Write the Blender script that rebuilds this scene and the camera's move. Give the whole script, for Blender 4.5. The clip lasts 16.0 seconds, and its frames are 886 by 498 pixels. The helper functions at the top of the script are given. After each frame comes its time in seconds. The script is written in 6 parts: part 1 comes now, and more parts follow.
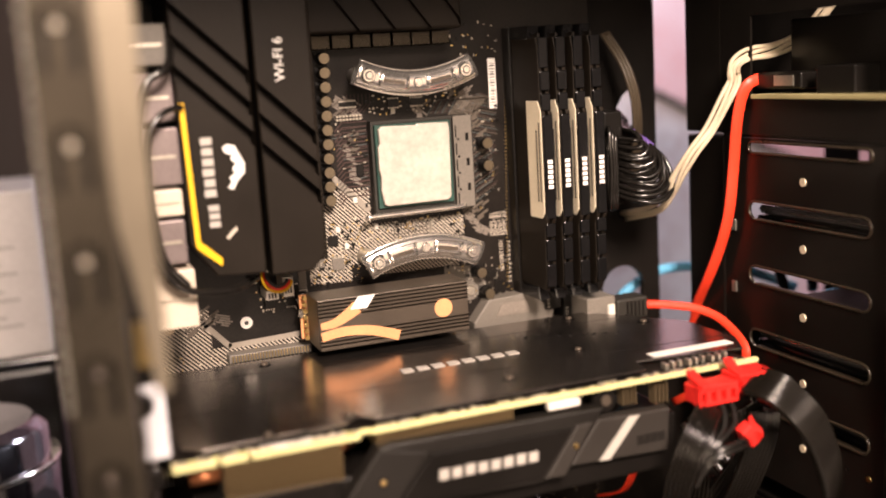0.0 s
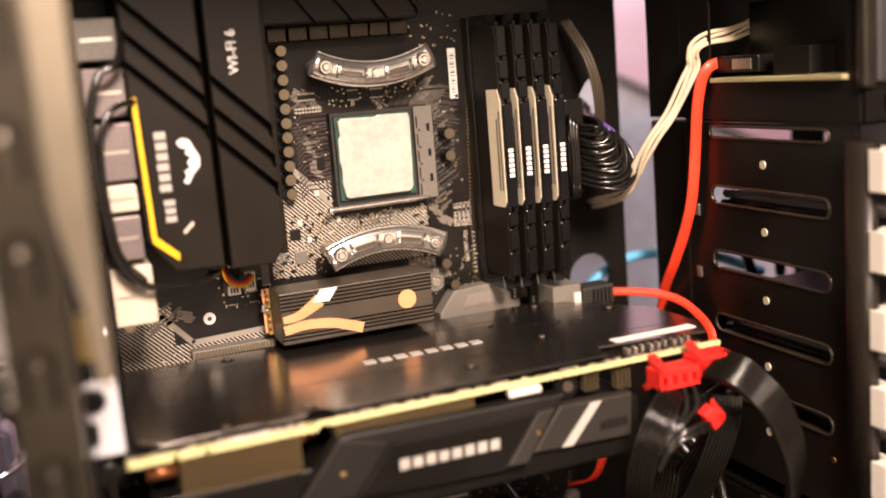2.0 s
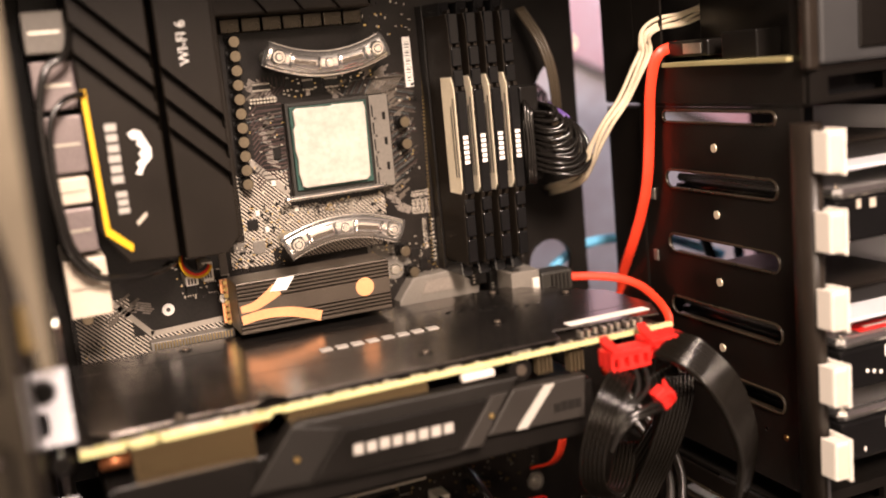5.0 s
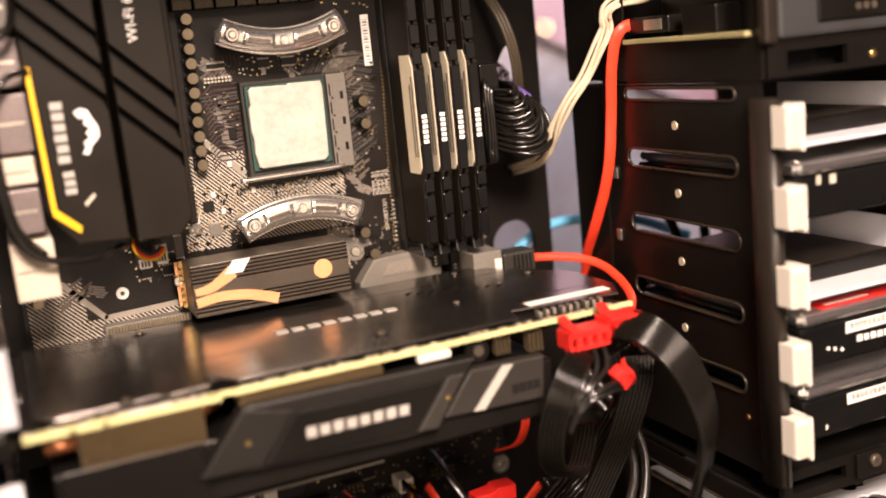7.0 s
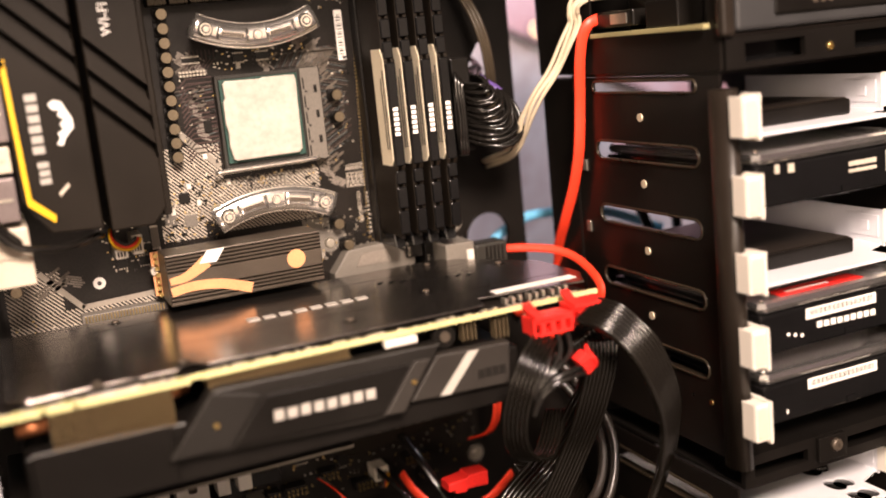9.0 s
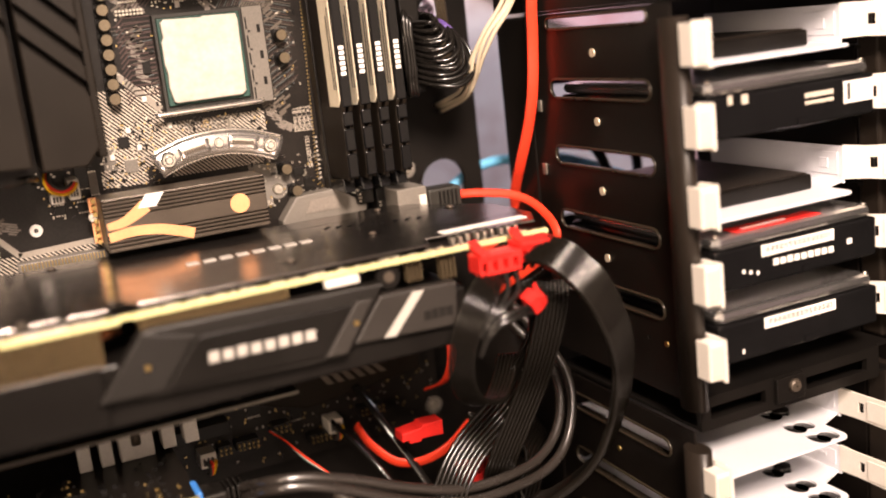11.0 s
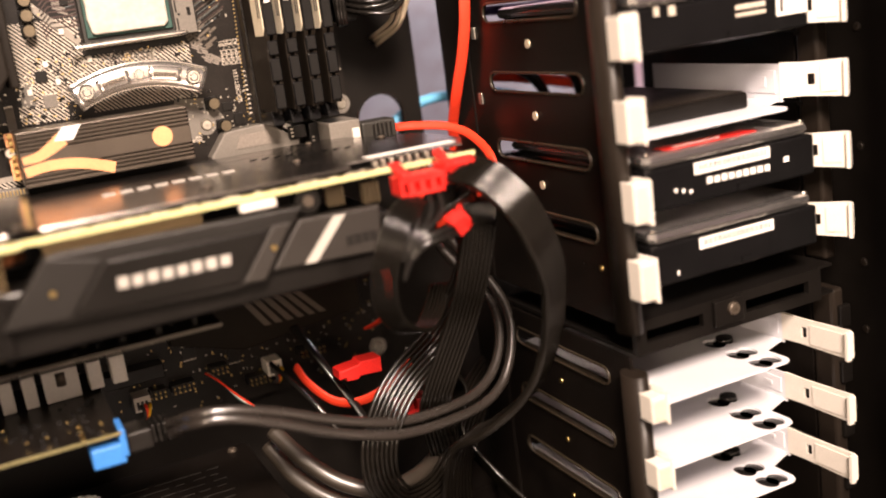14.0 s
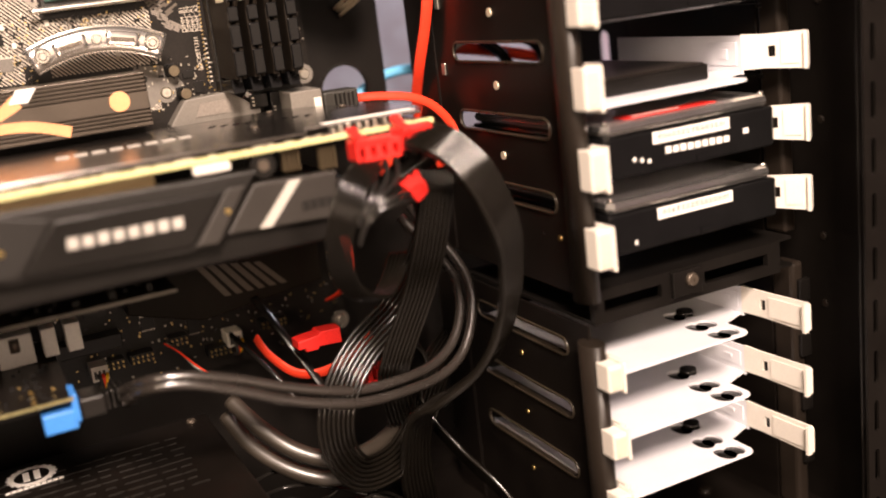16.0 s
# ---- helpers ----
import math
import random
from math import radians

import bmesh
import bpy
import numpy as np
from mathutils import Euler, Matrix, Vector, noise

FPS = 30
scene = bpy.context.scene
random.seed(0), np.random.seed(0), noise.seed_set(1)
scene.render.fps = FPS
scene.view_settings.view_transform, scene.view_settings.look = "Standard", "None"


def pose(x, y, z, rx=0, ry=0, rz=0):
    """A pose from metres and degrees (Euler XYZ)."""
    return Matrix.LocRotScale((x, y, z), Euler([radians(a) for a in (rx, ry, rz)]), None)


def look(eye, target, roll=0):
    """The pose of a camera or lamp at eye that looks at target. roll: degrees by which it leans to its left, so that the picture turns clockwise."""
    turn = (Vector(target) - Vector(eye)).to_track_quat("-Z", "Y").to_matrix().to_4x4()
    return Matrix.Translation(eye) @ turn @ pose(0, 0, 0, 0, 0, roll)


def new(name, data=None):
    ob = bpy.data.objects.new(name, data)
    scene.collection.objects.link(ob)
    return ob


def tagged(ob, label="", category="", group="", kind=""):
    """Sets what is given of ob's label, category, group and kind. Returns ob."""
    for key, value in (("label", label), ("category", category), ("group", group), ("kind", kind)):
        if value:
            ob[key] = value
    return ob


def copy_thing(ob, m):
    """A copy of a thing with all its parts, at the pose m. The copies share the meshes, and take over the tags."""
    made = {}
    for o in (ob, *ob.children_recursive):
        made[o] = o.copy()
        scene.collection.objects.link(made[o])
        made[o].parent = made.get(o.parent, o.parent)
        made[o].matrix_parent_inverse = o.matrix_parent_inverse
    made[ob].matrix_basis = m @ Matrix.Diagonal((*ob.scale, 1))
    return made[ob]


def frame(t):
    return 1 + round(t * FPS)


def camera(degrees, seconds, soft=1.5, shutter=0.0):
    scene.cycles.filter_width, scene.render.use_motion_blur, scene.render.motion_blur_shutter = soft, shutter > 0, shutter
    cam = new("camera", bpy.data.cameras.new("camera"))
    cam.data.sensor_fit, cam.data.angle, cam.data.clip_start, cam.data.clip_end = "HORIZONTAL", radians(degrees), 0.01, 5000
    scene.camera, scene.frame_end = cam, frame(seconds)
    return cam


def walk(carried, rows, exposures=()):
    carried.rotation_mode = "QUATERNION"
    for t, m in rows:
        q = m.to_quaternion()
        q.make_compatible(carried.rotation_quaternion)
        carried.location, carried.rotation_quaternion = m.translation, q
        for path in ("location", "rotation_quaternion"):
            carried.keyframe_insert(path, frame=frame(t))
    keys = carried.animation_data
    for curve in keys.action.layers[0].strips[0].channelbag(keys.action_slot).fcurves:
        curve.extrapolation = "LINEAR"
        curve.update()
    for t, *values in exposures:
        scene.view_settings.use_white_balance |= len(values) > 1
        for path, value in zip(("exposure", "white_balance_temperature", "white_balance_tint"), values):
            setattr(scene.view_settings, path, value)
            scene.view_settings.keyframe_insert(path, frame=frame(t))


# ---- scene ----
cam = camera(46.8, 16.0, soft=1.9)
cam.data.dof.use_dof, cam.data.dof.focus_distance, cam.data.dof.aperture_fstop = True, 0.508, 3.4
ROWS = [
    (0.0, (0.0354, 0.0558, 0.4808), (0.1044, 0.2403, 0.4463), -3.5),
    (0.5, (0.0381, 0.0542, 0.4812), (0.108, 0.2384, 0.4468), -3.6),
    (1.0, (0.0404, 0.0532, 0.4782), (0.111, 0.2371, 0.444), -3.9),
    (1.5, (0.0447, 0.0531, 0.4771), (0.1155, 0.2369, 0.4422), -4.3),
    (2.0, (0.0478, 0.0517, 0.4754), (0.1187, 0.2355, 0.4406), -4.7),
    (2.5, (0.0496, 0.0519, 0.4754), (0.1212, 0.2353, 0.4398), -4.7),
    (3.0, (0.0515, 0.0499, 0.4744), (0.1232, 0.2332, 0.4386), -4.9),
    (5.5, (0.0621, 0.0424, 0.4717), (0.136, 0.2245, 0.4346), -5.6),
    (6.0, (0.0663, 0.0436, 0.4692), (0.1414, 0.2251, 0.4315), -5.5),
    (6.5, (0.0694, 0.0455, 0.4678), (0.1452, 0.2264, 0.4288), -5.7),
    (7.0, (0.0713, 0.0442, 0.467), (0.1475, 0.2249, 0.4276), -5.7),
    (7.5, (0.073, 0.0425, 0.4663), (0.1492, 0.2231, 0.4264), -5.9),
    (8.0, (0.0747, 0.038, 0.4662), (0.1501, 0.219, 0.4267), -6.5),
    (8.5, (0.0756, 0.0323, 0.4652), (0.1502, 0.2137, 0.4261), -6.2),
    (9.0, (0.0789, 0.0287, 0.4614), (0.1555, 0.2094, 0.4225), -5.8),
    (11.5, (0.1017, 0.0323, 0.4348), (0.1801, 0.2108, 0.3902), -6.6),
    (12.0, (0.1049, 0.0323, 0.4296), (0.1828, 0.2109, 0.3843), -7.1),
    (12.5, (0.11, 0.0316, 0.4248), (0.1877, 0.2102, 0.3791), -7.3),
    (13.0, (0.1143, 0.0304, 0.4201), (0.1924, 0.2086, 0.3736), -7.0),
    (13.5, (0.1185, 0.0288, 0.4153), (0.1971, 0.2066, 0.3684), -7.2),
    (14.0, (0.1232, 0.0271, 0.4113), (0.2023, 0.2045, 0.3636), -7.6),
    (14.5, (0.1254, 0.0261, 0.4073), (0.2053, 0.2031, 0.3592), -7.6),
    (15.0, (0.1276, 0.0263, 0.4048), (0.2081, 0.2028, 0.3562), -7.4),
    (15.5, (0.1297, 0.0245, 0.4029), (0.2106, 0.2007, 0.3537), -7.4),
    (16.0, (0.1311, 0.0225, 0.3997), (0.213, 0.198, 0.3499), -6.9),
]
walk(cam, [(t, look(eye, target, roll)) for t, eye, target, roll in ROWS], [(0.0, 0.0), (9.0, 0.0), (12.0, 0.2), (16.0, 0.15)])

# ---- light ----
world = bpy.data.worlds.new("room_air")
world.use_nodes = True
world.node_tree.nodes["Background"].inputs[0].default_value = (1.0, 0.66, 0.40, 1)
world.node_tree.nodes["Background"].inputs[1].default_value = 0.018
scene.world = world
scene.view_settings.exposure = 0.0


def area_lamp(name, eye, target, size, power, color):
    data = bpy.data.lights.new(name, "AREA")
    data.shape, data.size, data.energy, data.color = "DISK", size, power, color
    ob = new(name, data)
    ob.matrix_world = look(eye, target)
    return ob


area_lamp("work_lamp_light", (0.10, -0.42, 0.98), (0.28, 0.48, 0.34), 0.28, 37.0, (1.0, 0.785, 0.66))
# Added fill from the left; lifts left-facing labels and the lower board.
area_lamp("room_lamp_light", (-1.05, -1.05, 0.72), (0.2, 0.45, 0.36), 0.6, 15, (1.0, 0.75, 0.55))
# Added frontal fill; gives the steel brackets something bright to mirror.
area_lamp("doorway_light", (0.55, -1.55, 0.55), (0.25, 0.45, 0.34), 1.4, 6.5, (1.0, 0.74, 0.53))
# Unseen lamp added only to brighten the far pink wall.
area_lamp("wall_lamp_light", (1.35, 1.6, 1.2), (1.30, 2.4, 0.45), 0.3, 12, (1.0, 0.90, 0.95))
# Second unseen lamp, added so the sheet behind the case isn't dark.
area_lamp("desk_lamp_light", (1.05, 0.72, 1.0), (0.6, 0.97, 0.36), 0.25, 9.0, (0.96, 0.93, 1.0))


# ---- materials ----
def mat(name, color, rough=0.5, metal=0.0, grain=600.0, vary=0.18, bump=0.05, coat=0.0, stain=40.0, per_object=0.0, tint=None, spec=0.4):
    m = bpy.data.materials.new(name)
    m.use_nodes = True
    nt = m.node_tree
    b = nt.nodes["Principled BSDF"]
    co = nt.nodes.new("ShaderNodeTexCoord")
    n1 = nt.nodes.new("ShaderNodeTexNoise")
    n1.inputs["Scale"].default_value, n1.inputs["Detail"].default_value = grain, 4
    n2 = nt.nodes.new("ShaderNodeTexNoise")
    n2.inputs["Scale"].default_value, n2.inputs["Detail"].default_value = stain, 5
    nt.links.new(co.outputs["Object"], n1.inputs["Vector"])
    nt.links.new(co.outputs["Object"], n2.inputs["Vector"])
    add = nt.nodes.new("ShaderNodeMath")
    add.operation = "ADD"
    nt.links.new(n1.outputs["Fac"], add.inputs[0])
    nt.links.new(n2.outputs["Fac"], add.inputs[1])
    last = add.outputs[0]
    if per_object:
        info = nt.nodes.new("ShaderNodeObjectInfo")
        mul = nt.nodes.new("ShaderNodeMath")
        mul.operation = "MULTIPLY_ADD"
        mul.inputs[1].default_value = per_object
        nt.links.new(info.outputs["Random"], mul.inputs[0])
        nt.links.new(last, mul.inputs[2])
        last = mul.outputs[0]
    ramp = nt.nodes.new("ShaderNodeMapRange")
    ramp.inputs["From Min"].default_value, ramp.inputs["From Max"].default_value = 0.65, 1.35
    nt.links.new(last, ramp.inputs["Value"])
    mix = nt.nodes.new("ShaderNodeMix")
    mix.data_type = "RGBA"
    low = tuple(c * (1 - vary) for c in color)
    high = tint or tuple(min(1, c * (1 + vary)) for c in color)
    mix.inputs[6].default_value, mix.inputs[7].default_value = (*low, 1), (*high, 1)
    nt.links.new(ramp.outputs[0], mix.inputs[0])
    nt.links.new(mix.outputs[2], b.inputs["Base Color"])
    rr = nt.nodes.new("ShaderNodeMapRange")
    rr.inputs["To Min"].default_value, rr.inputs["To Max"].default_value = max(0.03, rough * 0.8), min(1, rough * 1.25)
    nt.links.new(n2.outputs["Fac"], rr.inputs["Value"])
    nt.links.new(rr.outputs[0], b.inputs["Roughness"])
    b.inputs["Metallic"].default_value = metal
    b.inputs["Coat Weight"].default_value, b.inputs["Coat Roughness"].default_value = coat, 0.24
    b.inputs["Specular IOR Level"].default_value = spec
    if bump:
        bp = nt.nodes.new("ShaderNodeBump")
        bp.inputs["Strength"].default_value, bp.inputs["Distance"].default_value = bump, 0.0006
        nt.links.new(n1.outputs["Fac"], bp.inputs["Height"])
        nt.links.new(bp.outputs[0], b.inputs["Normal"])
    return m


STEEL_BLACK = mat("black_painted_steel", (0.0064, 0.0049, 0.0040), 0.30, 0.0, 2500, 0.35, 0.12, spec=0.34)
# Black rim steel lightened: the brassy sheen of the slots is in the colour.
RIM_STEEL = mat("black_rim_brassy_sheen", (0.034, 0.026, 0.017), 0.28, 0.2, 1800, 0.35, 0.1, spec=0.8)
STEEL_SATIN = mat("satin_black_steel", (0.016, 0.012, 0.009), 0.34, 0.0, 1800, 0.3, 0.1)
PLASTIC_BLACK = mat("black_plastic", (0.0062, 0.0053, 0.0046), 0.31, 0.0, 1500, 0.3, 0.06, spec=0.3)
PLASTIC_GLOSS = mat("glossy_black_plastic", (0.006, 0.0058, 0.006), 0.18, 0.0, 1500, 0.3, 0.02, spec=0.3)
RUBBER = mat("black_cable_jacket", (0.009, 0.008, 0.007), 0.20, 0.0, 900, 0.3, 0.03, spec=0.65)
PCB_BLACK = mat("black_circuit_board", (0.0068, 0.0058, 0.0053), 0.34, 0.0, 900, 0.45, 0.08, tint=(0.0175, 0.0140, 0.0115), spec=0.24)
HEATSINK = mat("anodised_black_aluminium", (0.0125, 0.0096, 0.0070), 0.46, 0.0, 2500, 0.25, 0.14, spec=0.12)
TRAY_BLACK = mat("matt_black_tray_steel", (0.0062, 0.0050, 0.0041), 0.42, 0.0, 2200, 0.35, 0.1, spec=0.2)
RIB_DARK = mat("dark_ribbed_aluminium", (0.085, 0.069, 0.054), 0.34, 0.45, 1800, 0.25, 0.12)
BRONZE = mat("bronze_black_passivated_steel", (0.055, 0.046, 0.034), 0.28, 0.7, 1800, 0.25, 0.08, stain=25)
SINK_GREY = mat("brushed_dark_aluminium", (0.11, 0.088, 0.068), 0.42, 0.5, 1800, 0.25, 0.12)
ZINC = mat("bright_zinc_plated_steel", (0.90, 0.86, 0.80), 0.17, 0.92, 260, 0.10, 0.10)
CHROME = mat("stamped_bright_steel", (0.88, 0.85, 0.80), 0.15, 1.0, 260, 0.12, 0.10)
SILVER = mat("tinned_metal", (0.62, 0.58, 0.5), 0.33, 0.9, 800, 0.15, 0.05)
NICKEL = mat("nickel_cap_with_compound", (0.49, 0.46, 0.40), 0.42, 0.15, 350, 0.16, 0.15, stain=120)
SUBSTRATE = mat("green_substrate", (0.020, 0.060, 0.048), 0.45, 0.0, 900, 0.3, 0.05)
SOCKET_DARK = mat("dark_socket_plastic", (0.022, 0.02, 0.016), 0.5, 0.0, 1200, 0.25, 0.06)
MAUVE_CAN = mat("dull_mauve_socket_can", (0.19, 0.155, 0.15), 0.42, 0.35, 800, 0.2, 0.06)
SOCKET = mat("grey_socket_plastic", (0.15, 0.135, 0.115), 0.5, 0.0, 1200, 0.2, 0.06)
GOLD = mat("gold_plating", (0.75, 0.55, 0.22), 0.3, 1.0, 900, 0.15, 0.03)
COPPER = mat("copper_print", (0.75, 0.36, 0.17), 0.45, 0.25, 900, 0.12, 0.03)
WHITE_PRINT = mat("white_print", (0.82, 0.79, 0.74), 0.55, 0.0, 900, 0.08, 0.0)
SOFT_WHITE = mat("dull_white_print", (0.40, 0.375, 0.34), 0.5, 0.0, 900, 0.1, 0.0)
GREY_PRINT = mat("grey_silkscreen", (0.50, 0.445, 0.37), 0.5, 0.0, 900, 0.25, 0.0)
PALE_TRACE = mat("pale_grey_copper_pour", (0.19, 0.165, 0.14), 0.45, 0.0, 900, 0.25, 0.0)
TEAL_TRACE = mat("blue_grey_traces", (0.085, 0.10, 0.10), 0.45, 0.0, 900, 0.25, 0.0)
TRACE = mat("dim_grey_traces", (0.10, 0.083, 0.065), 0.45, 0.0, 900, 0.25, 0.0)
RED_TRACE = mat("reddish_traces", (0.045, 0.023, 0.019), 0.5, 0.0, 900, 0.3, 0.0)
YELLOW = mat("yellow_paint", (0.82, 0.47, 0.01), 0.45, 0.0, 900, 0.1, 0.02)
PCB_EDGE = mat("bare_board_edge", (0.60, 0.56, 0.27), 0.55, 0.0, 700, 0.18, 0.08)
WHITE_PAINT = mat("white_powder_coat", (0.66, 0.66, 0.70), 0.5, 0.0, 1500, 0.05, 0.06)
WHITE_PLASTIC = mat("cream_white_plastic", (0.69, 0.645, 0.575), 0.42, 0.0, 1200, 0.07, 0.04, per_object=0.15)
RED_CABLE = mat("red_cable_jacket", (0.78, 0.05, 0.02), 0.38, 0.0, 700, 0.14, 0.03)
RED_PLASTIC = mat("red_plastic", (0.72, 0.025, 0.02), 0.35, 0.0, 900, 0.15, 0.03)
CREAM_WIRE = mat("cream_wire_jacket", (0.50, 0.43, 0.31), 0.42, 0.0, 900, 0.15, 0.03)
TAN_WIRE = mat("tan_wire_jacket", (0.06, 0.046, 0.03), 0.4, 0.0, 900, 0.15, 0.03)
RIBBON = mat("ribbed_black_ribbon_jacket", (0.0058, 0.0048, 0.0036), 0.19, 0.0, 700, 0.25, 0.04, spec=0.62)
GREY_JACKET = mat("satin_dark_jacket", (0.024, 0.020, 0.017), 0.26, 0.0, 900, 0.2, 0.03, spec=1.0, coat=0.35)
SLEEVE = mat("brownish_satin_sleeve", (0.032, 0.026, 0.020), 0.36, 0.0, 900, 0.25, 0.05, spec=0.9)
# Lit copy of the bronze steel; light on the flange is in the colour.
BRONZE_LIT = mat("bronze_passivated_steel_lit", (0.20, 0.17, 0.125), 0.36, 0.6, 1500, 0.2, 0.08, stain=25)
CLIP_CREAM = mat("warm_cream_plastic", (0.58, 0.50, 0.40), 0.42, 0.0, 1200, 0.10, 0.04)
CAP_TOP = mat("aluminium_can_top", (0.20, 0.165, 0.115), 0.30, 0.85, 700, 0.25, 0.08)
BLUE_PLASTIC = mat("blue_plastic", (0.05, 0.22, 0.62), 0.4, 0.0, 900, 0.12, 0.03)
BLUE_CABLE = mat("light_blue_cable_jacket", (0.13, 0.42, 0.66), 0.4, 0.0, 900, 0.12, 0.03)
PURPLE = mat("purple_wire_jacket", (0.11, 0.065, 0.25), 0.4, 0.0, 900, 0.12, 0.03)
LABEL_CREAM = mat("cream_paper_label", (0.78, 0.69, 0.52), 0.6, 0.0, 900, 0.1, 0.02)
INK = mat("dark_ink", (0.05, 0.045, 0.04), 0.6, 0.0, 900, 0.2, 0.0)
HDD_TOP = mat("cast_aluminium", (0.72, 0.70, 0.68), 0.20, 0.95, 1600, 0.12, 0.1)
DESK = mat("dark_desk_laminate", (0.05, 0.04, 0.035), 0.45, 0.0, 300, 0.3, 0.05, stain=8)
WALL = mat("painted_room_wall", (0.50, 0.37, 0.38), 0.8, 0.0, 150, 0.12, 0.1, stain=5, tint=(0.66, 0.65, 0.76))
PINK_WALL = mat("blotched_pink_wall", (0.60, 0.20, 0.22), 0.8, 0.0, 60, 0.12, 0.1, stain=4, tint=(0.74, 0.70, 0.80))
PALE_SHEET = mat("pale_lilac_sheet", (0.52, 0.41, 0.45), 0.6, 0.0, 90, 0.1, 0.05, stain=7, tint=(0.74, 0.75, 0.82))
ROOM_FLOOR = mat("room_carpet", (0.12, 0.10, 0.09), 0.95, 0.0, 400, 0.3, 0.4, stain=6)


# ---- mesh helpers ----
def box(bm, x0, x1, y0, y1, z0, z1, bevel=0.0, seg=2):
    vs = [bm.verts.new((x, y, z)) for x in (x0, x1) for y in (y0, y1) for z in (z0, z1)]
    quads = ((0, 1, 3, 2), (4, 6, 7, 5), (0, 4, 5, 1), (2, 3, 7, 6), (0, 2, 6, 4), (1, 5, 7, 3))
    fs = [bm.faces.new([vs[i] for i in q]) for q in quads]
    if bevel:
        es = list({e for f in fs for e in f.edges})
        bmesh.ops.bevel(bm, geom=es, offset=bevel, segments=seg, affect="EDGES", profile=0.5)
    return fs


def prism(bm, pts, axis, a, b, bevel=0.0):
    """A flat outline pulled along an axis from a to b; pts are the two other coordinates in x, y, z order."""
    def put(p, d):
        return {"x": (d, *p), "y": (p[0], d, p[1]), "z": (*p, d)}[axis]
    lo, hi = [bm.verts.new(put(p, a)) for p in pts], [bm.verts.new(put(p, b)) for p in pts]
    fs = [bm.faces.new(lo), bm.faces.new(hi)]
    n = len(pts)
    fs += [bm.faces.new((lo[i], lo[(i + 1) % n], hi[(i + 1) % n], hi[i])) for i in range(n)]
    bmesh.ops.recalc_face_normals(bm, faces=fs)
    if bevel:
        bmesh.ops.bevel(bm, geom=list({e for f in fs[:2] for e in f.edges}), offset=bevel, segments=2, affect="EDGES", profile=0.5)
    return fs


def cyl(bm, c, axis, r, h, n=16, r2=None):
    """A cylinder from c along an axis by h."""
    r2 = r if r2 is None else r2
    u = {"x": (Vector((0, 1, 0)), Vector((0, 0, 1)), Vector((1, 0, 0))), "y": (Vector((1, 0, 0)), Vector((0, 0, 1)), Vector((0, 1, 0))),
         "z": (Vector((1, 0, 0)), Vector((0, 1, 0)), Vector((0, 0, 1)))}[axis]
    c = Vector(c)
    rings = []
    for rad, d in ((r, 0), (r2, h)):
        rings.append([bm.verts.new(c + u[2] * d + rad * (math.cos(2 * math.pi * i / n) * u[0] + math.sin(2 * math.pi * i / n) * u[1])) for i in range(n)])
    fs = [bm.faces.new(rings[0]), bm.faces.new(rings[1])]
    for i in range(n):
        f = bm.faces.new((rings[0][i], rings[0][(i + 1) % n], rings[1][(i + 1) % n], rings[1][i]))
        f.smooth = True
        fs.append(f)
    bmesh.ops.recalc_face_normals(bm, faces=fs)
    return fs


def smooth_line(pts, steps=8):
    pts = [Vector(p) for p in pts]
    ext = [2 * pts[0] - pts[1]] + pts + [2 * pts[-1] - pts[-2]]
    out = []
    for i in range(1, len(ext) - 2):
        p0, p1, p2, p3 = ext[i - 1:i + 3]
        for k in range(steps):
            t = k / steps
            out.append(0.5 * ((2 * p1) + (p2 - p0) * t + (2 * p0 - 5 * p1 + 4 * p2 - p3) * t * t + (3 * p1 - p0 - 3 * p2 + p3) * t ** 3))
    return out + [pts[-1]]


def frames_along(line, side, face=None):
    """For each point the direction across (as close to side as may be, or square to face) and the normal."""
    res = []
    side = Vector(side)
    for i, p in enumerate(line):
        d = (line[min(i + 1, len(line) - 1)] - line[max(i - 1, 0)]).normalized()
        s = side - d * side.dot(d) if face is None else d.cross(Vector(face))
        s = s.normalized() if s.length > 1e-4 else d.orthogonal().normalized()
        side = s
        res.append((p, s, d.cross(s)))
    return res


def sweep(bm, line, ra, rb=None, side=(0, 0, 1), n=8, flat=False, face=None):
    """A tube along a line, elliptic with half widths ra across and rb along the normal; flat gives a rounded rectangle."""
    rb = rb or ra
    rings = []
    if flat:
        k = min(ra, rb) * 0.5
        shape = [(ra, -rb + k), (ra, rb - k), (ra - k, rb), (-ra + k, rb), (-ra, rb - k), (-ra, -rb + k), (-ra + k, -rb), (ra - k, -rb)]
    else:
        shape = [(ra * math.cos(2 * math.pi * i / n), rb * math.sin(2 * math.pi * i / n)) for i in range(n)]
    n = len(shape)
    for p, s, w in frames_along(line, side, face):
        rings.append([bm.verts.new(p + s * a + w * b) for a, b in shape])
    for r0, r1 in zip(rings, rings[1:]):
        for i in range(n):
            f = bm.faces.new((r0[i], r0[(i + 1) % n], r1[(i + 1) % n], r1[i]))
            f.smooth = True
    bm.faces.new(rings[0][::-1])
    bm.faces.new(rings[-1])


def link(name, bm, material, origin):
    me = bpy.data.meshes.new(name)
    bmesh.ops.translate(bm, verts=bm.verts, vec=-Vector(origin))
    bm.normal_update()
    bm.to_mesh(me)
    bm.free()
    me.materials.append(material)
    return new(name, me)


def root(ob):
    while ob.parent:
        ob = ob.parent
    return ob


def part(name, bm, material, parent, label=""):
    ob = link(name, bm, material, root(parent).location)
    ob.parent = parent
    return tagged(ob, label)


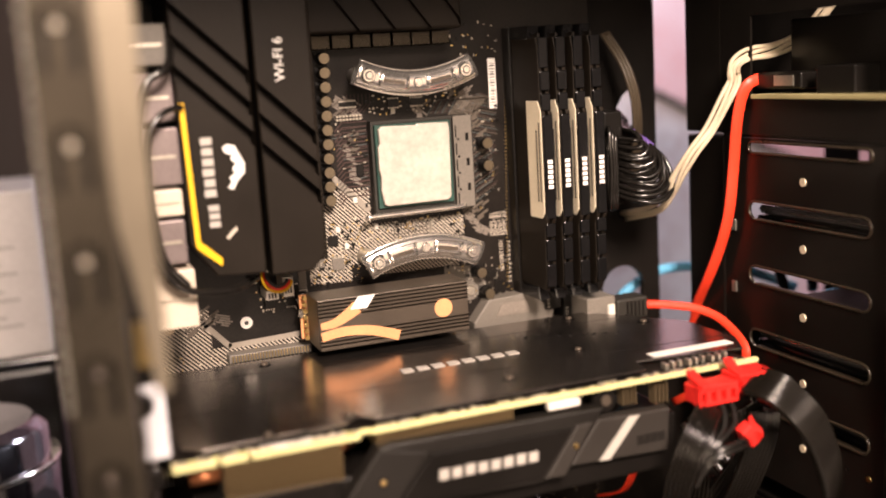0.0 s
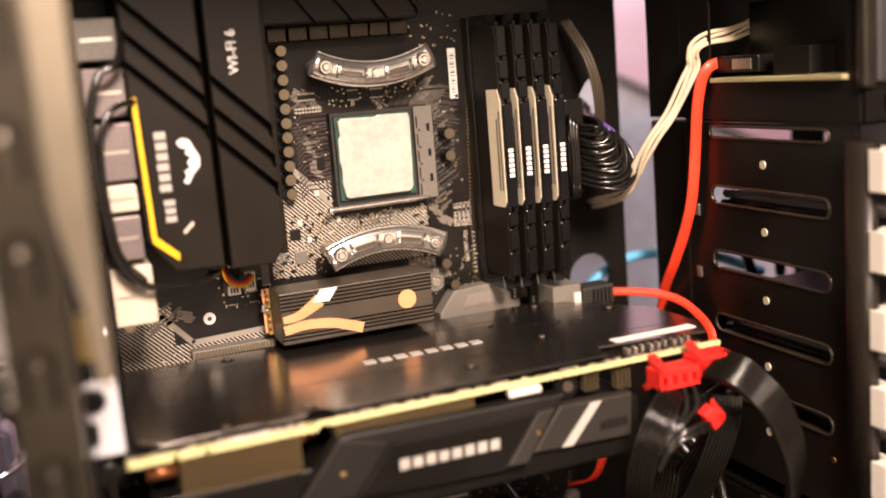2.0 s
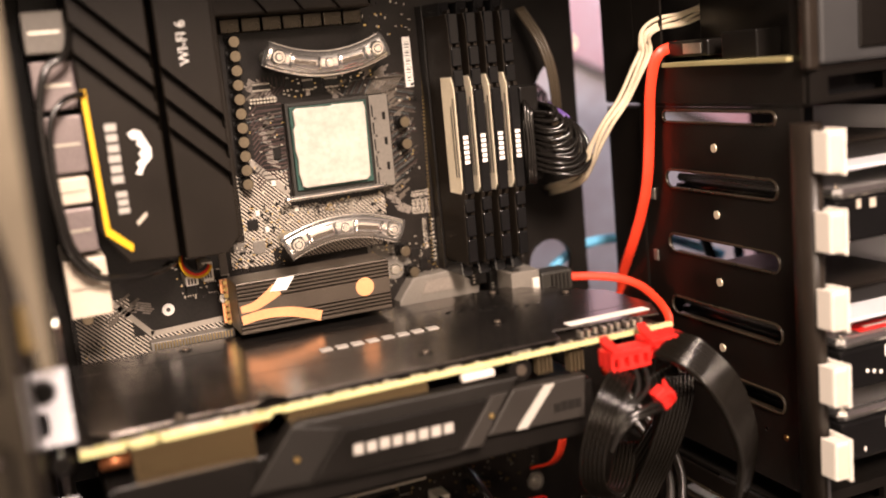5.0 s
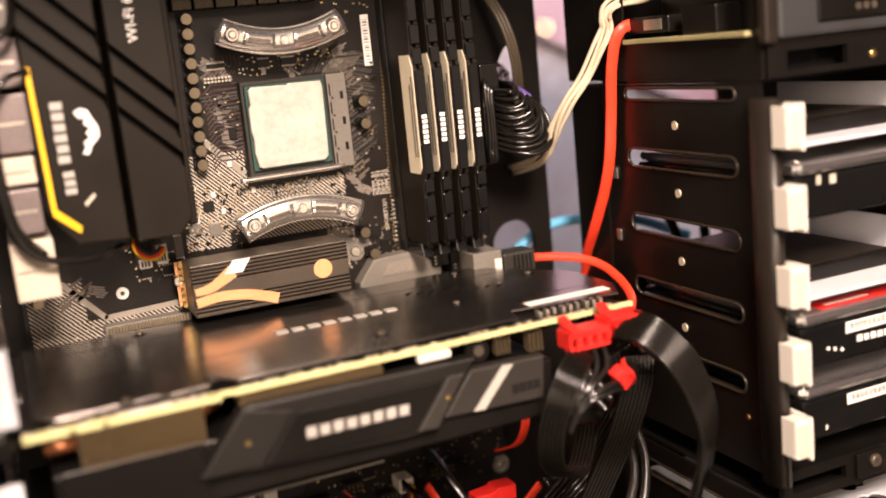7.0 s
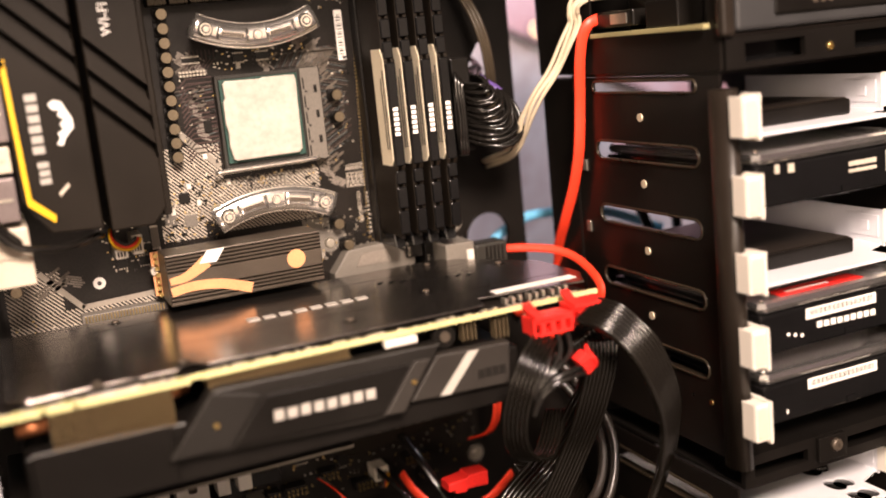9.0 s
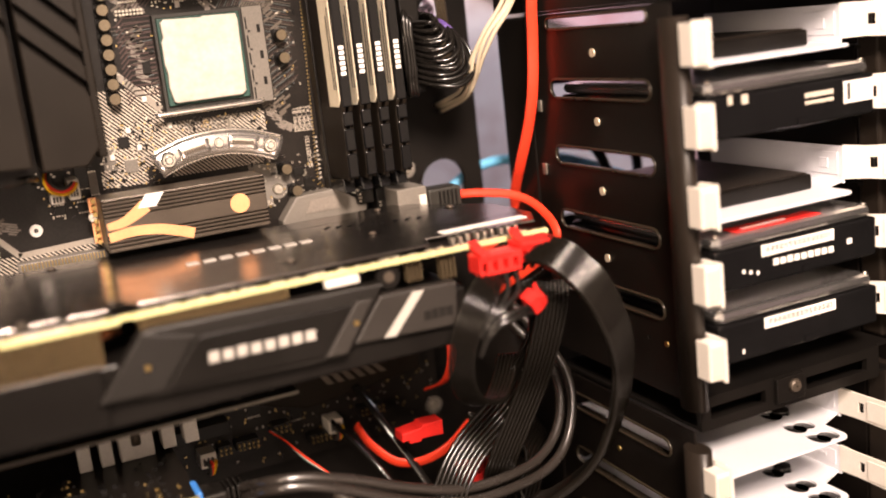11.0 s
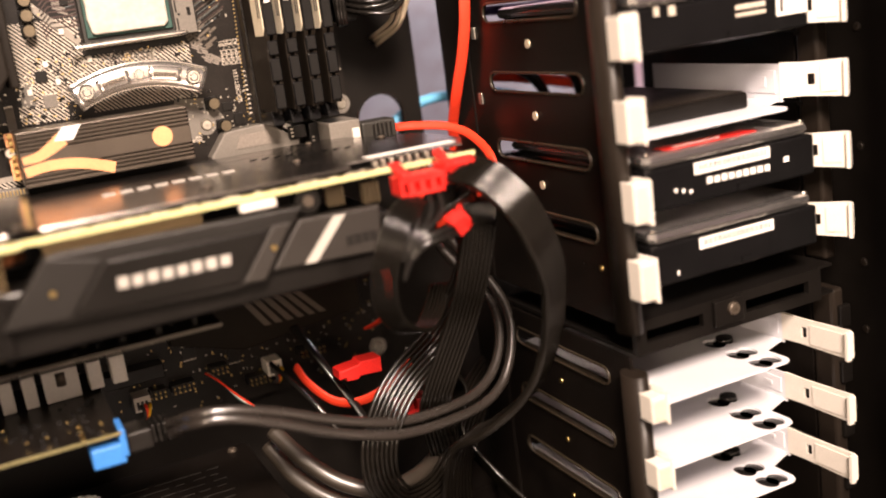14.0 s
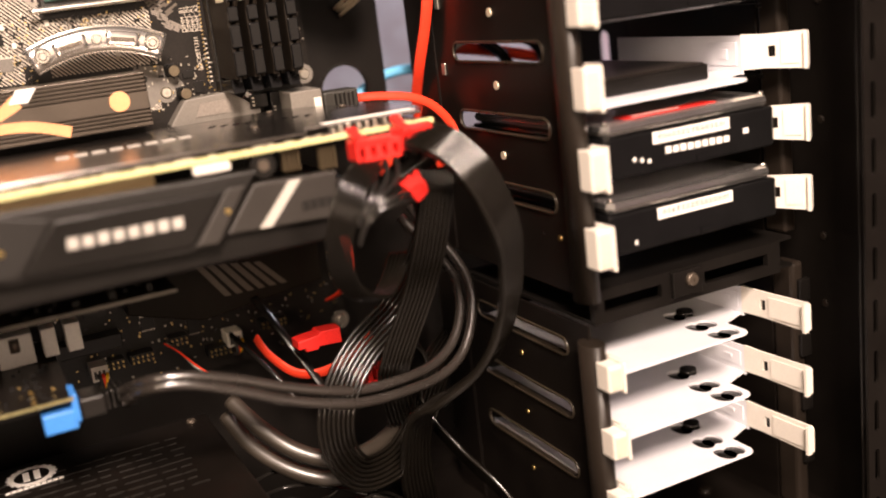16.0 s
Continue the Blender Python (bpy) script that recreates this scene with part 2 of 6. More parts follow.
def thing(name, base, label, category, group="", kind=""):
    ob = new(name)
    ob.empty_display_size = 0.01
    ob.location = base
    return tagged(ob, label, category, group, kind)


def solid(name, bm, material, label, category, kind="", group=""):
    return tagged(link(name, bm, material, (0, 0, 0)), label, category, group, kind)


def one(maker, *args, **kw):
    bm = bmesh.new()
    maker(bm, *args, **kw)
    return bm


def repeat(ob, offset):
    """Another piece on the same mesh, moved by offset."""
    o = ob.copy()
    scene.collection.objects.link(o)
    o.location = ob.location + Vector(offset)
    return o


def groove(bm, point, normal, width, depth, into):
    """Cut a straight groove between two planes into the faces that look against into."""
    point, normal, into = Vector(point), Vector(normal).normalized(), Vector(into)
    for s in (-0.5, 0.5):
        bmesh.ops.bisect_plane(bm, geom=bm.verts[:] + bm.edges[:] + bm.faces[:], plane_co=point + normal * width * s, plane_no=normal, dist=1e-7)
    bm.normal_update()
    fs = [f for f in bm.faces if f.normal.dot(into) < -0.7 and abs((f.calc_center_median() - point).dot(normal)) < width * 0.5]
    if fs:
        g = bmesh.ops.extrude_face_region(bm, geom=fs)
        bmesh.ops.translate(bm, verts=[v for v in g["geom"] if isinstance(v, bmesh.types.BMVert)], vec=into * depth)
        bmesh.ops.delete(bm, geom=fs, context="FACES")


def marks(bm, o, u, v, length, height, count, thick=0.0003, seed=1):
    """A row of plain blocks that stand for unreadable or withheld lettering, along u, height along v."""
    rnd = random.Random(seed)
    o, u, v = Vector(o), Vector(u).normalized(), Vector(v).normalized()
    w = u.cross(v)
    cell = length / count
    for i in range(count):
        a, b = i * cell + cell * 0.06, (i + 1) * cell - cell * 0.1
        top = height * rnd.uniform(0.92, 1)
        vs = [bm.verts.new(o + u * x + v * y + w * d) for d in (-thick, thick) for x, y in ((a, 0), (b, 0), (b, top), (a, top))]
        for q in ((3, 2, 1, 0), (4, 5, 6, 7), (0, 1, 5, 4), (1, 2, 6, 5), (2, 3, 7, 6), (3, 0, 4, 7)):
            bm.faces.new([vs[k] for k in q])


def mark_parts(name, parent, material, o, u, v, length, height, count, thick=0.0003):
    """The same row with each block a part of its own."""
    o, u, v = Vector(o), Vector(u).normalized(), Vector(v).normalized()
    for i in range(count):
        bm = bmesh.new()
        marks(bm, o + u * length * (i + 0.1) / count + v * height * 0.06, u, v, length * 0.86 / count, height * 0.88, 1, thick, i)
        part(name, bm, material, parent)


def lettering(name, text, m, size, material, parent, label=""):
    cu = bpy.data.curves.new(name, "FONT")
    cu.body, cu.size, cu.extrude = text, size, 0.00015
    cu.align_x, cu.align_y = "CENTER", "CENTER"
    tmp = bpy.data.objects.new(name + "_tmp", cu)
    scene.collection.objects.link(tmp)
    bpy.context.view_layer.update()
    me = bpy.data.meshes.new_from_object(tmp)
    bpy.data.objects.remove(tmp)
    me.transform(Matrix.Translation(-root(parent).location) @ m)
    me.materials.append(material)
    ob = new(name, me)
    ob.parent = parent
    return tagged(ob, label)


def plate(bm, pts, hole_list, axis, a, b):
    """A sheet with real openings: an outline and hole outlines, filled and given thickness."""
    def put(p, d):
        return {"x": (d, *p), "y": (p[0], d, p[1]), "z": (*p, d)}[axis]
    edges = []
    for loop in (pts, *hole_list):
        vs = [bm.verts.new(put(p, a)) for p in loop]
        edges += [bm.edges.new((vs[i], vs[(i + 1) % len(vs)])) for i in range(len(vs))]
    res = bmesh.ops.triangle_fill(bm, use_beauty=True, use_dissolve=False, edges=edges)
    fs = [g for g in res["geom"] if isinstance(g, bmesh.types.BMFace)]
    ext = bmesh.ops.extrude_face_region(bm, geom=fs)
    vec = Vector(put((0, 0), b - a))
    bmesh.ops.translate(bm, verts=[v for v in ext["geom"] if isinstance(v, bmesh.types.BMVert)], vec=vec)
    bmesh.ops.recalc_face_normals(bm, faces=bm.faces[:])


def rect(a0, a1, b0, b1):
    return [(a0, b0), (a1, b0), (a1, b1), (a0, b1)]


def oblong(a0, a1, b0, b1, n=5):
    """A slot with round ends, long along the first coordinate."""
    r, m = (b1 - b0) / 2, (b0 + b1) / 2
    res = []
    for c, s in ((a1 - r, -90), (a0 + r, 90)):
        res += [(c + r * math.cos(radians(s + 180 * k / n)), m + r * math.sin(radians(s + 180 * k / n))) for k in range(n + 1)]
    return res


def upright_slot(a0, a1, b0, b1, n=5):
    return [(x, y) for y, x in oblong(b0, b1, a0, a1, n)]


def disc(c0, c1, r, n=20):
    return [(c0 + r * math.cos(2 * math.pi * i / n), c1 + r * math.sin(2 * math.pi * i / n)) for i in range(n)]


def screw(parent, c, r, into, name="screw", material=None, label=""):
    """A pan head screw whose head looks along -into (an axis name with sign)."""
    bm = bmesh.new()
    axis, s = into[1], -1 if into[0] == "+" else 1
    c = Vector(c)
    cyl(bm, c, axis, r, s * r * 0.5, 14, r * 0.72)
    d = Vector([s * r * 0.5 if k == axis else 0 for k in "xyz"])
    a, b = [k for k in "xyz" if k != axis]
    for p, q in ((a, b), (b, a)):
        e = {axis: r * 0.06, p: r * 0.55, q: r * 0.12}
        m = c + d
        box(bm, m.x - e["x"], m.x + e["x"], m.y - e["y"], m.y + e["y"], m.z - e["z"], m.z + e["z"])
    return part(name, bm, material or CHROME, parent, label)


FLOOR_Z, TRAY_Y, BOARD_Y = 0.107, 0.566, 0.556

# ---- the room ----
solid("floor", one(box, -2.6, 2.6, -2.2, 2.4, -0.70, -0.66), ROOM_FLOOR, "dark grey carpet floor of a dim room", "floor", "structure")
solid("ceiling", one(box, -2.6, 2.6, -2.2, 2.4, 1.9, 1.94), WALL, "pale painted ceiling", "ceiling", "structure")
solid("wall_north_1", one(box, -2.6, 0.45, 2.4, 2.5, -0.66, 1.9), mat("dark_brown_wall", (0.035, 0.024, 0.018), 0.7, 0.0, 120, 0.3, 0.1, stain=3), "dark brown wall panel far behind the case", "wall", "structure")
solid("wall_north_2", one(box, 0.45, 2.6, 2.4, 2.5, -0.66, 1.9), PINK_WALL, "blotched pink and white wall far behind the case", "wall", "structure")
solid("wall_south", one(box, -2.6, 2.6, -2.3, -2.2, -0.66, 1.9), WALL, "pale painted wall", "wall", "structure")
solid("wall_west", one(box, -2.7, -2.6, -2.2, 2.4, -0.66, 1.9), WALL, "pale painted wall", "wall", "structure")
solid("wall_east", one(box, 2.6, 2.7, -2.2, 2.4, -0.66, 1.9), WALL, "pale painted wall", "wall", "structure")

desk = thing("desk", (0.2, 0.4, -0.66), "dark laminate work desk under the open computer", "desk")
part("desktop", one(box, -0.7, 1.1, -0.1, 1.0, 0.055, 0.09, 0.003), DESK, desk)
for dx in (-0.66, 1.0):
    for dy in (-0.06, 0.9):
        part("leg", one(box, dx, dx + 0.06, dy, dy + 0.06, -0.66, 0.055), STEEL_BLACK, desk)

# ---- the case ----
case = thing("computer_case", (0.2, 0.5, 0.09), "open black steel tower case with its side panel taken off", "computer case")
for fx in (0.06, 0.5):
    for fy in (0.36, 0.54):
        part("foot", one(cyl, (fx, fy, 0.09), "z", 0.012, 0.0145), RUBBER, case)
part("bottom_panel", one(box, 0.034, 0.56, 0.34, 0.60, 0.1045, FLOOR_Z), STEEL_BLACK, case)
# Out of view; its height is chosen to shade the upper board.
part("top_panel", one(box, 0.034, 0.56, 0.34, 0.60, 0.586, 0.5885), STEEL_BLACK, case)
bm = bmesh.new()
plate(bm, rect(0.0515, 0.3603, FLOOR_Z, 0.586), [disc(0.3365, 0.3487, 0.0145, 28), [(0.3330, 0.4425), (0.3460, 0.4425), (0.3500, 0.4490), (0.3470, 0.4570), (0.3442, 0.4635), (0.3400, 0.4600), (0.3362, 0.4540), (0.3335, 0.4480)]], "y", TRAY_Y, TRAY_Y + 0.0012)
part("motherboard_tray", bm, TRAY_BLACK, case, "satin black steel tray panel with a round cable hole")
bm = bmesh.new()
for i in range(28):
    a, c = 2 * math.pi * i / 28, 2 * math.pi * (i + 1) / 28
    vs = []
    for ang in (a, c):
        for r, y in ((0.0155, 0.5652), (0.0138, 0.5652), (0.0138, 0.569), (0.0155, 0.5658)):
            vs.append(bm.verts.new((0.3365 + r * math.cos(ang), y, 0.3487 + r * math.sin(ang))))
    for k in range(4):
        bm.faces.new((vs[k], vs[(k + 1) % 4], vs[4 + (k + 1) % 4], vs[4 + k]))
bmesh.ops.remove_doubles(bm, verts=bm.verts, dist=1e-6)
part("cable_grommet", bm, RUBBER, case)
part("lower_divider", one(box, 0.3602, 0.5120, 0.5690, 0.5702, FLOOR_Z, 0.3150), STEEL_BLACK, case)
part("tray_flange", one(box, 0.3604, 0.3616, 0.5662, 0.580, FLOOR_Z, 0.586), STEEL_BLACK, case)

# rear wall and the strip of the rear edge with its pressed tongues
part("rear_panel", one(box, 0.0500, 0.0514, 0.352, 0.60, FLOOR_Z, 0.586), STEEL_BLACK, case)
holes = []
RAIL_Z = [0.4977 - 0.0307 * k for k in range(-1, 12)]


def tongue(cx, cz, r=0.0048, w=0.0021, drop=0.0125, n=8):
    outer = [(cx + r * math.cos(math.pi * k / n), cz + r * math.sin(math.pi * k / n)) for k in range(n + 1)]
    inner = [(cx + (r - w) * math.cos(math.pi * k / n), cz + 0.0008 + (r - w) * math.sin(math.pi * k / n)) for k in range(n, -1, -1)]
    return outer + [(cx - r, cz - drop), (cx - r + w, cz - drop)] + inner + [(cx + r - w, cz - drop), (cx + r, cz - drop)]


for z in RAIL_Z:
    if z < 0.53:
        holes.append(tongue(0.0402, z + 0.0005))
bm = bmesh.new()
plate(bm, rect(0.0328, 0.0488, FLOOR_Z, 0.586), holes, "y", 0.338, 0.3394)
rail = part("rear_edge_strip", bm, BRONZE, case, "bronze-black steel edge strip with pressed tongues")
part("strip_return", one(box, 0.0476, 0.0490, 0.3395, 0.3535, FLOOR_Z, 0.586), BRONZE, case)
part("strip_backing", one(box, 0.0335, 0.0474, 0.346, 0.347, FLOOR_Z, 0.586), PLASTIC_BLACK, case)
for z in RAIL_Z:
    if z < 0.53:
        screw(rail, (0.0402, 0.338, z), 0.0017, "+y", "rivet")
bm = bmesh.new()
prism(bm, [(0.0492, 0.56), (0.0605, 0.56), (0.0592, 0.396), (0.0552, 0.396), (0.0535, 0.42), (0.0492, 0.447)], "y", 0.3440, 0.3452, 0.0003)
part("inner_flange", bm, BRONZE_LIT, case, "bronze folded inner flange, paler for the light on it")
part("flange_web", one(box, 0.0492, 0.0503, 0.3454, 0.3540, 0.42, 0.56), STEEL_SATIN, case)
part("brass_tab", one(box, 0.0495, 0.0575, 0.368, 0.3695, 0.398, 0.412), GOLD, case, "brassy passivated tab")
bm = bmesh.new()
rnd = random.Random(4)
for k in range(40):
    z = 0.395 + 0.0046 * k
    sweep(bm, [Vector((0.0326, 0.3400, z)), Vector((0.0317, 0.3396, z + 0.0013)), Vector((0.0326, 0.3400, z + 0.0026))], 0.0006, n=6)
part("spring_edge", bm, SILVER, case, "row of small bright spring contacts")
# front wall and its edge strip
bm = bmesh.new()
plate(bm, rect(0.343, 0.60, FLOOR_Z, 0.586), [upright_slot(0.56, 0.57, 0.2 + 0.06 * k, 0.24 + 0.06 * k) for k in range(5)], "x", 0.5125, 0.5140)
wallf = part("front_wall", bm, TRAY_BLACK, case)
for z in (0.2205, 0.256, 0.3148, 0.372):
    screw(wallf, (0.5125, 0.389, z), 0.0022, "+x", "screw", STEEL_SATIN)
bm = bmesh.new()
plate(bm, rect(0.4845, 0.5135, FLOOR_Z, 0.586), [upright_slot(0.4885, 0.4915, 0.1245 + 0.0247 * k, 0.1405 + 0.0247 * k) for k in range(16)], "y", 0.338, 0.3394)
part("front_edge_strip", bm, TRAY_BLACK, case, "black steel edge strip with upright slots")
part("front_strip_backing", one(box, 0.486, 0.5125, 0.3425, 0.3435, FLOOR_Z, 0.586), PLASTIC_BLACK, case)
for x0, x1 in ((0.24, 0.36), (0.36, 0.505)):
    part("floor_rib", one(box, x0 + 0.004, x1 - 0.004, 0.351, 0.357, FLOOR_Z, FLOOR_Z + 0.003, 0.001), STEEL_BLACK, case)
screw(case, (0.425, 0.47, FLOOR_Z), 0.004, "-z", "screw", STEEL_SATIN)
screw(case, (0.47, 0.44, FLOOR_Z), 0.004, "-z", "screw", STEEL_SATIN)
for z in (0.140, 0.160, 0.392):
    part("slot_cover", one(box, 0.0516, 0.0526, 0.43, 0.548, z - 0.009, z + 0.009, 0.0004), STEEL_SATIN, case)

# ---- motherboard ----
board = thing("motherboard", (0.19, 0.557, 0.213), "black circuit board with grey traces standing upright on the case tray", "motherboard")
part("circuit_board", one(box, 0.070, 0.314, BOARD_Y, BOARD_Y + 0.0016, 0.213, 0.518), PCB_BLACK, board)
for x, z in ((0.3103, 0.3619), (0.2364, 0.3629), (0.1158, 0.3627), (0.0795, 0.372), (0.3103, 0.222), (0.076, 0.222), (0.155, 0.222)):
    bm = bmesh.new()
    bare = x == 0.1158
    cyl(bm, (x, BOARD_Y - 0.0004, z), "y", 0.0030 if bare else 0.0052, 0.0004, 24)
    ring = part("mounting_pad", bm, WHITE_PRINT if bare else SOCKET, board)
    if bare:
        part("mounting_hole", one(cyl, (x, BOARD_Y - 0.0006, z), "y", 0.0011, 0.0004, 14), INK, ring)
    else:
        screw(ring, (x, BOARD_Y - 0.0004, z), 0.0031, "+y", "screw", SILVER)
    part("standoff", one(cyl, (x, BOARD_Y + 0.0016, z), "y", 0.003, 0.0084, 6), GOLD, board)


def hatch(bm, x0, x1, z0, z1, pitch, width, slope=-1, cut=None):
    """Slanting printed lines inside a rectangle, a tenth of a millimetre proud."""
    y = BOARD_Y - 0.00012
    c = x0 + z0 if slope < 0 else x0 - z1
    end = x1 + z1 if slope < 0 else x1 - z0
    while c < end:
        pts = []
        for d in (c, c + width):
            if slope < 0:
                a, b = max(x0, d - z1), min(x1, d - z0)
                pts.append(((a, d - a), (b, d - b)) if a < b else None)
            else:
                a, b = max(x0, d + z0), min(x1, d + z1)
                pts.append(((a, a - d), (b, b - d)) if a < b else None)
        if pts[0] and pts[1] and not (cut and cut(sum(p[0] for q in pts for p in q) / 4, sum(p[1] for q in pts for p in q) / 4)):
            (p, q), (r, s) = pts
            bm.faces.new([bm.verts.new((v[0], y, v[1])) for v in (p, q, s, r)])
        c += pitch


bm = bmesh.new()
hatch(bm, 0.152, 0.184, 0.385, 0.424, 0.0021, 0.0009, -1)
hatch(bm, 0.184, 0.235, 0.378, 0.405, 0.0021, 0.0010, -1)
hatch(bm, 0.150, 0.172, 0.377, 0.386, 0.0021, 0.0009, -1)
hatch(bm, 0.072, 0.146, 0.334, 0.352, 0.0022, 0.0009, -1)
hatch(bm, 0.072, 0.098, 0.352, 0.372, 0.0022, 0.0009, -1)
hatch(bm, 0.223, 0.233, 0.355, 0.36, 0.0014, 0.0007, -1)
tagged(part("printed_stripe", bm, GREY_PRINT, board, "tan grey printed diagonal stripes"), kind="stuff")
# broad printed bands round the lower left
bm = bmesh.new()


def band(bm, pts, w, y=BOARD_Y - 0.0002):
    for (x0, z0), (x1, z1) in zip(pts, pts[1:]):
        d = Vector((x1 - x0, 0, z1 - z0)).normalized()
        s = Vector((-d.z, 0, d.x)) * w / 2
        a, b = Vector((x0, y, z0)) - d * w * 0.2, Vector((x1, y, z1)) + d * w * 0.2
        bm.faces.new([bm.verts.new(v) for v in (a + s, b + s, b - s, a - s)])


band(bm, [(0.089, 0.372), (0.1065, 0.352), (0.146, 0.3535)], 0.0028)
band(bm, [(0.165, 0.431), (0.183, 0.4125)], 0.0034)
band(bm, [(0.216, 0.404), (0.2165, 0.383)], 0.0022)
tagged(part("printed_band", bm, mat("pale_grey_band_print", (0.27, 0.24, 0.20), 0.5, 0.0, 900, 0.15, 0.0), board), kind="stuff")
bm = bmesh.new()
prism(bm, [(0.2225, 0.378), (0.239, 0.3765), (0.246, 0.366), (0.2285, 0.3565), (0.2225, 0.3585)], "y", BOARD_Y - 0.0003, BOARD_Y - 0.0001)
prism(bm, [(0.152, 0.392), (0.158, 0.3985), (0.158, 0.3855), (0.152, 0.3855)], "y", BOARD_Y - 0.0003, BOARD_Y - 0.0001)
tagged(part("printed_field", bm, SOCKET, board), kind="stuff")
# fine traces
bm = bmesh.new()
for k in range(16):
    z = 0.418 + 0.0025 * k
    band(bm, [(0.1685, z - 0.002), (0.1725, z + 0.002), (0.185, z + 0.002)], 0.0007)
for k in range(7):
    band(bm, [(0.172 + 0.002 * k, 0.462), (0.176 + 0.002 * k, 0.466), (0.176 + 0.002 * k, 0.471)], 0.0006)
tagged(part("fine_trace", bm, RED_TRACE, board, "reddish copper traces"), kind="stuff")
bm = bmesh.new()
rnd = random.Random(9)
for k in range(11):
    band(bm, [(0.230 + 0.0015 * k, 0.4575), (0.236 + 0.0015 * k, 0.4645), (0.240 + 0.0015 * k, 0.4655)], 0.0007)
    band(bm, [(0.196 + 0.002 * k, 0.405), (0.196 + 0.002 * k, 0.396)], 0.0006)
for cx, cz in ((0.172, 0.462), (0.1745, 0.446), (0.244, 0.4525), (0.2445, 0.441), (0.2385, 0.4085), (0.2425, 0.4045), (0.213, 0.4665), (0.2325, 0.474), (0.090, 0.363), (0.096, 0.366)):
    for k in range(6):
        o = rnd.uniform(-0.004, 0.004)
        s = rnd.uniform(0.003, 0.006)
        band(bm, [(cx + o, cz + 0.0016 * k - 0.004), (cx + o + s, cz + 0.0016 * k - 0.004 + s * 0.6)], 0.0013)
tagged(part("zigzag_trace", bm, TRACE, board, "grey zigzag traces"), kind="stuff")
bm = bmesh.new()
for k in range(66):
    t = k / 65
    cyl(bm, (0.2588 + 0.0048 * t, BOARD_Y - 0.0002, 0.362 + 0.126 * t), "y", 0.00045, 0.0002, 6)
tagged(part("via_row", bm, GOLD, board, "row of tiny gold vias"), kind="stuff")
# white printed part codes
bm = bmesh.new()
for k in range(10):
    box(bm, 0.2600, 0.2612, BOARD_Y - 0.00018, BOARD_Y - 0.0001, 0.3865 - 0.0024 * k, 0.3872 - 0.0024 * k)
tagged(part("print_mark", bm, GREY_PRINT, board), kind="stuff")
for k, word in enumerate(("DIMM_B1", "DIMM_B2", "DIMM_A1", "DIMM_A2")):
    lettering("slot_print", word, pose(0.2512 + 0.0025 * k, BOARD_Y - 0.0003, 0.3975, 90, -90, 0), 0.0031, GREY_PRINT, board)
lettering("socket_print", "SOCKET1331", pose(0.2560, BOARD_Y - 0.0003, 0.3800, 90, -90, 0), 0.0030, GREY_PRINT, board)


def zigzag(bm, rnd, cx, cz, w, h, slope=0.8):
    """A ragged patch of short slanting copper bars."""
    n = int(h / 0.0012)
    for k in range(n):
        z = cz - h / 2 + 0.0012 * k
        a = cx - w / 2 + rnd.uniform(0, 0.45) * w
        b = cx + w / 2 - rnd.uniform(0, 0.45) * w
        if b - a > 0.0015:
            band(bm, [(a, z - (a - cx) * slope), (b, z - (b - cx) * slope)], 0.0009, BOARD_Y - 0.00016)


rnd = random.Random(41)
bm = bmesh.new()
for cx, cz, w, h, sl in ((0.1715, 0.4680, 0.009, 0.008, 0.7), (0.1790, 0.4655, 0.010, 0.009, 0.7), (0.2145, 0.4600, 0.010, 0.007, 0.9), (0.2395, 0.4665, 0.011, 0.010, -0.6), (0.2330, 0.4710, 0.008, 0.006, -0.6), (0.2395, 0.4040, 0.007, 0.009, 0.6),
                         (0.2430, 0.3985, 0.008, 0.008, 0.6), (0.2475, 0.3950, 0.006, 0.005, 0.6), (0.1775, 0.4330, 0.007, 0.012, 0.4), (0.1750, 0.4430, 0.006, 0.008, 0.4), (0.0960, 0.3655, 0.012, 0.007, 0.3), (0.1050, 0.3660, 0.010, 0.006, 0.3)):
    zigzag(bm, rnd, cx, cz, w, h, sl)
tagged(part("copper_pour", bm, PALE_TRACE, board, "ragged pale grey copper patches"), kind="stuff")
for j, m in enumerate((TEAL_TRACE, TRACE, RED_TRACE)):
    bm = bmesh.new()
    for k in range(j, 44, 3):
        z = 0.4105 + 0.00125 * k
        a = 0.2405 + rnd.uniform(0, 0.002)
        b = 0.2575 - rnd.uniform(0, 0.005)
        band(bm, [(a, z), (b, z + (b - a) * (0.55 if k < 22 else -0.25))], 0.00034, BOARD_Y - 0.00014)
    for k in range(j, 21, 3):
        x = 0.2185 + 0.0013 * k
        band(bm, [(x, 0.4585), (x + 0.0045, 0.4650 + 0.00012 * k), (x + 0.0075, 0.4655)], 0.00034, BOARD_Y - 0.00014)
        band(bm, [(0.1830 - 0.0009 * k, 0.4175 + 0.0018 * k), (0.1848, 0.4190 + 0.0018 * k)], 0.00034, BOARD_Y - 0.00014)
        band(bm, [(0.1900 + 0.0015 * k, 0.4045), (0.1915 + 0.0015 * k, 0.4005 - 0.0003 * (k % 5))], 0.00034, BOARD_Y - 0.00014)
    tagged(part("fine_trace", bm, m, board), kind="stuff")


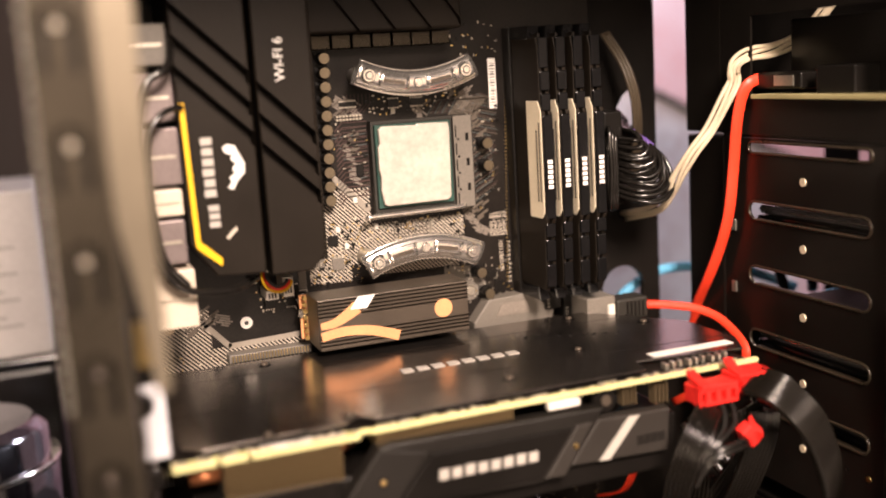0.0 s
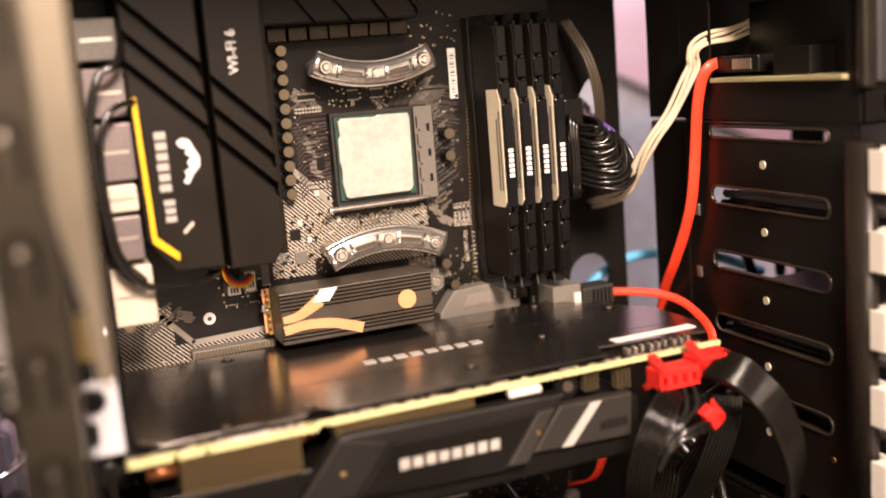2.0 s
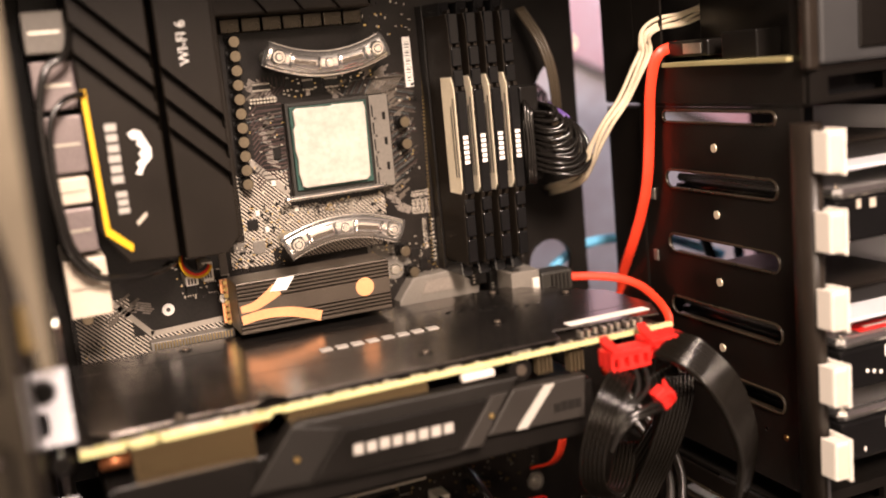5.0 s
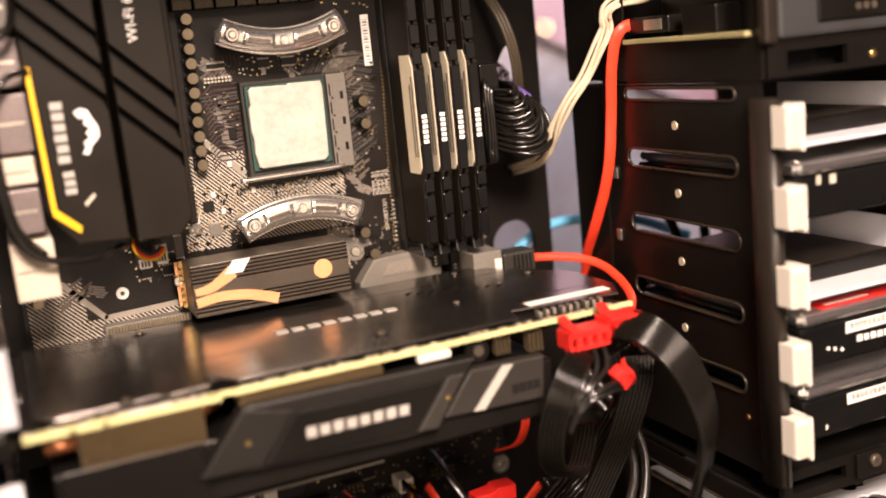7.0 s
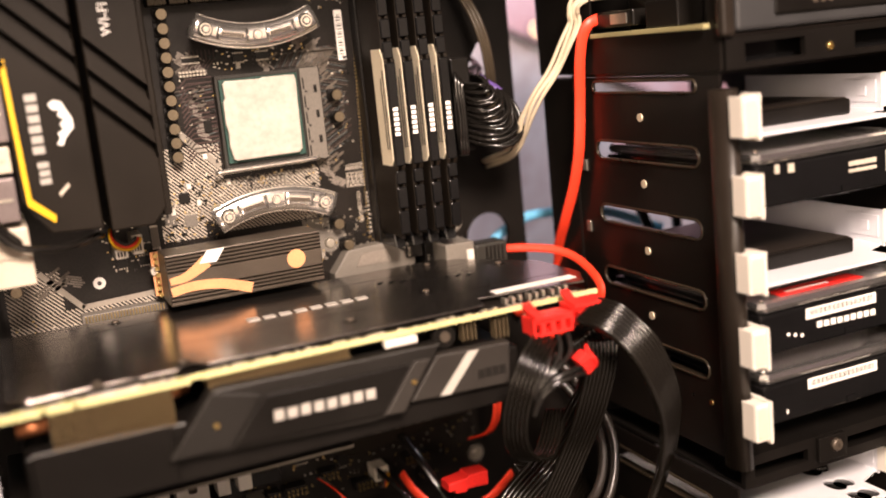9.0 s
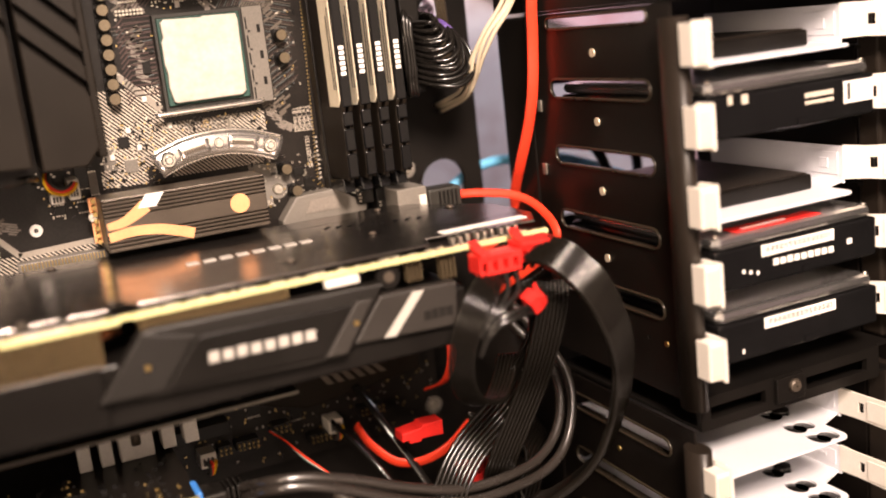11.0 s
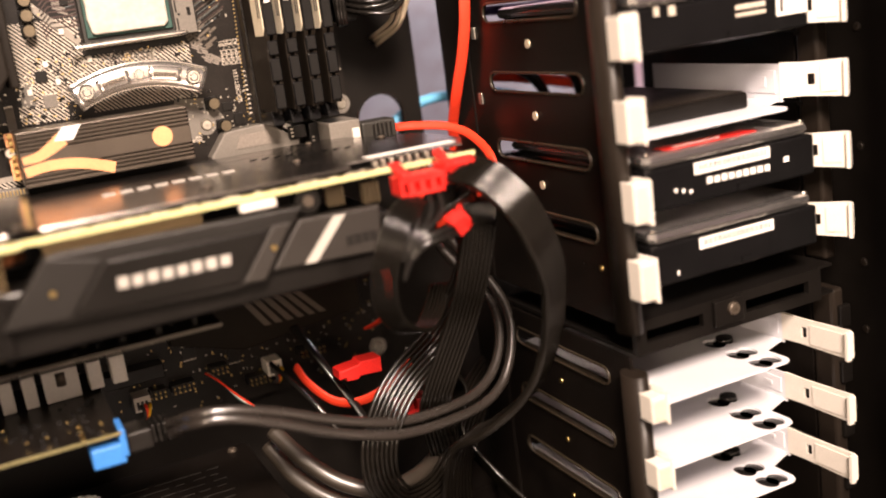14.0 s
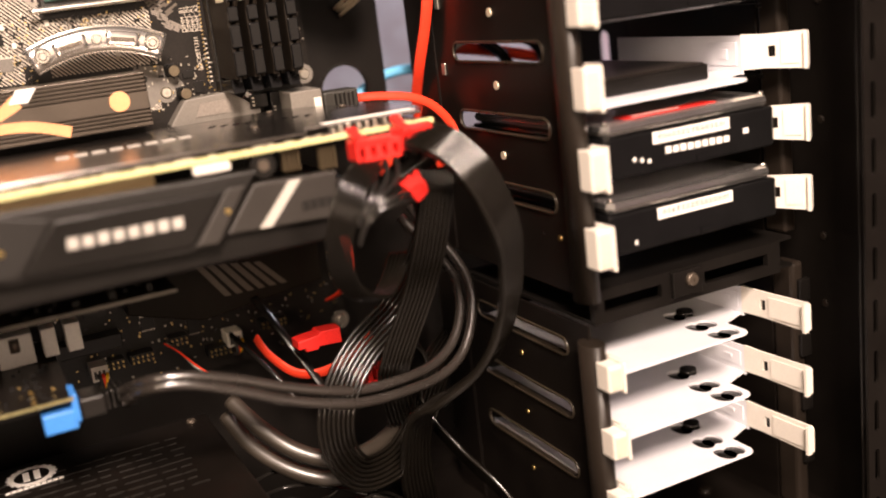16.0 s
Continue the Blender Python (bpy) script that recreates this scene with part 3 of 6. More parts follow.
def chips(bm, rnd, x0, x1, z0, z1, count, smin, smax, tall=0.0006):
    for _ in range(count):
        x, z = rnd.uniform(x0, x1), rnd.uniform(z0, z1)
        a, b = rnd.uniform(smin, smax), rnd.uniform(smin, smax) * 0.55
        if rnd.random() < 0.5:
            a, b = b, a
        box(bm, x - a / 2, x + a / 2, BOARD_Y - tall * rnd.uniform(0.6, 1.4), BOARD_Y, z - b / 2, z + b / 2)


rnd = random.Random(12)
ZONES = [(0.150, 0.178, 0.376, 0.398, 150), (0.160, 0.182, 0.397, 0.409, 50), (0.180, 0.222, 0.400, 0.4055, 50), (0.165, 0.184, 0.420, 0.456, 14), (0.152, 0.183, 0.383, 0.410, 60), (0.184, 0.236, 0.388, 0.406, 70), (0.167, 0.185, 0.412, 0.457, 16), (0.184, 0.238, 0.460, 0.470, 60),
         (0.224, 0.262, 0.352, 0.380, 120), (0.120, 0.148, 0.366, 0.393, 100), (0.073, 0.146, 0.330, 0.350, 45), (0.240, 0.258, 0.407, 0.465, 30),
         (0.232, 0.259, 0.487, 0.505, 34), (0.303, 0.313, 0.364, 0.400, 40), (0.262, 0.300, 0.343, 0.357, 40), (0.16, 0.31, 0.216, 0.285, 260), (0.08, 0.16, 0.22, 0.30, 60)]
pale, dark, gold = bmesh.new(), bmesh.new(), bmesh.new()
for x0, x1, z0, z1, n in ZONES:
    chips(pale, rnd, x0, x1, z0, z1, int(n * 0.45), 0.0006, 0.0014)
    chips(dark, rnd, x0, x1, z0, z1, int(n * 0.14), 0.0012, 0.0028, 0.0009)
    chips(gold, rnd, x0, x1, z0, z1, int(n * (0.2 if z0 > 0.3 else 0.5)), 0.0006, 0.0013)
tagged(part("surface_resistor", pale, SILVER, board, "tiny tinned resistors"), kind="stuff")
tagged(part("surface_chip", dark, PLASTIC_BLACK, board, "tiny black chips"), kind="stuff")
tagged(part("solder_point", gold, GOLD, board, "tiny gold solder points"), kind="stuff")


def small_chip(x, z, w, h, tall=0.0015, legs=0, material=None):
    c = part("chip", one(box, x - w / 2, x + w / 2, BOARD_Y - tall, BOARD_Y, z - h / 2, z + h / 2, 0.0002), material or PLASTIC_BLACK, board)
    if legs:
        bm = bmesh.new()
        for k in range(legs):
            lx = x - w / 2 + w * (k + 0.5) / legs
            for s in (-1, 1):
                box(bm, lx - 0.00025, lx + 0.00025, BOARD_Y - tall * 0.6, BOARD_Y, z + s * h / 2 - 0.0008, z + s * h / 2 + 0.0008)
        part("pins", bm, SILVER, c)


for x, z, w, h, legs in ((0.163, 0.3985, 0.0055, 0.0055, 0), (0.1405, 0.385, 0.006, 0.011, 6), (0.1282, 0.3705, 0.0050, 0.0045, 4), (0.1388, 0.3705, 0.0050, 0.0045, 4),
                         (0.176, 0.4665, 0.009, 0.0022, 9), (0.200, 0.4655, 0.006, 0.004, 5), (0.2125, 0.4655, 0.007, 0.0035, 6), (0.180, 0.433, 0.004, 0.006, 0),
                         (0.249, 0.3705, 0.006, 0.004, 0), (0.2535, 0.3635, 0.005, 0.006, 0), (0.286, 0.348, 0.007, 0.006, 0), (0.297, 0.352, 0.005, 0.006, 0),
                         (0.18, 0.262, 0.011, 0.011, 0), (0.205, 0.247, 0.007, 0.007, 7), (0.228, 0.240, 0.006, 0.009, 6)):
    small_chip(x, z, w, h, 0.0012, legs)

small_chip(0.1648, 0.3865, 0.0062, 0.0062, 0.0012, 6, SOCKET)
small_chip(0.1456, 0.3811, 0.0040, 0.0105, 0.0014, 4, SOCKET)
for x, z in ((0.1762, 0.4180), (0.1864, 0.4035), (0.1565, 0.3920), (0.1700, 0.3950), (0.1995, 0.4615), (0.1660, 0.4040)):
    part("tinned_block", one(box, x - 0.0011, x + 0.0011, BOARD_Y - 0.0014, BOARD_Y, z - 0.0014, z + 0.0014, 0.0003), WHITE_PLASTIC, board, "small pale board part")
bm = bmesh.new()
for k in range(16):
    cyl(bm, (0.1698 + 0.0017 * (k % 8), BOARD_Y - 0.0022, 0.4590 + 0.0017 * (k // 8)), "y", 0.0006, 0.0022, 8)
tagged(part("pin_row", bm, SILVER, board, "short double row of bright pins"), kind="stuff")
# capacitors: a can with a marked top
CANS = [(0.1637 - 0.0002 * k, 0.4895 - 0.00695 * k, 0.0032) for k in range(11)]
CANS += [(0.2475, 0.4415, 0.0034), (0.2475, 0.4300, 0.0034), (0.2405, 0.3735, 0.0032), (0.2445, 0.3615, 0.0032), (0.0775, 0.3665, 0.003), (0.298, 0.346, 0.003), (0.256, 0.3555, 0.003)]
first = None
for x, z, r in CANS:
    if first is None:
        bm = bmesh.new()
        box(bm, x - r, x + r, BOARD_Y - 0.0012, BOARD_Y, z - r, z + r, 0.0003)
        cyl(bm, (x, BOARD_Y - 0.0088, z), "y", r * 0.9, 0.0078, 20)
        first = part("capacitor", bm, PLASTIC_BLACK, board, "black can capacitor with a dull metal top")
        lid = part("capacitor_top", one(cyl, (x, BOARD_Y - 0.0092, z), "y", r * 0.8, 0.0004, 20, r * 0.9), CAP_TOP, first)
        fx, fz = x, z
    else:
        c = copy_thing(first, Matrix.Translation((x - fx, 0, z - fz)))
# chokes in a row under the upper heatsink
choke = None
for k in range(7):
    x, z = 0.1625 + 0.0104 * k, 0.4970
    if choke is None:
        choke = part("choke", one(box, x - 0.0048, x + 0.0048, 0.5472, BOARD_Y, z - 0.0034, z + 0.0034, 0.0005), BRONZE, board, "dull brown power choke")
        cx0 = x
    else:
        repeat(choke, (x - cx0, 0, 0))
bm = bmesh.new()
box(bm, 0.1485, 0.2290, 0.528, 0.555, 0.5005, 0.5175, 0.0012)
for k in range(4):
    groove(bm, (0.17 + 0.018 * k, 0.528, 0.509), (0.8, 0, 0.6), 0.0022, 0.003, (0, 1, 0))
part("upper_heatsink", bm, HEATSINK, board, "ribbed black heatsink")

# input output shroud with its grooves, stripe and marks
bm = bmesh.new()
prism(bm, [(0.0862, 0.535), (0.0862, 0.4135), (0.0962, 0.3985), (0.1176, 0.3975), (0.1176, 0.535)], "y", 0.4975, 0.555, 0.0008)
DIAG = [(0.105, 0.4943), (0.1032, 0.4825), (0.1038, 0.4692)]
for x, z in DIAG:
    groove(bm, (x, 0.4975, z), (0.70, 0, 0.714), 0.0046, 0.007, (0, 1, 0))
shroud = part("io_shroud", bm, HEATSINK, board, "matt black shroud with diagonal grooves")
bm = bmesh.new()
prism(bm, [(0.1216, 0.535), (0.1216, 0.3945), (0.1405, 0.3945), (0.1468, 0.402), (0.1468, 0.535)], "y", 0.5055, 0.555, 0.0008)
for x, z in DIAG:
    d = 0.132 - x
    groove(bm, (0.132, 0.5055, z - d * 0.98), (0.70, 0, 0.714), 0.0046, 0.007, (0, 1, 0))
vrm = part("vrm_heatsink", bm, HEATSINK, board, "matt black power stage heatsink with diagonal grooves")
part("vrm_step", one(box, 0.1468, 0.1512, 0.520, 0.555, 0.396, 0.535, 0.0008), HEATSINK, vrm)
bm = bmesh.new()
prism(bm, [(0.0870, 0.4735), (0.0890, 0.4735), (0.0903, 0.4145), (0.0990, 0.4062), (0.0984, 0.4030), (0.0885, 0.4118), (0.0882, 0.414)], "y", 0.4969, 0.4978)
part("yellow_stripe", bm, YELLOW, shroud, "bright yellow bent stripe")
mark_parts("printed_block", shroud, SOFT_WHITE, (0.0998, 0.4973, 0.4195), (0, 0, 1), (-1, 0, 0), 0.0105, 0.0052, 3)
mark_parts("printed_block", shroud, SOFT_WHITE, (0.0993, 0.4973, 0.4325), (0, 0, 1), (-1, 0, 0), 0.0265, 0.0056, 6)
bm = bmesh.new()
prism(bm, [(0.1030, 0.4535), (0.1055, 0.4550), (0.1085, 0.4540), (0.1100, 0.4505), (0.1120, 0.4465), (0.1118, 0.4425), (0.1085, 0.4392), (0.1065, 0.4355), (0.1042, 0.4362),
           (0.1060, 0.4390), (0.1052, 0.4408), (0.1078, 0.4425), (0.1066, 0.4445), (0.1085, 0.4465), (0.1062, 0.4485), (0.1072, 0.4505), (0.1045, 0.4510)], "y", 0.4972, 0.4978)
part("wing_mark", bm, WHITE_PRINT, shroud, "white printed wing-shaped mark")
bm = bmesh.new()
prism(bm, [(0.1015, 0.4155), (0.1060, 0.4195), (0.1066, 0.4180), (0.1022, 0.4140)], "y", 0.4972, 0.4978)
part("small_mark", bm, GREY_PRINT, shroud)
lettering("wireless_print", "WI-FI 6", pose(0.1325, 0.5053, 0.4895, 90, -90, 0), 0.0062, WHITE_PRINT, vrm, "white printed wireless lettering")

# rear sockets of the board
# The first, topmost socket gets a darker grey for the shade it stands in.
for x0, x1, z0, z1, m, y0 in ((0.0685, 0.0850, 0.4895, 0.5065, SOCKET, 0.5015), (0.0690, 0.0860, 0.4660, 0.4865, MAUVE_CAN, 0.503), (0.0700, 0.0860, 0.4395, 0.4635, MAUVE_CAN, 0.5005),
                              (0.0705, 0.0850, 0.4265, 0.4378, CLIP_CREAM, 0.499), (0.0705, 0.0850, 0.4055, 0.4245, MAUVE_CAN, 0.5005), (0.0695, 0.0868, 0.3775, 0.4030, CLIP_CREAM, 0.499)):
    s = part("rear_socket", one(box, x0, x1, y0, 0.5555, z0, z1, 0.0008), m, board, "metal-cased rear socket" if m is not CLIP_CREAM else "cream white rear socket")
    part("socket_seam", one(box, x0 + 0.002, x1 - 0.002, y0 - 0.0004, y0 + 0.001, (z0 + z1) / 2 - 0.0006, (z0 + z1) / 2 + 0.0006), SILVER, s)

# processor socket
bm = bmesh.new()
plate(bm, rect(0.1854, 0.2392, 0.4100, 0.4572), [rect(0.1864, 0.2280, 0.4128, 0.4556)], "y", 0.5500, 0.5555)
sock = part("cpu_socket", bm, SOCKET_DARK, board, "grey plastic processor socket")
part("socket_base", one(box, 0.1865, 0.2279, 0.5505, 0.5558, 0.4129, 0.4555), SOCKET_DARK, sock)
bm = bmesh.new()
plate(bm, rect(0.2288, 0.2388, 0.4098, 0.4570), [rect(0.2352, 0.2370, z, z + 0.0040) for z in (0.4180, 0.4310, 0.4440)] + [rect(0.2296, 0.2304, z, z + 0.0060) for z in (0.4112, 0.4200, 0.4285, 0.4370, 0.4460)] + [rect(0.2305, 0.2318, z, z + 0.0010) for z in (0.4185, 0.4270, 0.4355, 0.4445)], "y", 0.5472, 0.5483)
part("hinge_cover", bm, SOCKET, sock)
part("hinge_well", one(box, 0.2288, 0.2394, 0.5478, 0.5484, 0.4102, 0.4568), PLASTIC_BLACK, sock)
bm = bmesh.new()
sweep(bm, smooth_line([(0.1785, 0.5470, 0.4096), (0.200, 0.5470, 0.4098), (0.2290, 0.5470, 0.4102), (0.2335, 0.548, 0.4106)]), 0.0014, n=12)
part("lever", bm, ZINC, sock, "bright steel lever")
# memory slots
slot = None
DIMM_X = [0.2660 + 0.0097 * k for k in range(4)]
for x in DIMM_X:
    if slot is None:
        bm = bmesh.new()
        box(bm, x - 0.0037, x + 0.0037, 0.5475, BOARD_Y, 0.3590, 0.5000, 0.0005)
        groove(bm, (x, 0.5475, 0.43), (1, 0, 0), 0.0022, 0.003, (0, 1, 0))
        slot = part("memory_slot", bm, PLASTIC_BLACK, board)
        for z, s in ((0.3590, 1), (0.5000, -1)):
            bm = bmesh.new()
            prism(bm, [(0.5250, z + s * 0.0005), (0.5270, z + s * 0.0075), (0.5470, z + s * 0.0060), (0.5474, z)], "x", x - 0.0030, x + 0.0030, 0.0006)
            part("latch", bm, PLASTIC_GLOSS, slot)
    else:
        copy_thing(slot, Matrix.Translation((x - DIMM_X[0], 0, 0)))
# power socket for the main cable, and side sockets
part("power_socket", one(box, 0.3045, 0.3135, 0.5435, BOARD_Y, 0.4035, 0.4555, 0.0006), PLASTIC_BLACK, board)
part("side_socket", one(box, 0.2920, 0.3090, 0.5275, 0.5530, 0.3420, 0.3556, 0.0008), SOCKET, board, "grey storage socket on the board edge")
bm = bmesh.new()
prism(bm, [(0.2340, 0.347), (0.2430, 0.3585), (0.2650, 0.3595), (0.2815, 0.3490), (0.2790, 0.3330), (0.2340, 0.3330)], "y", 0.5460, BOARD_Y, 0.0008)
for x0, x1, z0, z1 in ((0.2755, 0.2850, 0.3490, 0.3560), (0.2865, 0.2915, 0.3430, 0.3560)):
    h = part("board_connector", one(box, x0, x1, 0.5440, BOARD_Y, z0, z1, 0.0005), PLASTIC_BLACK, board, "small black upright connector")
    for k in range(3):
        part("contact", one(box, x0 + 0.001, x0 + 0.0022, 0.5436, 0.5442, z0 + 0.0012 + 0.0019 * k, z0 + 0.0020 + 0.0019 * k), SILVER, h)
cs = part("chipset_cover", bm, SOCKET, board, "dark aluminium chipset cover")
bm = bmesh.new()
prism(bm, [(0.2470, 0.349), (0.2500, 0.3555), (0.2650, 0.3560), (0.2660, 0.349)], "y", 0.5455, 0.5461)
part("cover_inlay", bm, PALE_TRACE, cs)
bm = bmesh.new()
marks(bm, (0.2735, 0.5458, 0.3560), (0.80, 0, -0.6), (0.6, 0, 0.8), 0.0085, 0.0028, 5)
part("maker_mark", bm, WHITE_PRINT, cs)
bm = bmesh.new()
prism(bm, [(0.195, 0.2900), (0.300, 0.2950), (0.300, 0.2510), (0.232, 0.2440), (0.195, 0.2560)], "y", 0.5440, BOARD_Y, 0.0008)
lower = part("lower_cover", bm, HEATSINK, board, "matt black cover with grey slanting stripes")
bm = bmesh.new()
for k in range(6):
    x = 0.232 + 0.0062 * k
    prism(bm, [(x, 0.2740 - 0.001 * k), (x + 0.0036, 0.2740 - 0.001 * k), (x + 0.0166, 0.2545), (x + 0.0130, 0.2545)], "y", 0.5436, 0.5441)
part("stripe", bm, TRACE, lower)
# board markings and bottom headers
st = part("serial_sticker", one(box, 0.2535, 0.2578, BOARD_Y - 0.0003, BOARD_Y - 0.0001, 0.4590, 0.4850), WHITE_PRINT, board, "narrow white paper sticker")
bm = bmesh.new()
for k in range(16):
    box(bm, 0.2544, 0.2569, BOARD_Y - 0.0004, BOARD_Y - 0.0003, 0.4605 + 0.00145 * k, 0.4605 + 0.00145 * k + 0.0003 + 0.0005 * (k * 7 % 3) / 2)
part("bar_print", bm, INK, st)


def header(x, z, n, material, rows=2):
    h = part("pin_header", one(box, x, x + 0.0025 * n, 0.5475, BOARD_Y, z, z + 0.0025 * rows, 0.0003), material, board)
    bm = bmesh.new()
    for k in range(n):
        for r in range(rows):
            box(bm, x + 0.0025 * k + 0.0009, x + 0.0025 * k + 0.0016, 0.5450, 0.5476, z + 0.0025 * r + 0.0009, z + 0.0025 * r + 0.0016)
    part("pins", bm, GOLD, h)


header(0.192, 0.2290, 5, PLASTIC_BLACK)
header(0.182, 0.2290, 3, PLASTIC_BLACK)
header(0.213, 0.2330, 4, PLASTIC_BLACK)
header(0.262, 0.2300, 6, PLASTIC_BLACK)
header(0.232, 0.2220, 5, PLASTIC_BLACK)
for x, z, a, b in ((0.2465, 0.2300, 0.0042, 0.0040), (0.1760, 0.2300, 0.0042, 0.0040), (0.1272, 0.3780, 0.0030, 0.0024), (0.1352, 0.3812, 0.0026, 0.0048)):
    h = part("fan_header", one(box, x - a, x + a, 0.5405 if z > 0.3 else 0.5440, BOARD_Y, z - b, z + b, 0.0004), WHITE_PLASTIC, board, "white fan header")
    bm = bmesh.new()
    for k in range(3):
        box(bm, x - a * 0.7 + a * 0.5 * k, x - a * 0.4 + a * 0.5 * k, 0.5401 if z > 0.3 else 0.5436, 0.5406 if z > 0.3 else 0.5441, z - b * 0.65, z + b * 0.4)
    part("contacts", bm, INK, h)
for z0 in (0.325, 0.284, 0.2445):
    part("expansion_slot", one(box, 0.095 if z0 < 0.32 else 0.1035, 0.19, 0.5450, BOARD_Y, z0 - 0.0037, z0 + 0.0037, 0.0005), PLASTIC_BLACK, board)
sl = part("storage_slot", one(box, 0.1045, 0.1460, 0.5480, BOARD_Y, 0.3450, 0.3492, 0.0004), SOCKET, board, "pale slot edge")
bm = bmesh.new()
for k in range(26):
    box(bm, 0.106 + 0.0015 * k, 0.1067 + 0.0015 * k, 0.5476, 0.5481, 0.3455, 0.3486)
part("contacts", bm, GOLD, sl)

# ---- cooler brackets on the board ----


def cooler_bracket(cx, cz, bow, seed):
    base = (cx, 0.5345, cz)
    t = thing("cooler_bracket", base, "bright stamped steel cooler mounting bracket curved like a bow", "bracket", "cooler brackets on the board")
    half, sag, w = 0.0305, 0.0094 * bow, 0.0062
    arc = lambda u: (cx + u * half, cz - sag * 0.5 + sag * u * u * 0.78)
    line = [Vector((arc(-1 + k / 14)[0], 0.5345, arc(-1 + k / 14)[1])) for k in range(29)]
    bm = bmesh.new()
    sweep(bm, line, w * 0.96, 0.0028, (0, 0, 1), n=32)
    body = part("plate", bm, ZINC, t)
    across = frames_along(line, (0, 0, 1))
    for s in (1, -1):
        bm = bmesh.new()
        sweep(bm, [p + a * s * w * 0.95 for p, a, d in across], 0.0006, n=8)
        part("rolled_rim", bm, ZINC, body, "bright rolled rim")
    for q in (-1, 1):
        bm = bmesh.new()
        ks = range(16, 24) if q > 0 else range(5, 13)
        sweep(bm, [across[k][0] + Vector((0, -0.0021, 0)) for k in ks], 0.0034, 0.0011, (0, 0, 1), flat=True)
        pad = part("raised_panel", bm, ZINC, body)
        p, a, d = across[ks[1]]
        u = (across[ks[6]][0] - p).normalized()
        bm = bmesh.new()
        marks(bm, p - a * 0.0012 + Vector((0, -0.0033, 0)), u, a, 0.0110, 0.0020, 9, 0.0002, seed)
        tagged(part("stamped_mark", bm, SINK_GREY, pad), kind="stuff")
        bm = bmesh.new()
        p = across[25 if q > 0 else 3][0]
        cyl(bm, p + Vector((0, -0.0029, 0.0022)), "y", 0.0019, 0.0012, 16)
        part("dark_hole", bm, INK, body)
    for q in (-1, 0, 1):
        x = cx + q * 0.0250
        z = cz - sag * 0.5 + sag * (q * q * 0.78 * 0.65)
        bm = bmesh.new()
        cyl(bm, (x, 0.5350, z), "y", 0.0042 if q else 0.002, 0.0205, 18)
        part("post", bm, SILVER if q else ZINC, t)
        bm = bmesh.new()
        cyl(bm, (x, 0.5324, z), "y", 0.0041 if q else 0.0028, -0.0024 if q else -0.0018, 18, 0.0029 if q else 0.0020)
        cyl(bm, (x, 0.5300 if q else 0.5306, z), "y", 0.0022 if q else 0.0012, -0.0008, 12, 0.0015)
        part("screw", bm, ZINC, t)
    return t


cooler_bracket(0.2057, 0.4800, 1, 3)
cooler_bracket(0.2042, 0.3890, -1, 5)

# ---- processor ----
cpu = thing("processor", (0.206, 0.550, 0.433), "cream metal-lidded processor on a green base in its socket", "processor")
part("substrate", one(box, 0.1868, 0.2274, 0.5480, 0.5505, 0.4132, 0.4552, 0.0003), SUBSTRATE, cpu, "green base board")
bm = bmesh.new()
prism(bm, [(0.1890, 0.4152), (0.1908, 0.4144), (0.2232, 0.4146), (0.2252, 0.4166), (0.2260, 0.4515), (0.2252, 0.4544), (0.2090, 0.4547), (0.2080, 0.4541), (0.1898, 0.4546), (0.1880, 0.4530), (0.1884, 0.4460), (0.1873, 0.4440), (0.1872, 0.4330), (0.1880, 0.4290), (0.1877, 0.4220)], "y", 0.5452, 0.5480, 0.0007)
part("heat_spreader", bm, NICKEL, cpu, "cream metal lid with a film of compound")

# ---- memory ----
DIM0 = top = None
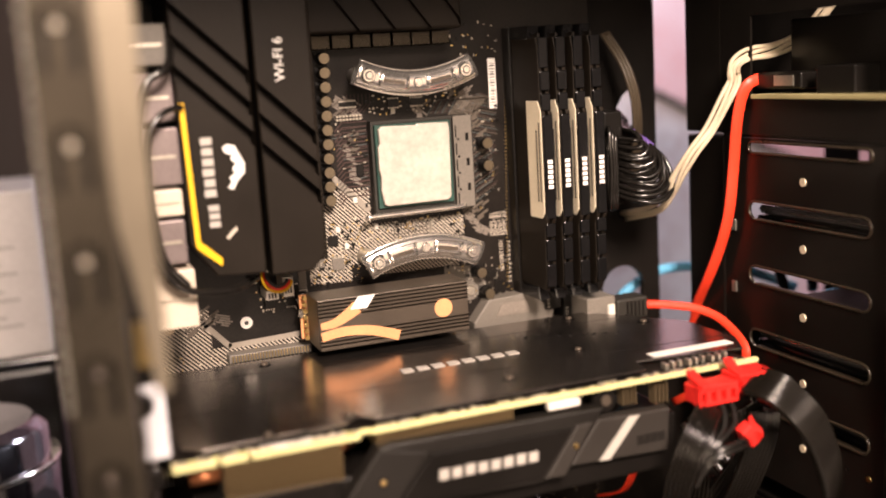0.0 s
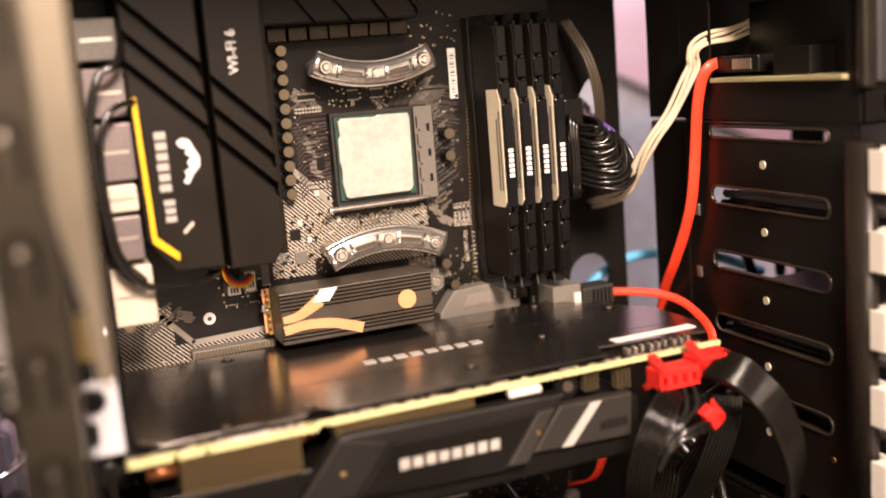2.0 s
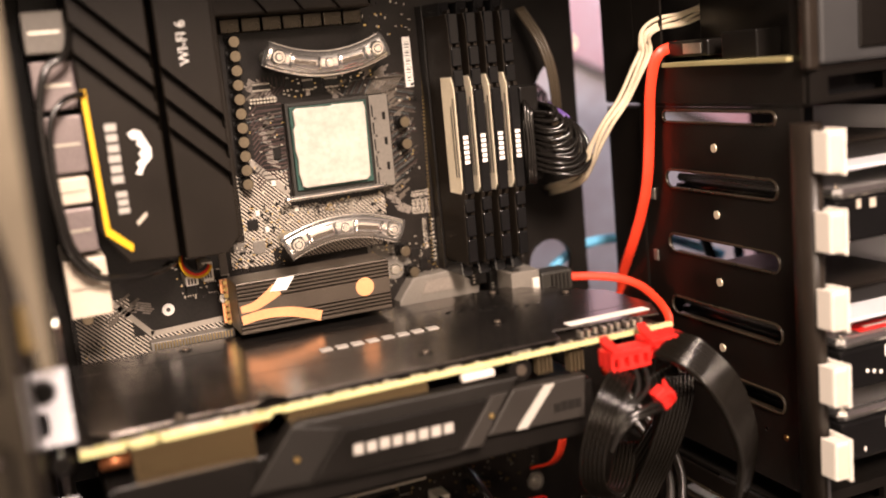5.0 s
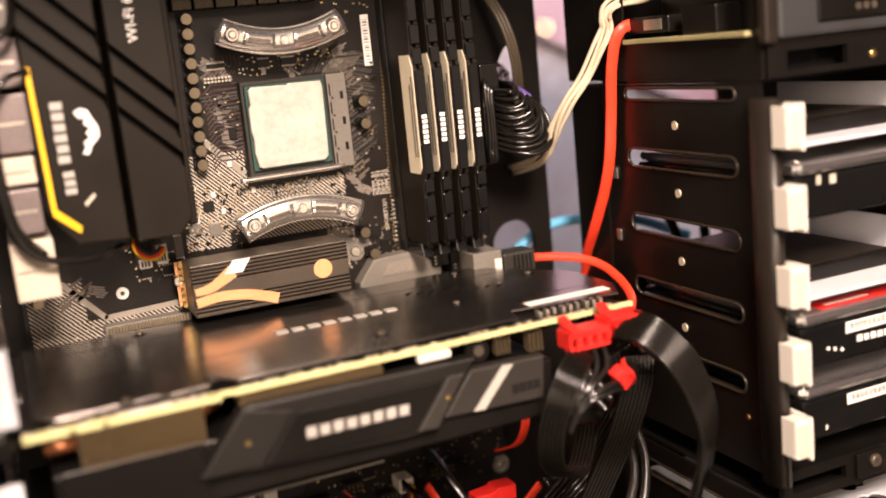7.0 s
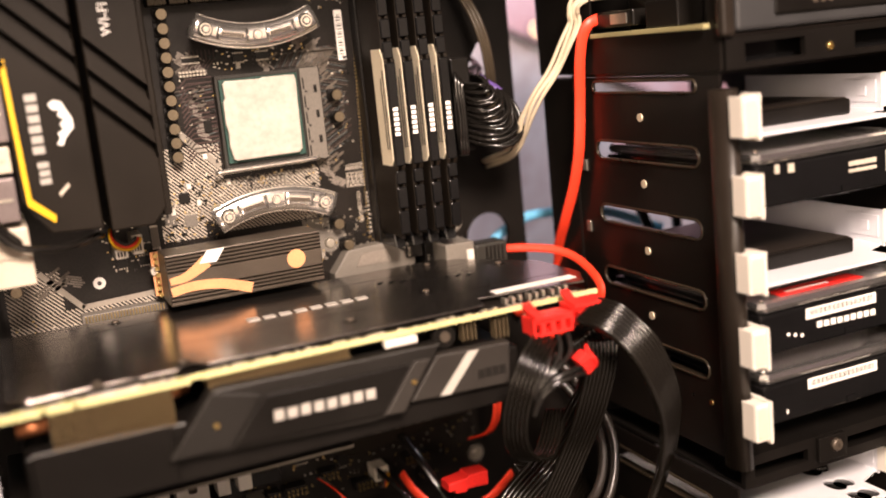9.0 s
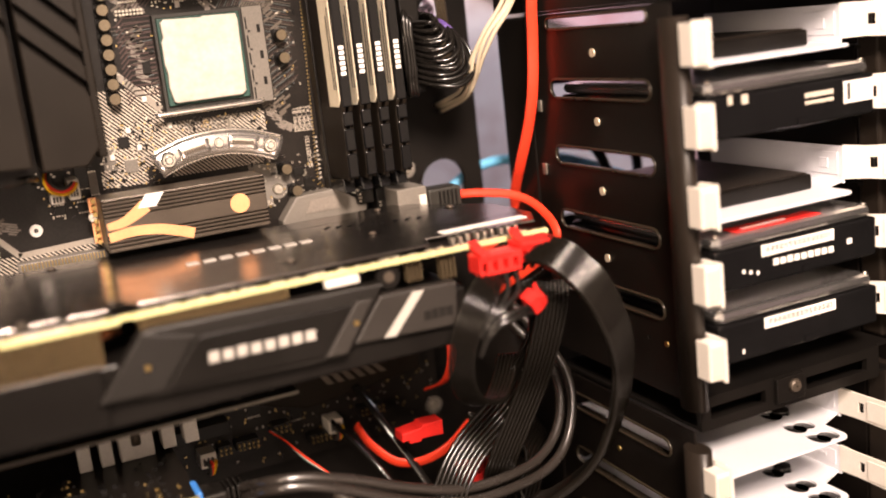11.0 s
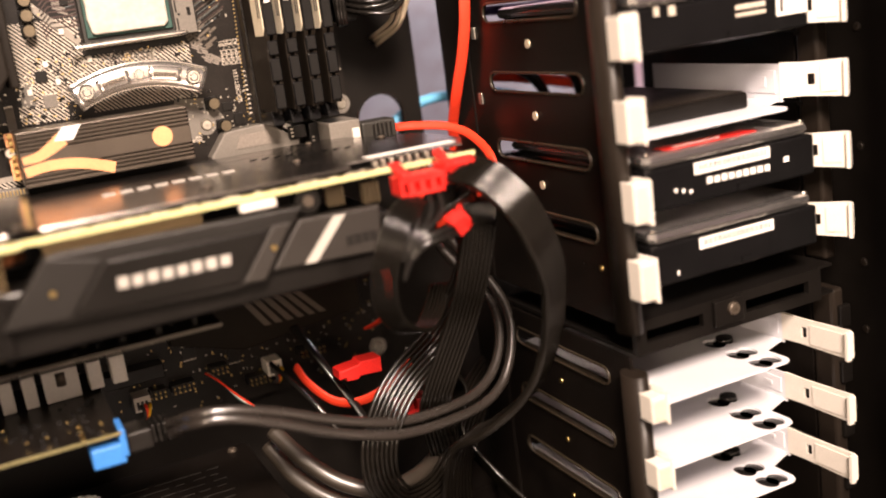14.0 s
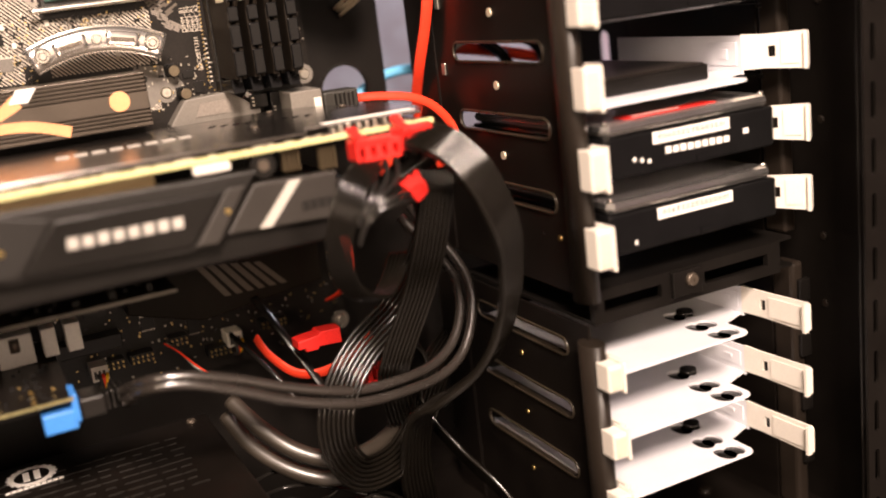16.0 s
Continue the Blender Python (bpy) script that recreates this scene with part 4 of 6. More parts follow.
for x in DIMM_X:
    if DIM0 is None:
        t = thing("memory_module", (x, 0.552, 0.43), "black finned memory module with a cream side label in its slot", "memory module", "memory modules side by side")
        part("circuit_card", one(box, x - 0.0006, x + 0.0006, 0.5200, 0.5515, 0.3650, 0.4955), PCB_BLACK, t)
        for s in (-1, 1):
            bm = bmesh.new()
            prism(bm, [(0.5185, 0.3665), (0.5165, 0.372), (0.5165, 0.3985), (0.5140, 0.4030), (0.5140, 0.4560), (0.5165, 0.4605), (0.5165, 0.4880), (0.5185, 0.4935), (0.5465, 0.4935), (0.5465, 0.3665)],
                  "x", x + s * 0.0008, x + s * 0.0029, 0.0004)
            side = part("heatsink_half", bm, HEATSINK, t)
        for z0, z1, y in ((0.3680, 0.3800, 0.5166), (0.3815, 0.3925, 0.5160), (0.3940, 0.4010, 0.5154), (0.4035, 0.4555, 0.5142), (0.4575, 0.4660, 0.5154), (0.4675, 0.4770, 0.5158), (0.4785, 0.4935, 0.5166)):
            seg = part("rail_segment", one(box, x - 0.0026, x + 0.0026, y - 0.0012, y + 0.001, z0, z1, 0.0006), PLASTIC_GLOSS, t, "glossy black rail segment")
            top = seg if z0 == 0.4035 else top
        bm = bmesh.new()
        prism(bm, [(0.5150, 0.4065), (0.5180, 0.4035), (0.5310, 0.4035), (0.5310, 0.4625), (0.5180, 0.4625), (0.5150, 0.4570)], "x", x - 0.0032, x - 0.0029)
        lab = part("side_label", bm, LABEL_CREAM, t, "cream paper label")
        bm = bmesh.new()
        marks(bm, (x - 0.0033, 0.5170, 0.4120), (0, 0, 1), (0, 1, 0), 0.040, 0.0010, 30, 0.0001, 2)
        marks(bm, (x - 0.0033, 0.5200, 0.4120), (0, 0, 1), (0, 1, 0), 0.036, 0.0010, 24, 0.0001, 3)
        part("label_print", bm, INK, lab)
        mark_parts("printed_block", top, WHITE_PRINT, (x + 0.0015, 0.5129, 0.4185), (0, 0, 1), (-1, 0, 0), 0.0150, 0.0031, 6, 0.0002)
        DIM0 = t
    else:
        copy_thing(DIM0, Matrix.Translation(Vector((x - DIMM_X[0], 0, 0)) + DIM0.location))

# ---- solid state drive under its finned cover ----
ssd = thing("solid_state_drive", (0.18, 0.550, 0.364), "slim solid state drive under a ribbed dark cover with copper swooshes", "solid state drive")
part("circuit_card", one(box, 0.1405, 0.2225, 0.5435, 0.5450, 0.3535, 0.3755), COPPER, ssd, "copper-coloured bare card end")
bm = bmesh.new()
box(bm, 0.1440, 0.2210, 0.5205, 0.5430, 0.3515, 0.3765, 0.0005)
for z in (0.3753, 0.3735, 0.3717, 0.3699, 0.3681, 0.3592, 0.3574, 0.3556, 0.3538):
    groove(bm, (0.18, 0.5205, z), (0, 0, 1), 0.0010, 0.0034, (0, 1, 0))
cov = part("ribbed_cover", bm, RIB_DARK, ssd)
part("support", one(box, 0.1445, 0.2205, 0.5451, 0.5558, 0.3560, 0.3730), PLASTIC_BLACK, ssd)


def swoosh(pts, w0, w1):
    line = smooth_line([(x, 0.5203, z) for x, z in pts], 6)
    bm = bmesh.new()
    rows = []
    for i, (p, s, w) in enumerate(frames_along(line, (0, 0, 1))):
        h = (w0 + (w1 - w0) * i / (len(line) - 1)) / 2
        rows.append((bm.verts.new(p + s * h), bm.verts.new(p - s * h)))
    for (a, b), (c, d) in zip(rows, rows[1:]):
        bm.faces.new((a, b, d, c))
    return bm


part("upper_swoosh", swoosh([(0.1450, 0.3638), (0.1520, 0.3648), (0.1585, 0.3680), (0.1635, 0.3712)], 0.0032, 0.0066), COPPER, cov)
part("swoosh_tip", one(prism, [(0.1598, 0.3704), (0.1680, 0.3700), (0.1726, 0.3762), (0.1642, 0.3762)], "y", 0.5198, 0.5206), WHITE_PRINT, cov, "white printed tip")
part("lower_swoosh", swoosh([(0.1450, 0.3586), (0.1560, 0.3600), (0.1680, 0.3590), (0.1770, 0.3565), (0.1838, 0.3541)], 0.0044, 0.0052), COPPER, cov)
part("copper_dot", one(cyl, (0.2075, 0.5202, 0.3645), "y", 0.0047, 0.0004, 28), COPPER, cov)
bm = bmesh.new()
for k in range(7):
    cyl(bm, (0.1425, 0.5395 + 0.0006 * (k % 2), 0.3545 + 0.0033 * k), "y", 0.0011, 0.004, 8)
part("solder_beads", bm, GOLD, ssd)
screw(ssd, (0.1415, 0.5430, 0.3665), 0.003, "+y", "screw", CHROME)

# ---- graphics card ----
gpu = thing("graphics_card", (0.2, 0.5, 0.302), "long black graphics card with a bare yellow board edge", "graphics card")
bm = bmesh.new()
prism(bm, [(0.0665, 0.4330), (0.0745, 0.4265), (0.1130, 0.4290), (0.1160, 0.4275), (0.1305, 0.4280), (0.1360, 0.4330), (0.1420, 0.4275), (0.2650, 0.4275), (0.2680, 0.4400), (0.3200, 0.4330),
           (0.3285, 0.4500), (0.3270, 0.4890), (0.2925, 0.5340), (0.0665, 0.5400)], "z", 0.3462, 0.3474, 0.0004)
for p, n in (((0.2, 0.4625, 0.3474), (0.06, 1, 0)), ((0.2, 0.5150, 0.3474), (0.02, 1, 0))):
    groove(bm, p, n, 0.0007, 0.0004, (0, 0, -1))
back = part("backplate", bm, mat("satin_black_backplate", (0.19, 0.17, 0.155), 0.21, 0.95, 2500, 0.12, 0.03, coat=0.4), gpu, "satin black metal backplate")
for x, y in ((0.1335, 0.4355), (0.1000, 0.4300), (0.2085, 0.4465), (0.1180, 0.5290), (0.3080, 0.4980), (0.2550, 0.4700), (0.2790, 0.5250)):
    w = part("screw_well", one(cyl, (x, y, 0.3474), "z", 0.0034, 0.0002, 18), PLASTIC_GLOSS, back)
    screw(w, (x, y, 0.3476), 0.0019, "-z", "screw", SINK_GREY)
mark_parts("printed_block", back, SOFT_WHITE, (0.1700, 0.4790, 0.3475), (1, 0.005, 0), (0, 1, 0), 0.0600, 0.0062, 8)
strip = part("serial_strip", one(box, 0.2775, 0.3205, 0.4405, 0.4470, 0.3475, 0.3477), WHITE_PRINT, back, "white paper strip")
bm = bmesh.new()
for k in range(9):
    sweep(bm, [Vector((0.243 + 0.0052 * k, 0.5030 - 0.0022 * k, 0.34745)), Vector((0.2465 + 0.0052 * k, 0.5075 - 0.0022 * k, 0.34745))], 0.0009, 0.0002, (1, 0, 0), flat=True)
part("vent_slots", bm, PLASTIC_GLOSS, back)

bm = bmesh.new()
for x0, x1, y0 in ((0.0625, 0.0785, 0.4208), (0.0803, 0.0900, 0.4208), (0.0915, 0.1335, 0.4208), (0.1385, 0.3215, 0.4238)):
    box(bm, x0, x1, y0, 0.4260, 0.3424, 0.3446, 0.0003)
box(bm, 0.0625, 0.3215, 0.4258, 0.4262, 0.3424, 0.3446)
part("board_edge", bm, PCB_EDGE, gpu, "bare yellow-green board edge")
part("circuit_card", one(box, 0.0625, 0.3165, 0.4264, 0.5420, 0.3425, 0.3445), PCB_BLACK, gpu)
bm = bmesh.new()
rnd = random.Random(31)
for k in range(150):
    x = rnd.uniform(0.064, 0.3155)
    y = rnd.uniform(0.4225 if x < 0.133 else 0.4247, 0.4275)
    if 0.133 < x < 0.139:
        continue
    a, b = rnd.uniform(0.0005, 0.0013), rnd.uniform(0.0004, 0.0008)
    box(bm, x - a, x + a, y - b, y + b, 0.3445, 0.3445 + rnd.uniform(0.0004, 0.0011))
tagged(part("edge_component", bm, SILVER, gpu, "tiny tinned parts along the edge"), kind="stuff")
for k in range(9):
    part("solder_pin", one(box, 0.2760 + 0.0040 * k, 0.2776 + 0.0040 * k, 0.4285 + 0.0008 * (k % 3), 0.4330, 0.3445, 0.3475, 0.0003), SILVER, gpu)
part("white_sticker", one(box, 0.0955, 0.1160, 0.4226, 0.4268, 0.3446, 0.3449), WHITE_PRINT, gpu, "small white sticker")
part("print_patch", one(box, 0.1175, 0.1280, 0.4226, 0.4262, 0.3446, 0.34475), GREY_PRINT, gpu)
bm = bmesh.new()
for k in range(62):
    box(bm, 0.0925 + 0.00064 * k, 0.09285 + 0.00064 * k, 0.4206, 0.4222, 0.34455, 0.34470)
tagged(part("edge_contact", bm, GOLD, gpu, "row of gold edge contacts"), kind="stuff")
FIN = mat("aluminium_fins", (0.24, 0.17, 0.085), 0.35, 0.5, 900, 0.15, 0.05)
fin = part("cooling_fin", one(box, 0.0810, 0.08145, 0.4212, 0.4330, 0.3275, 0.3420), FIN, gpu)
for k in range(1, 31):
    repeat(fin, (0.00147 * k, 0, 0))
fin = part("cooling_fin", one(box, 0.1410, 0.14140, 0.4245, 0.4700, 0.3360, 0.3418), FIN, gpu)
for k in range(1, 42):
    repeat(fin, (0.00142 * k, 0, 0))
PIPE = mat("dark_copper_pipe", (0.32, 0.12, 0.05), 0.35, 0.8, 900, 0.2, 0.03)
bm = bmesh.new()
sweep(bm, [Vector((0.0690, 0.429, 0.3365)), Vector((0.0800, 0.429, 0.3365))], 0.0028, n=12)
part("heat_pipe", bm, PIPE, gpu, "dark copper heat pipe")
bm = bmesh.new()
sweep(bm, [Vector((0.1260, 0.430, 0.3380)), Vector((0.1330, 0.434, 0.3380))], 0.0026, n=12)
part("heat_pipe", bm, PIPE, gpu, "dark copper heat pipe")
# Black block added behind the fins, standing in for shade in the gaps.
part("fin_core", one(box, 0.0800, 0.1260, 0.4332, 0.4718, 0.3264, 0.3420), PLASTIC_BLACK, gpu)
part("fin_block", one(box, 0.0780, 0.2750, 0.4720, 0.5350, 0.3060, 0.3410), PLASTIC_BLACK, gpu)
SHROUD = mat("grey_black_shroud", (0.0090, 0.0076, 0.0063), 0.45, 0.0, 3000, 0.2, 0.15)
SHROUD_LIGHT = mat("dark_grey_shroud", (0.026, 0.0225, 0.0195), 0.42, 0.0, 3000, 0.2, 0.15)
part("cooler_shroud", one(box, 0.0700, 0.2790, 0.4260, 0.5400, 0.3010, 0.3262, 0.0012), PLASTIC_BLACK, gpu)
part("shroud_end", one(box, 0.0720, 0.1240, 0.4222, 0.4262, 0.3030, 0.3280, 0.0008), PLASTIC_BLACK, gpu)
bm = bmesh.new()
prism(bm, [(0.1205, 0.3140), (0.1400, 0.3378), (0.1450, 0.3385), (0.2395, 0.3370), (0.2205, 0.3105), (0.2060, 0.3095), (0.1420, 0.3120)], "y", 0.4195, 0.4275, 0.0009)
sh = part("side_shroud", bm, SHROUD, gpu, "dark grey moulded side shroud")
bm = bmesh.new()
prism(bm, [(0.1205, 0.3140), (0.1400, 0.3378), (0.1600, 0.3330), (0.1450, 0.3140)], "y", 0.4180, 0.4200, 0.0006)
part("shroud_fold", bm, SHROUD, sh)
bm = bmesh.new()
prism(bm, [(0.1455, 0.3142), (0.1610, 0.3322), (0.2235, 0.3312), (0.2085, 0.3126)], "y", 0.4172, 0.4190, 0.0004)
pan = part("name_panel", bm, PLASTIC_BLACK, sh, "black inset name panel")
mark_parts("raised_block", pan, SOFT_WHITE, (0.1622, 0.4171, 0.3207), (1, 0, -0.008), (0.08, 0, 1), 0.0448, 0.0050, 8)
bm = bmesh.new()
prism(bm, [(0.2100, 0.3115), (0.2255, 0.3320), (0.2330, 0.3318), (0.2190, 0.3110)], "y", 0.4176, 0.4200, 0.0006)
part("slanting_rib", bm, SHROUD_LIGHT, sh)
for x, z in ((0.2245, 0.3232), (0.1403, 0.3244)):
    screw(sh, (x, 0.4176, z), 0.0013, "+y", "screw", GOLD)
bm = bmesh.new()
prism(bm, [(0.2235, 0.3130), (0.2375, 0.3312), (0.2730, 0.3302), (0.2715, 0.3110)], "y", 0.4215, 0.4280, 0.0008)
tail = part("tail_shroud", bm, SHROUD_LIGHT, gpu, "grey moulded tail of the shroud")
bm = bmesh.new()
prism(bm, [(0.2372, 0.3130), (0.2422, 0.3128), (0.2572, 0.3298), (0.2522, 0.3300)], "y", 0.4209, 0.4217)
part("pale_stripe", bm, mat("pale_grey_stripe", (0.42, 0.40, 0.36), 0.45, 0.0, 1500, 0.1, 0.05), tail)
bm = bmesh.new()
marks(bm, (0.2560, 0.4213, 0.3165), (1, 0, 0), (0, 0, 1), 0.0140, 0.0042, 4, 0.0002)
part("embossed_mark", bm, SHROUD, tail)
part("white_edge_plug", one(box, 0.2150, 0.2300, 0.4225, 0.4260, 0.3385, 0.3418, 0.0006), WHITE_PLASTIC, gpu, "small white plug under the edge")
fin = part("rear_fin", one(box, 0.2535, 0.25385, 0.4275, 0.4330, 0.3325, 0.3415), mat("dull_fin_metal", (0.16, 0.12, 0.07), 0.4, 0.4, 900, 0.2, 0.05), gpu)
for k in range(1, 8):
    repeat(fin, (0.0020 * k if k < 4 else 0.008 + 0.0020 * k, 0, -0.002 if k >= 4 else 0))
ind = part("round_inductor", one(cyl, (0.2440, 0.4262, 0.3372), "y", 0.0052, 0.008, 24), PLASTIC_BLACK, gpu, "round black inductor")
part("inductor_core", one(cyl, (0.2440, 0.4256, 0.3372), "y", 0.0024, 0.0008, 18), SINK_GREY, ind)
for k in range(2):
    cx = 0.135 + 0.098 * k
    bm = bmesh.new()
    cyl(bm, (cx, 0.482, 0.3010), "z", 0.040, -0.004, 32, 0.039)
    fan = part("fan", bm, PLASTIC_BLACK, gpu)
br = part("mounting_bracket", one(box, 0.0560, 0.0570, 0.4180, 0.5450, 0.3060, 0.3550, 0.0003), CHROME, gpu, "bright steel mounting bracket")
part("bracket_web", one(box, 0.0570, 0.0640, 0.4700, 0.4800, 0.3440, 0.3452), CHROME, br)
bm = bmesh.new()
plate(bm, rect(0.0430, 0.0625, 0.3510, 0.3785), [upright_slot(0.0500, 0.0545, 0.3545, 0.3640)], "y", 0.4165, 0.4177)
part("bracket_tab", bm, WHITE_PAINT, br, "white bracket tab")
part("bracket_side", one(box, 0.0613, 0.0625, 0.4180, 0.4800, 0.3510, 0.3950, 0.0003), CHROME, br)
screw(br, (0.0541, 0.4165, 0.3711), 0.0046, "+y", "thumb_screw", PLASTIC_BLACK, "black pan head screw")
screw(br, (0.0560, 0.4165, 0.3440), 0.0046, "+y", "thumb_screw", PLASTIC_BLACK, "black pan head screw")
part("bracket_tab_lower", one(box, 0.0430, 0.0600, 0.4170, 0.4182, 0.3100, 0.3300), WHITE_PAINT, br)

# ---- red power plugs on the card ----


def power_plug(m, label, cells=4):
    """A plug whose cells open towards -y and down, with a raised latch on top; its wires leave along -z."""
    t = thing("power_plug", m.translation, label, "power plug", "red power plugs")
    a = 0.0024 * cells
    bm = bmesh.new()
    windows = [rect(-a + 2 * a * k / cells + 0.0011, -a + 2 * a * (k + 1) / cells - 0.0011, -0.0034, 0.0010) for k in range(cells)]
    plate(bm, rect(-a, a, -0.0046, 0.0036), windows, "y", -0.0055, -0.0012)
    bm.transform(m)
    body = part("body", bm, RED_PLASTIC, t)
    bm = one(box, -a, a, -0.0010, 0.0055, -0.0044, 0.0036, 0.0006)
    bm.transform(m)
    part("rear_half", bm, RED_PLASTIC, body)
    bm = bmesh.new()
    prism(bm, [(-0.0070, 0.0032), (-0.0070, 0.0048), (0.0000, 0.0062), (0.0050, 0.0086), (0.0050, 0.0066), (0.0020, 0.0038)], "x", -a * 0.95, -a * 0.95 + 0.0046, 0.0004)
    box(bm, -a * 0.95, a * 0.55, -0.0068, -0.0050, 0.0026, 0.0044, 0.0004)
    bm.transform(m)
    part("latch", bm, RED_PLASTIC, body)
    for k in range(cells):
        bm = one(cyl, (-a + 2 * a * (k + 0.5) / cells, -0.0034, -0.0085), "z", 0.0012, 0.0050, 10)
        bm.transform(m)
        part("wire_end", bm, RUBBER, body, "black wire end in its cell")
    return t


power_plug(pose(0.2868, 0.4110, 0.3388, 0, 0, 0) @ Matrix.Scale(1.02, 4), "red eight-way power plug in the end of the graphics card")
power_plug(pose(0.3078, 0.4150, 0.3402, 6, 0, 2) @ Matrix.Scale(0.98, 4), "red power plug with its latch up in the card end")
power_plug(pose(0.2975, 0.3995, 0.3210, 25, 52, 30) @ Matrix.Scale(0.72, 4), "small red spare plug hanging loose on its wires", 2)


# ---- cables ----
def wires(name, pts, side, count, pitch, r, material, label, category, steps=7, face=None, wave=0.0):
    """Parallel wires side by side along one line; each wire is a part."""
    line = smooth_line(pts, steps)
    fr = frames_along(line, side, face)
    t = thing(name, pts[-1], label, category)
    for i in range(count):
        o = (i - (count - 1) / 2) * pitch
        bm = bmesh.new()
        sweep(bm, [p + s * (o + wave * math.sin(0.21 * j + 1.9 * i)) + w * wave * math.cos(0.17 * j + 2.3 * i) for j, (p, s, w) in enumerate(fr)], r, n=8)
        part("wire", bm, material, t)
    return t


def cable(name, pts, r, material, label, side=(0, 0, 1), rb=None, flat=False, steps=8, n=10, face=None):
    bm = bmesh.new()
    sweep(bm, smooth_line(pts, steps), r, rb, side, n, flat, face)
    return solid(name, bm, material, label, "cable")


def ribbon(pts, side, label, pitch=0.0022, twist=0.0, after=0.4, count=8, thick=0.0013, face=None):
    """A flat cable of wires fused side by side; it turns by twist degrees from a share of its length on. Each wire is a part."""
    fr = frames_along(smooth_line(pts, 7), side, face)
    t = thing("ribbon_cable", pts[-1], label, "cable", "ribbed power cables")
    last = len(fr) - 1
    for i in range(count):
        o = (i - (count - 1) / 2) * pitch
        bm = bmesh.new()
        rings = []
        for j, (p, s, w) in enumerate(fr):
            a = radians(twist) * min(1, max(0, (j / last - after) / 0.25))
            s, w = s * math.cos(a) + w * math.sin(a), w * math.cos(a) - s * math.sin(a)
            rings.append([bm.verts.new(p + s * (o + pitch * 0.455 * math.cos(math.pi * k / 4)) + w * thick * math.sin(math.pi * k / 4)) for k in range(8)])
        for a, b in zip(rings, rings[1:]):
            for k in range(8):
                bm.faces.new((a[k], a[(k + 1) % 8], b[(k + 1) % 8], b[k])).smooth = True
        bm.faces.new(rings[0][::-1])
        bm.faces.new(rings[-1])
        part("wire", bm, RIBBON, t)
    return t


ribbon([(0.306, 0.4085, 0.3405), (0.311, 0.3995, 0.3385), (0.3171, 0.394, 0.3318), (0.3214, 0.389, 0.3243), (0.3254, 0.388, 0.3162), (0.33, 0.388, 0.3045), (0.3335, 0.39, 0.2941), (0.3357, 0.393, 0.2846), (0.3368, 0.398, 0.2701), (0.3368, 0.404, 0.256), (0.333, 0.41, 0.24), (0.325, 0.418, 0.226), (0.312, 0.428, 0.214), (0.304, 0.44, 0.205), (0.306, 0.46, 0.17), (0.315, 0.48, 0.135), (0.322, 0.5, 0.1085)],
       (1, 0, 0.12), "flat black ribbed power cable arching from the red plugs", 0.0027, 0, 0.38, thick=0.0021)
ribbon([(0.2837, 0.4065, 0.3334), (0.2766, 0.401, 0.3306), (0.2697, 0.398, 0.3248), (0.264, 0.398, 0.3135), (0.2621, 0.401, 0.3017), (0.265, 0.407, 0.2873), (0.274, 0.414, 0.2767), (0.2862, 0.424, 0.2717), (0.2974, 0.436, 0.275), (0.3067, 0.446, 0.2826)],
       (0.92, 0.38, 0.1), "flat black ribbed power cable bent up in a loop", 0.0019, count=6)
ribbon([(0.313, 0.409, 0.3256), (0.3115, 0.408, 0.3156), (0.3099, 0.412, 0.3015), (0.3087, 0.42, 0.2843), (0.3065, 0.43, 0.2661), (0.296, 0.442, 0.233), (0.299, 0.456, 0.215), (0.306, 0.468, 0.19)],
       (1, 0, 0.1), "flat black ribbed power cable hanging straight behind the loose plug", 0.0020)
ribbon([(0.3049, 0.4120, 0.3283), (0.3103, 0.4150, 0.3147), (0.3151, 0.4250, 0.2970), (0.3120, 0.4360, 0.2772), (0.3027, 0.4470, 0.2566), (0.2824, 0.4440, 0.2440), (0.2691, 0.4400, 0.2314), (0.2611, 0.4370, 0.2154), (0.2627, 0.4400, 0.1969), (0.2746, 0.4480, 0.1802), (0.2949, 0.4580, 0.1765), (0.3109, 0.4670, 0.1834), (0.3239, 0.4770, 0.1964), (0.3384, 0.4900, 0.2074), (0.3552, 0.5050, 0.2117)],
       (1, 0, 0), "flat black ribbed power cable falling in a long bow", 0.0022, face=(0.12, 1, -0.3))
ribbon([(0.2960, 0.4700, 0.2420), (0.3120, 0.4720, 0.2360), (0.3230, 0.4750, 0.2220), (0.3200, 0.4800, 0.1950), (0.3300, 0.4600, 0.1700), (0.3430, 0.4350, 0.1480), (0.3560, 0.4200, 0.1100)],
       (0.2, 0.9, 0.3), "flat black ribbed power cable lying towards the case floor", 0.0024)
ribbon([(0.2350, 0.4600, 0.1180), (0.2600, 0.4550, 0.1450), (0.2850, 0.4450, 0.1550), (0.3150, 0.4350, 0.1400), (0.3300, 0.4300, 0.1100)],
       (0.2, 0.9, 0.3), "flat black ribbed power cable curled on the case floor", 0.0024)
for k in range(4):
    x = 0.2795 + 0.0049 * k
    cable("power_lead", [(x, 0.4078, 0.3335), (x - 0.0008, 0.4040, 0.3295), (x - 0.0035, 0.4010, 0.3250), (0.2745 + 0.0022 * k, 0.3985, 0.3190), (0.2705 + 0.0020 * k, 0.3985, 0.3100)], 0.0012, RUBBER, "thin black power wire under the red plug")
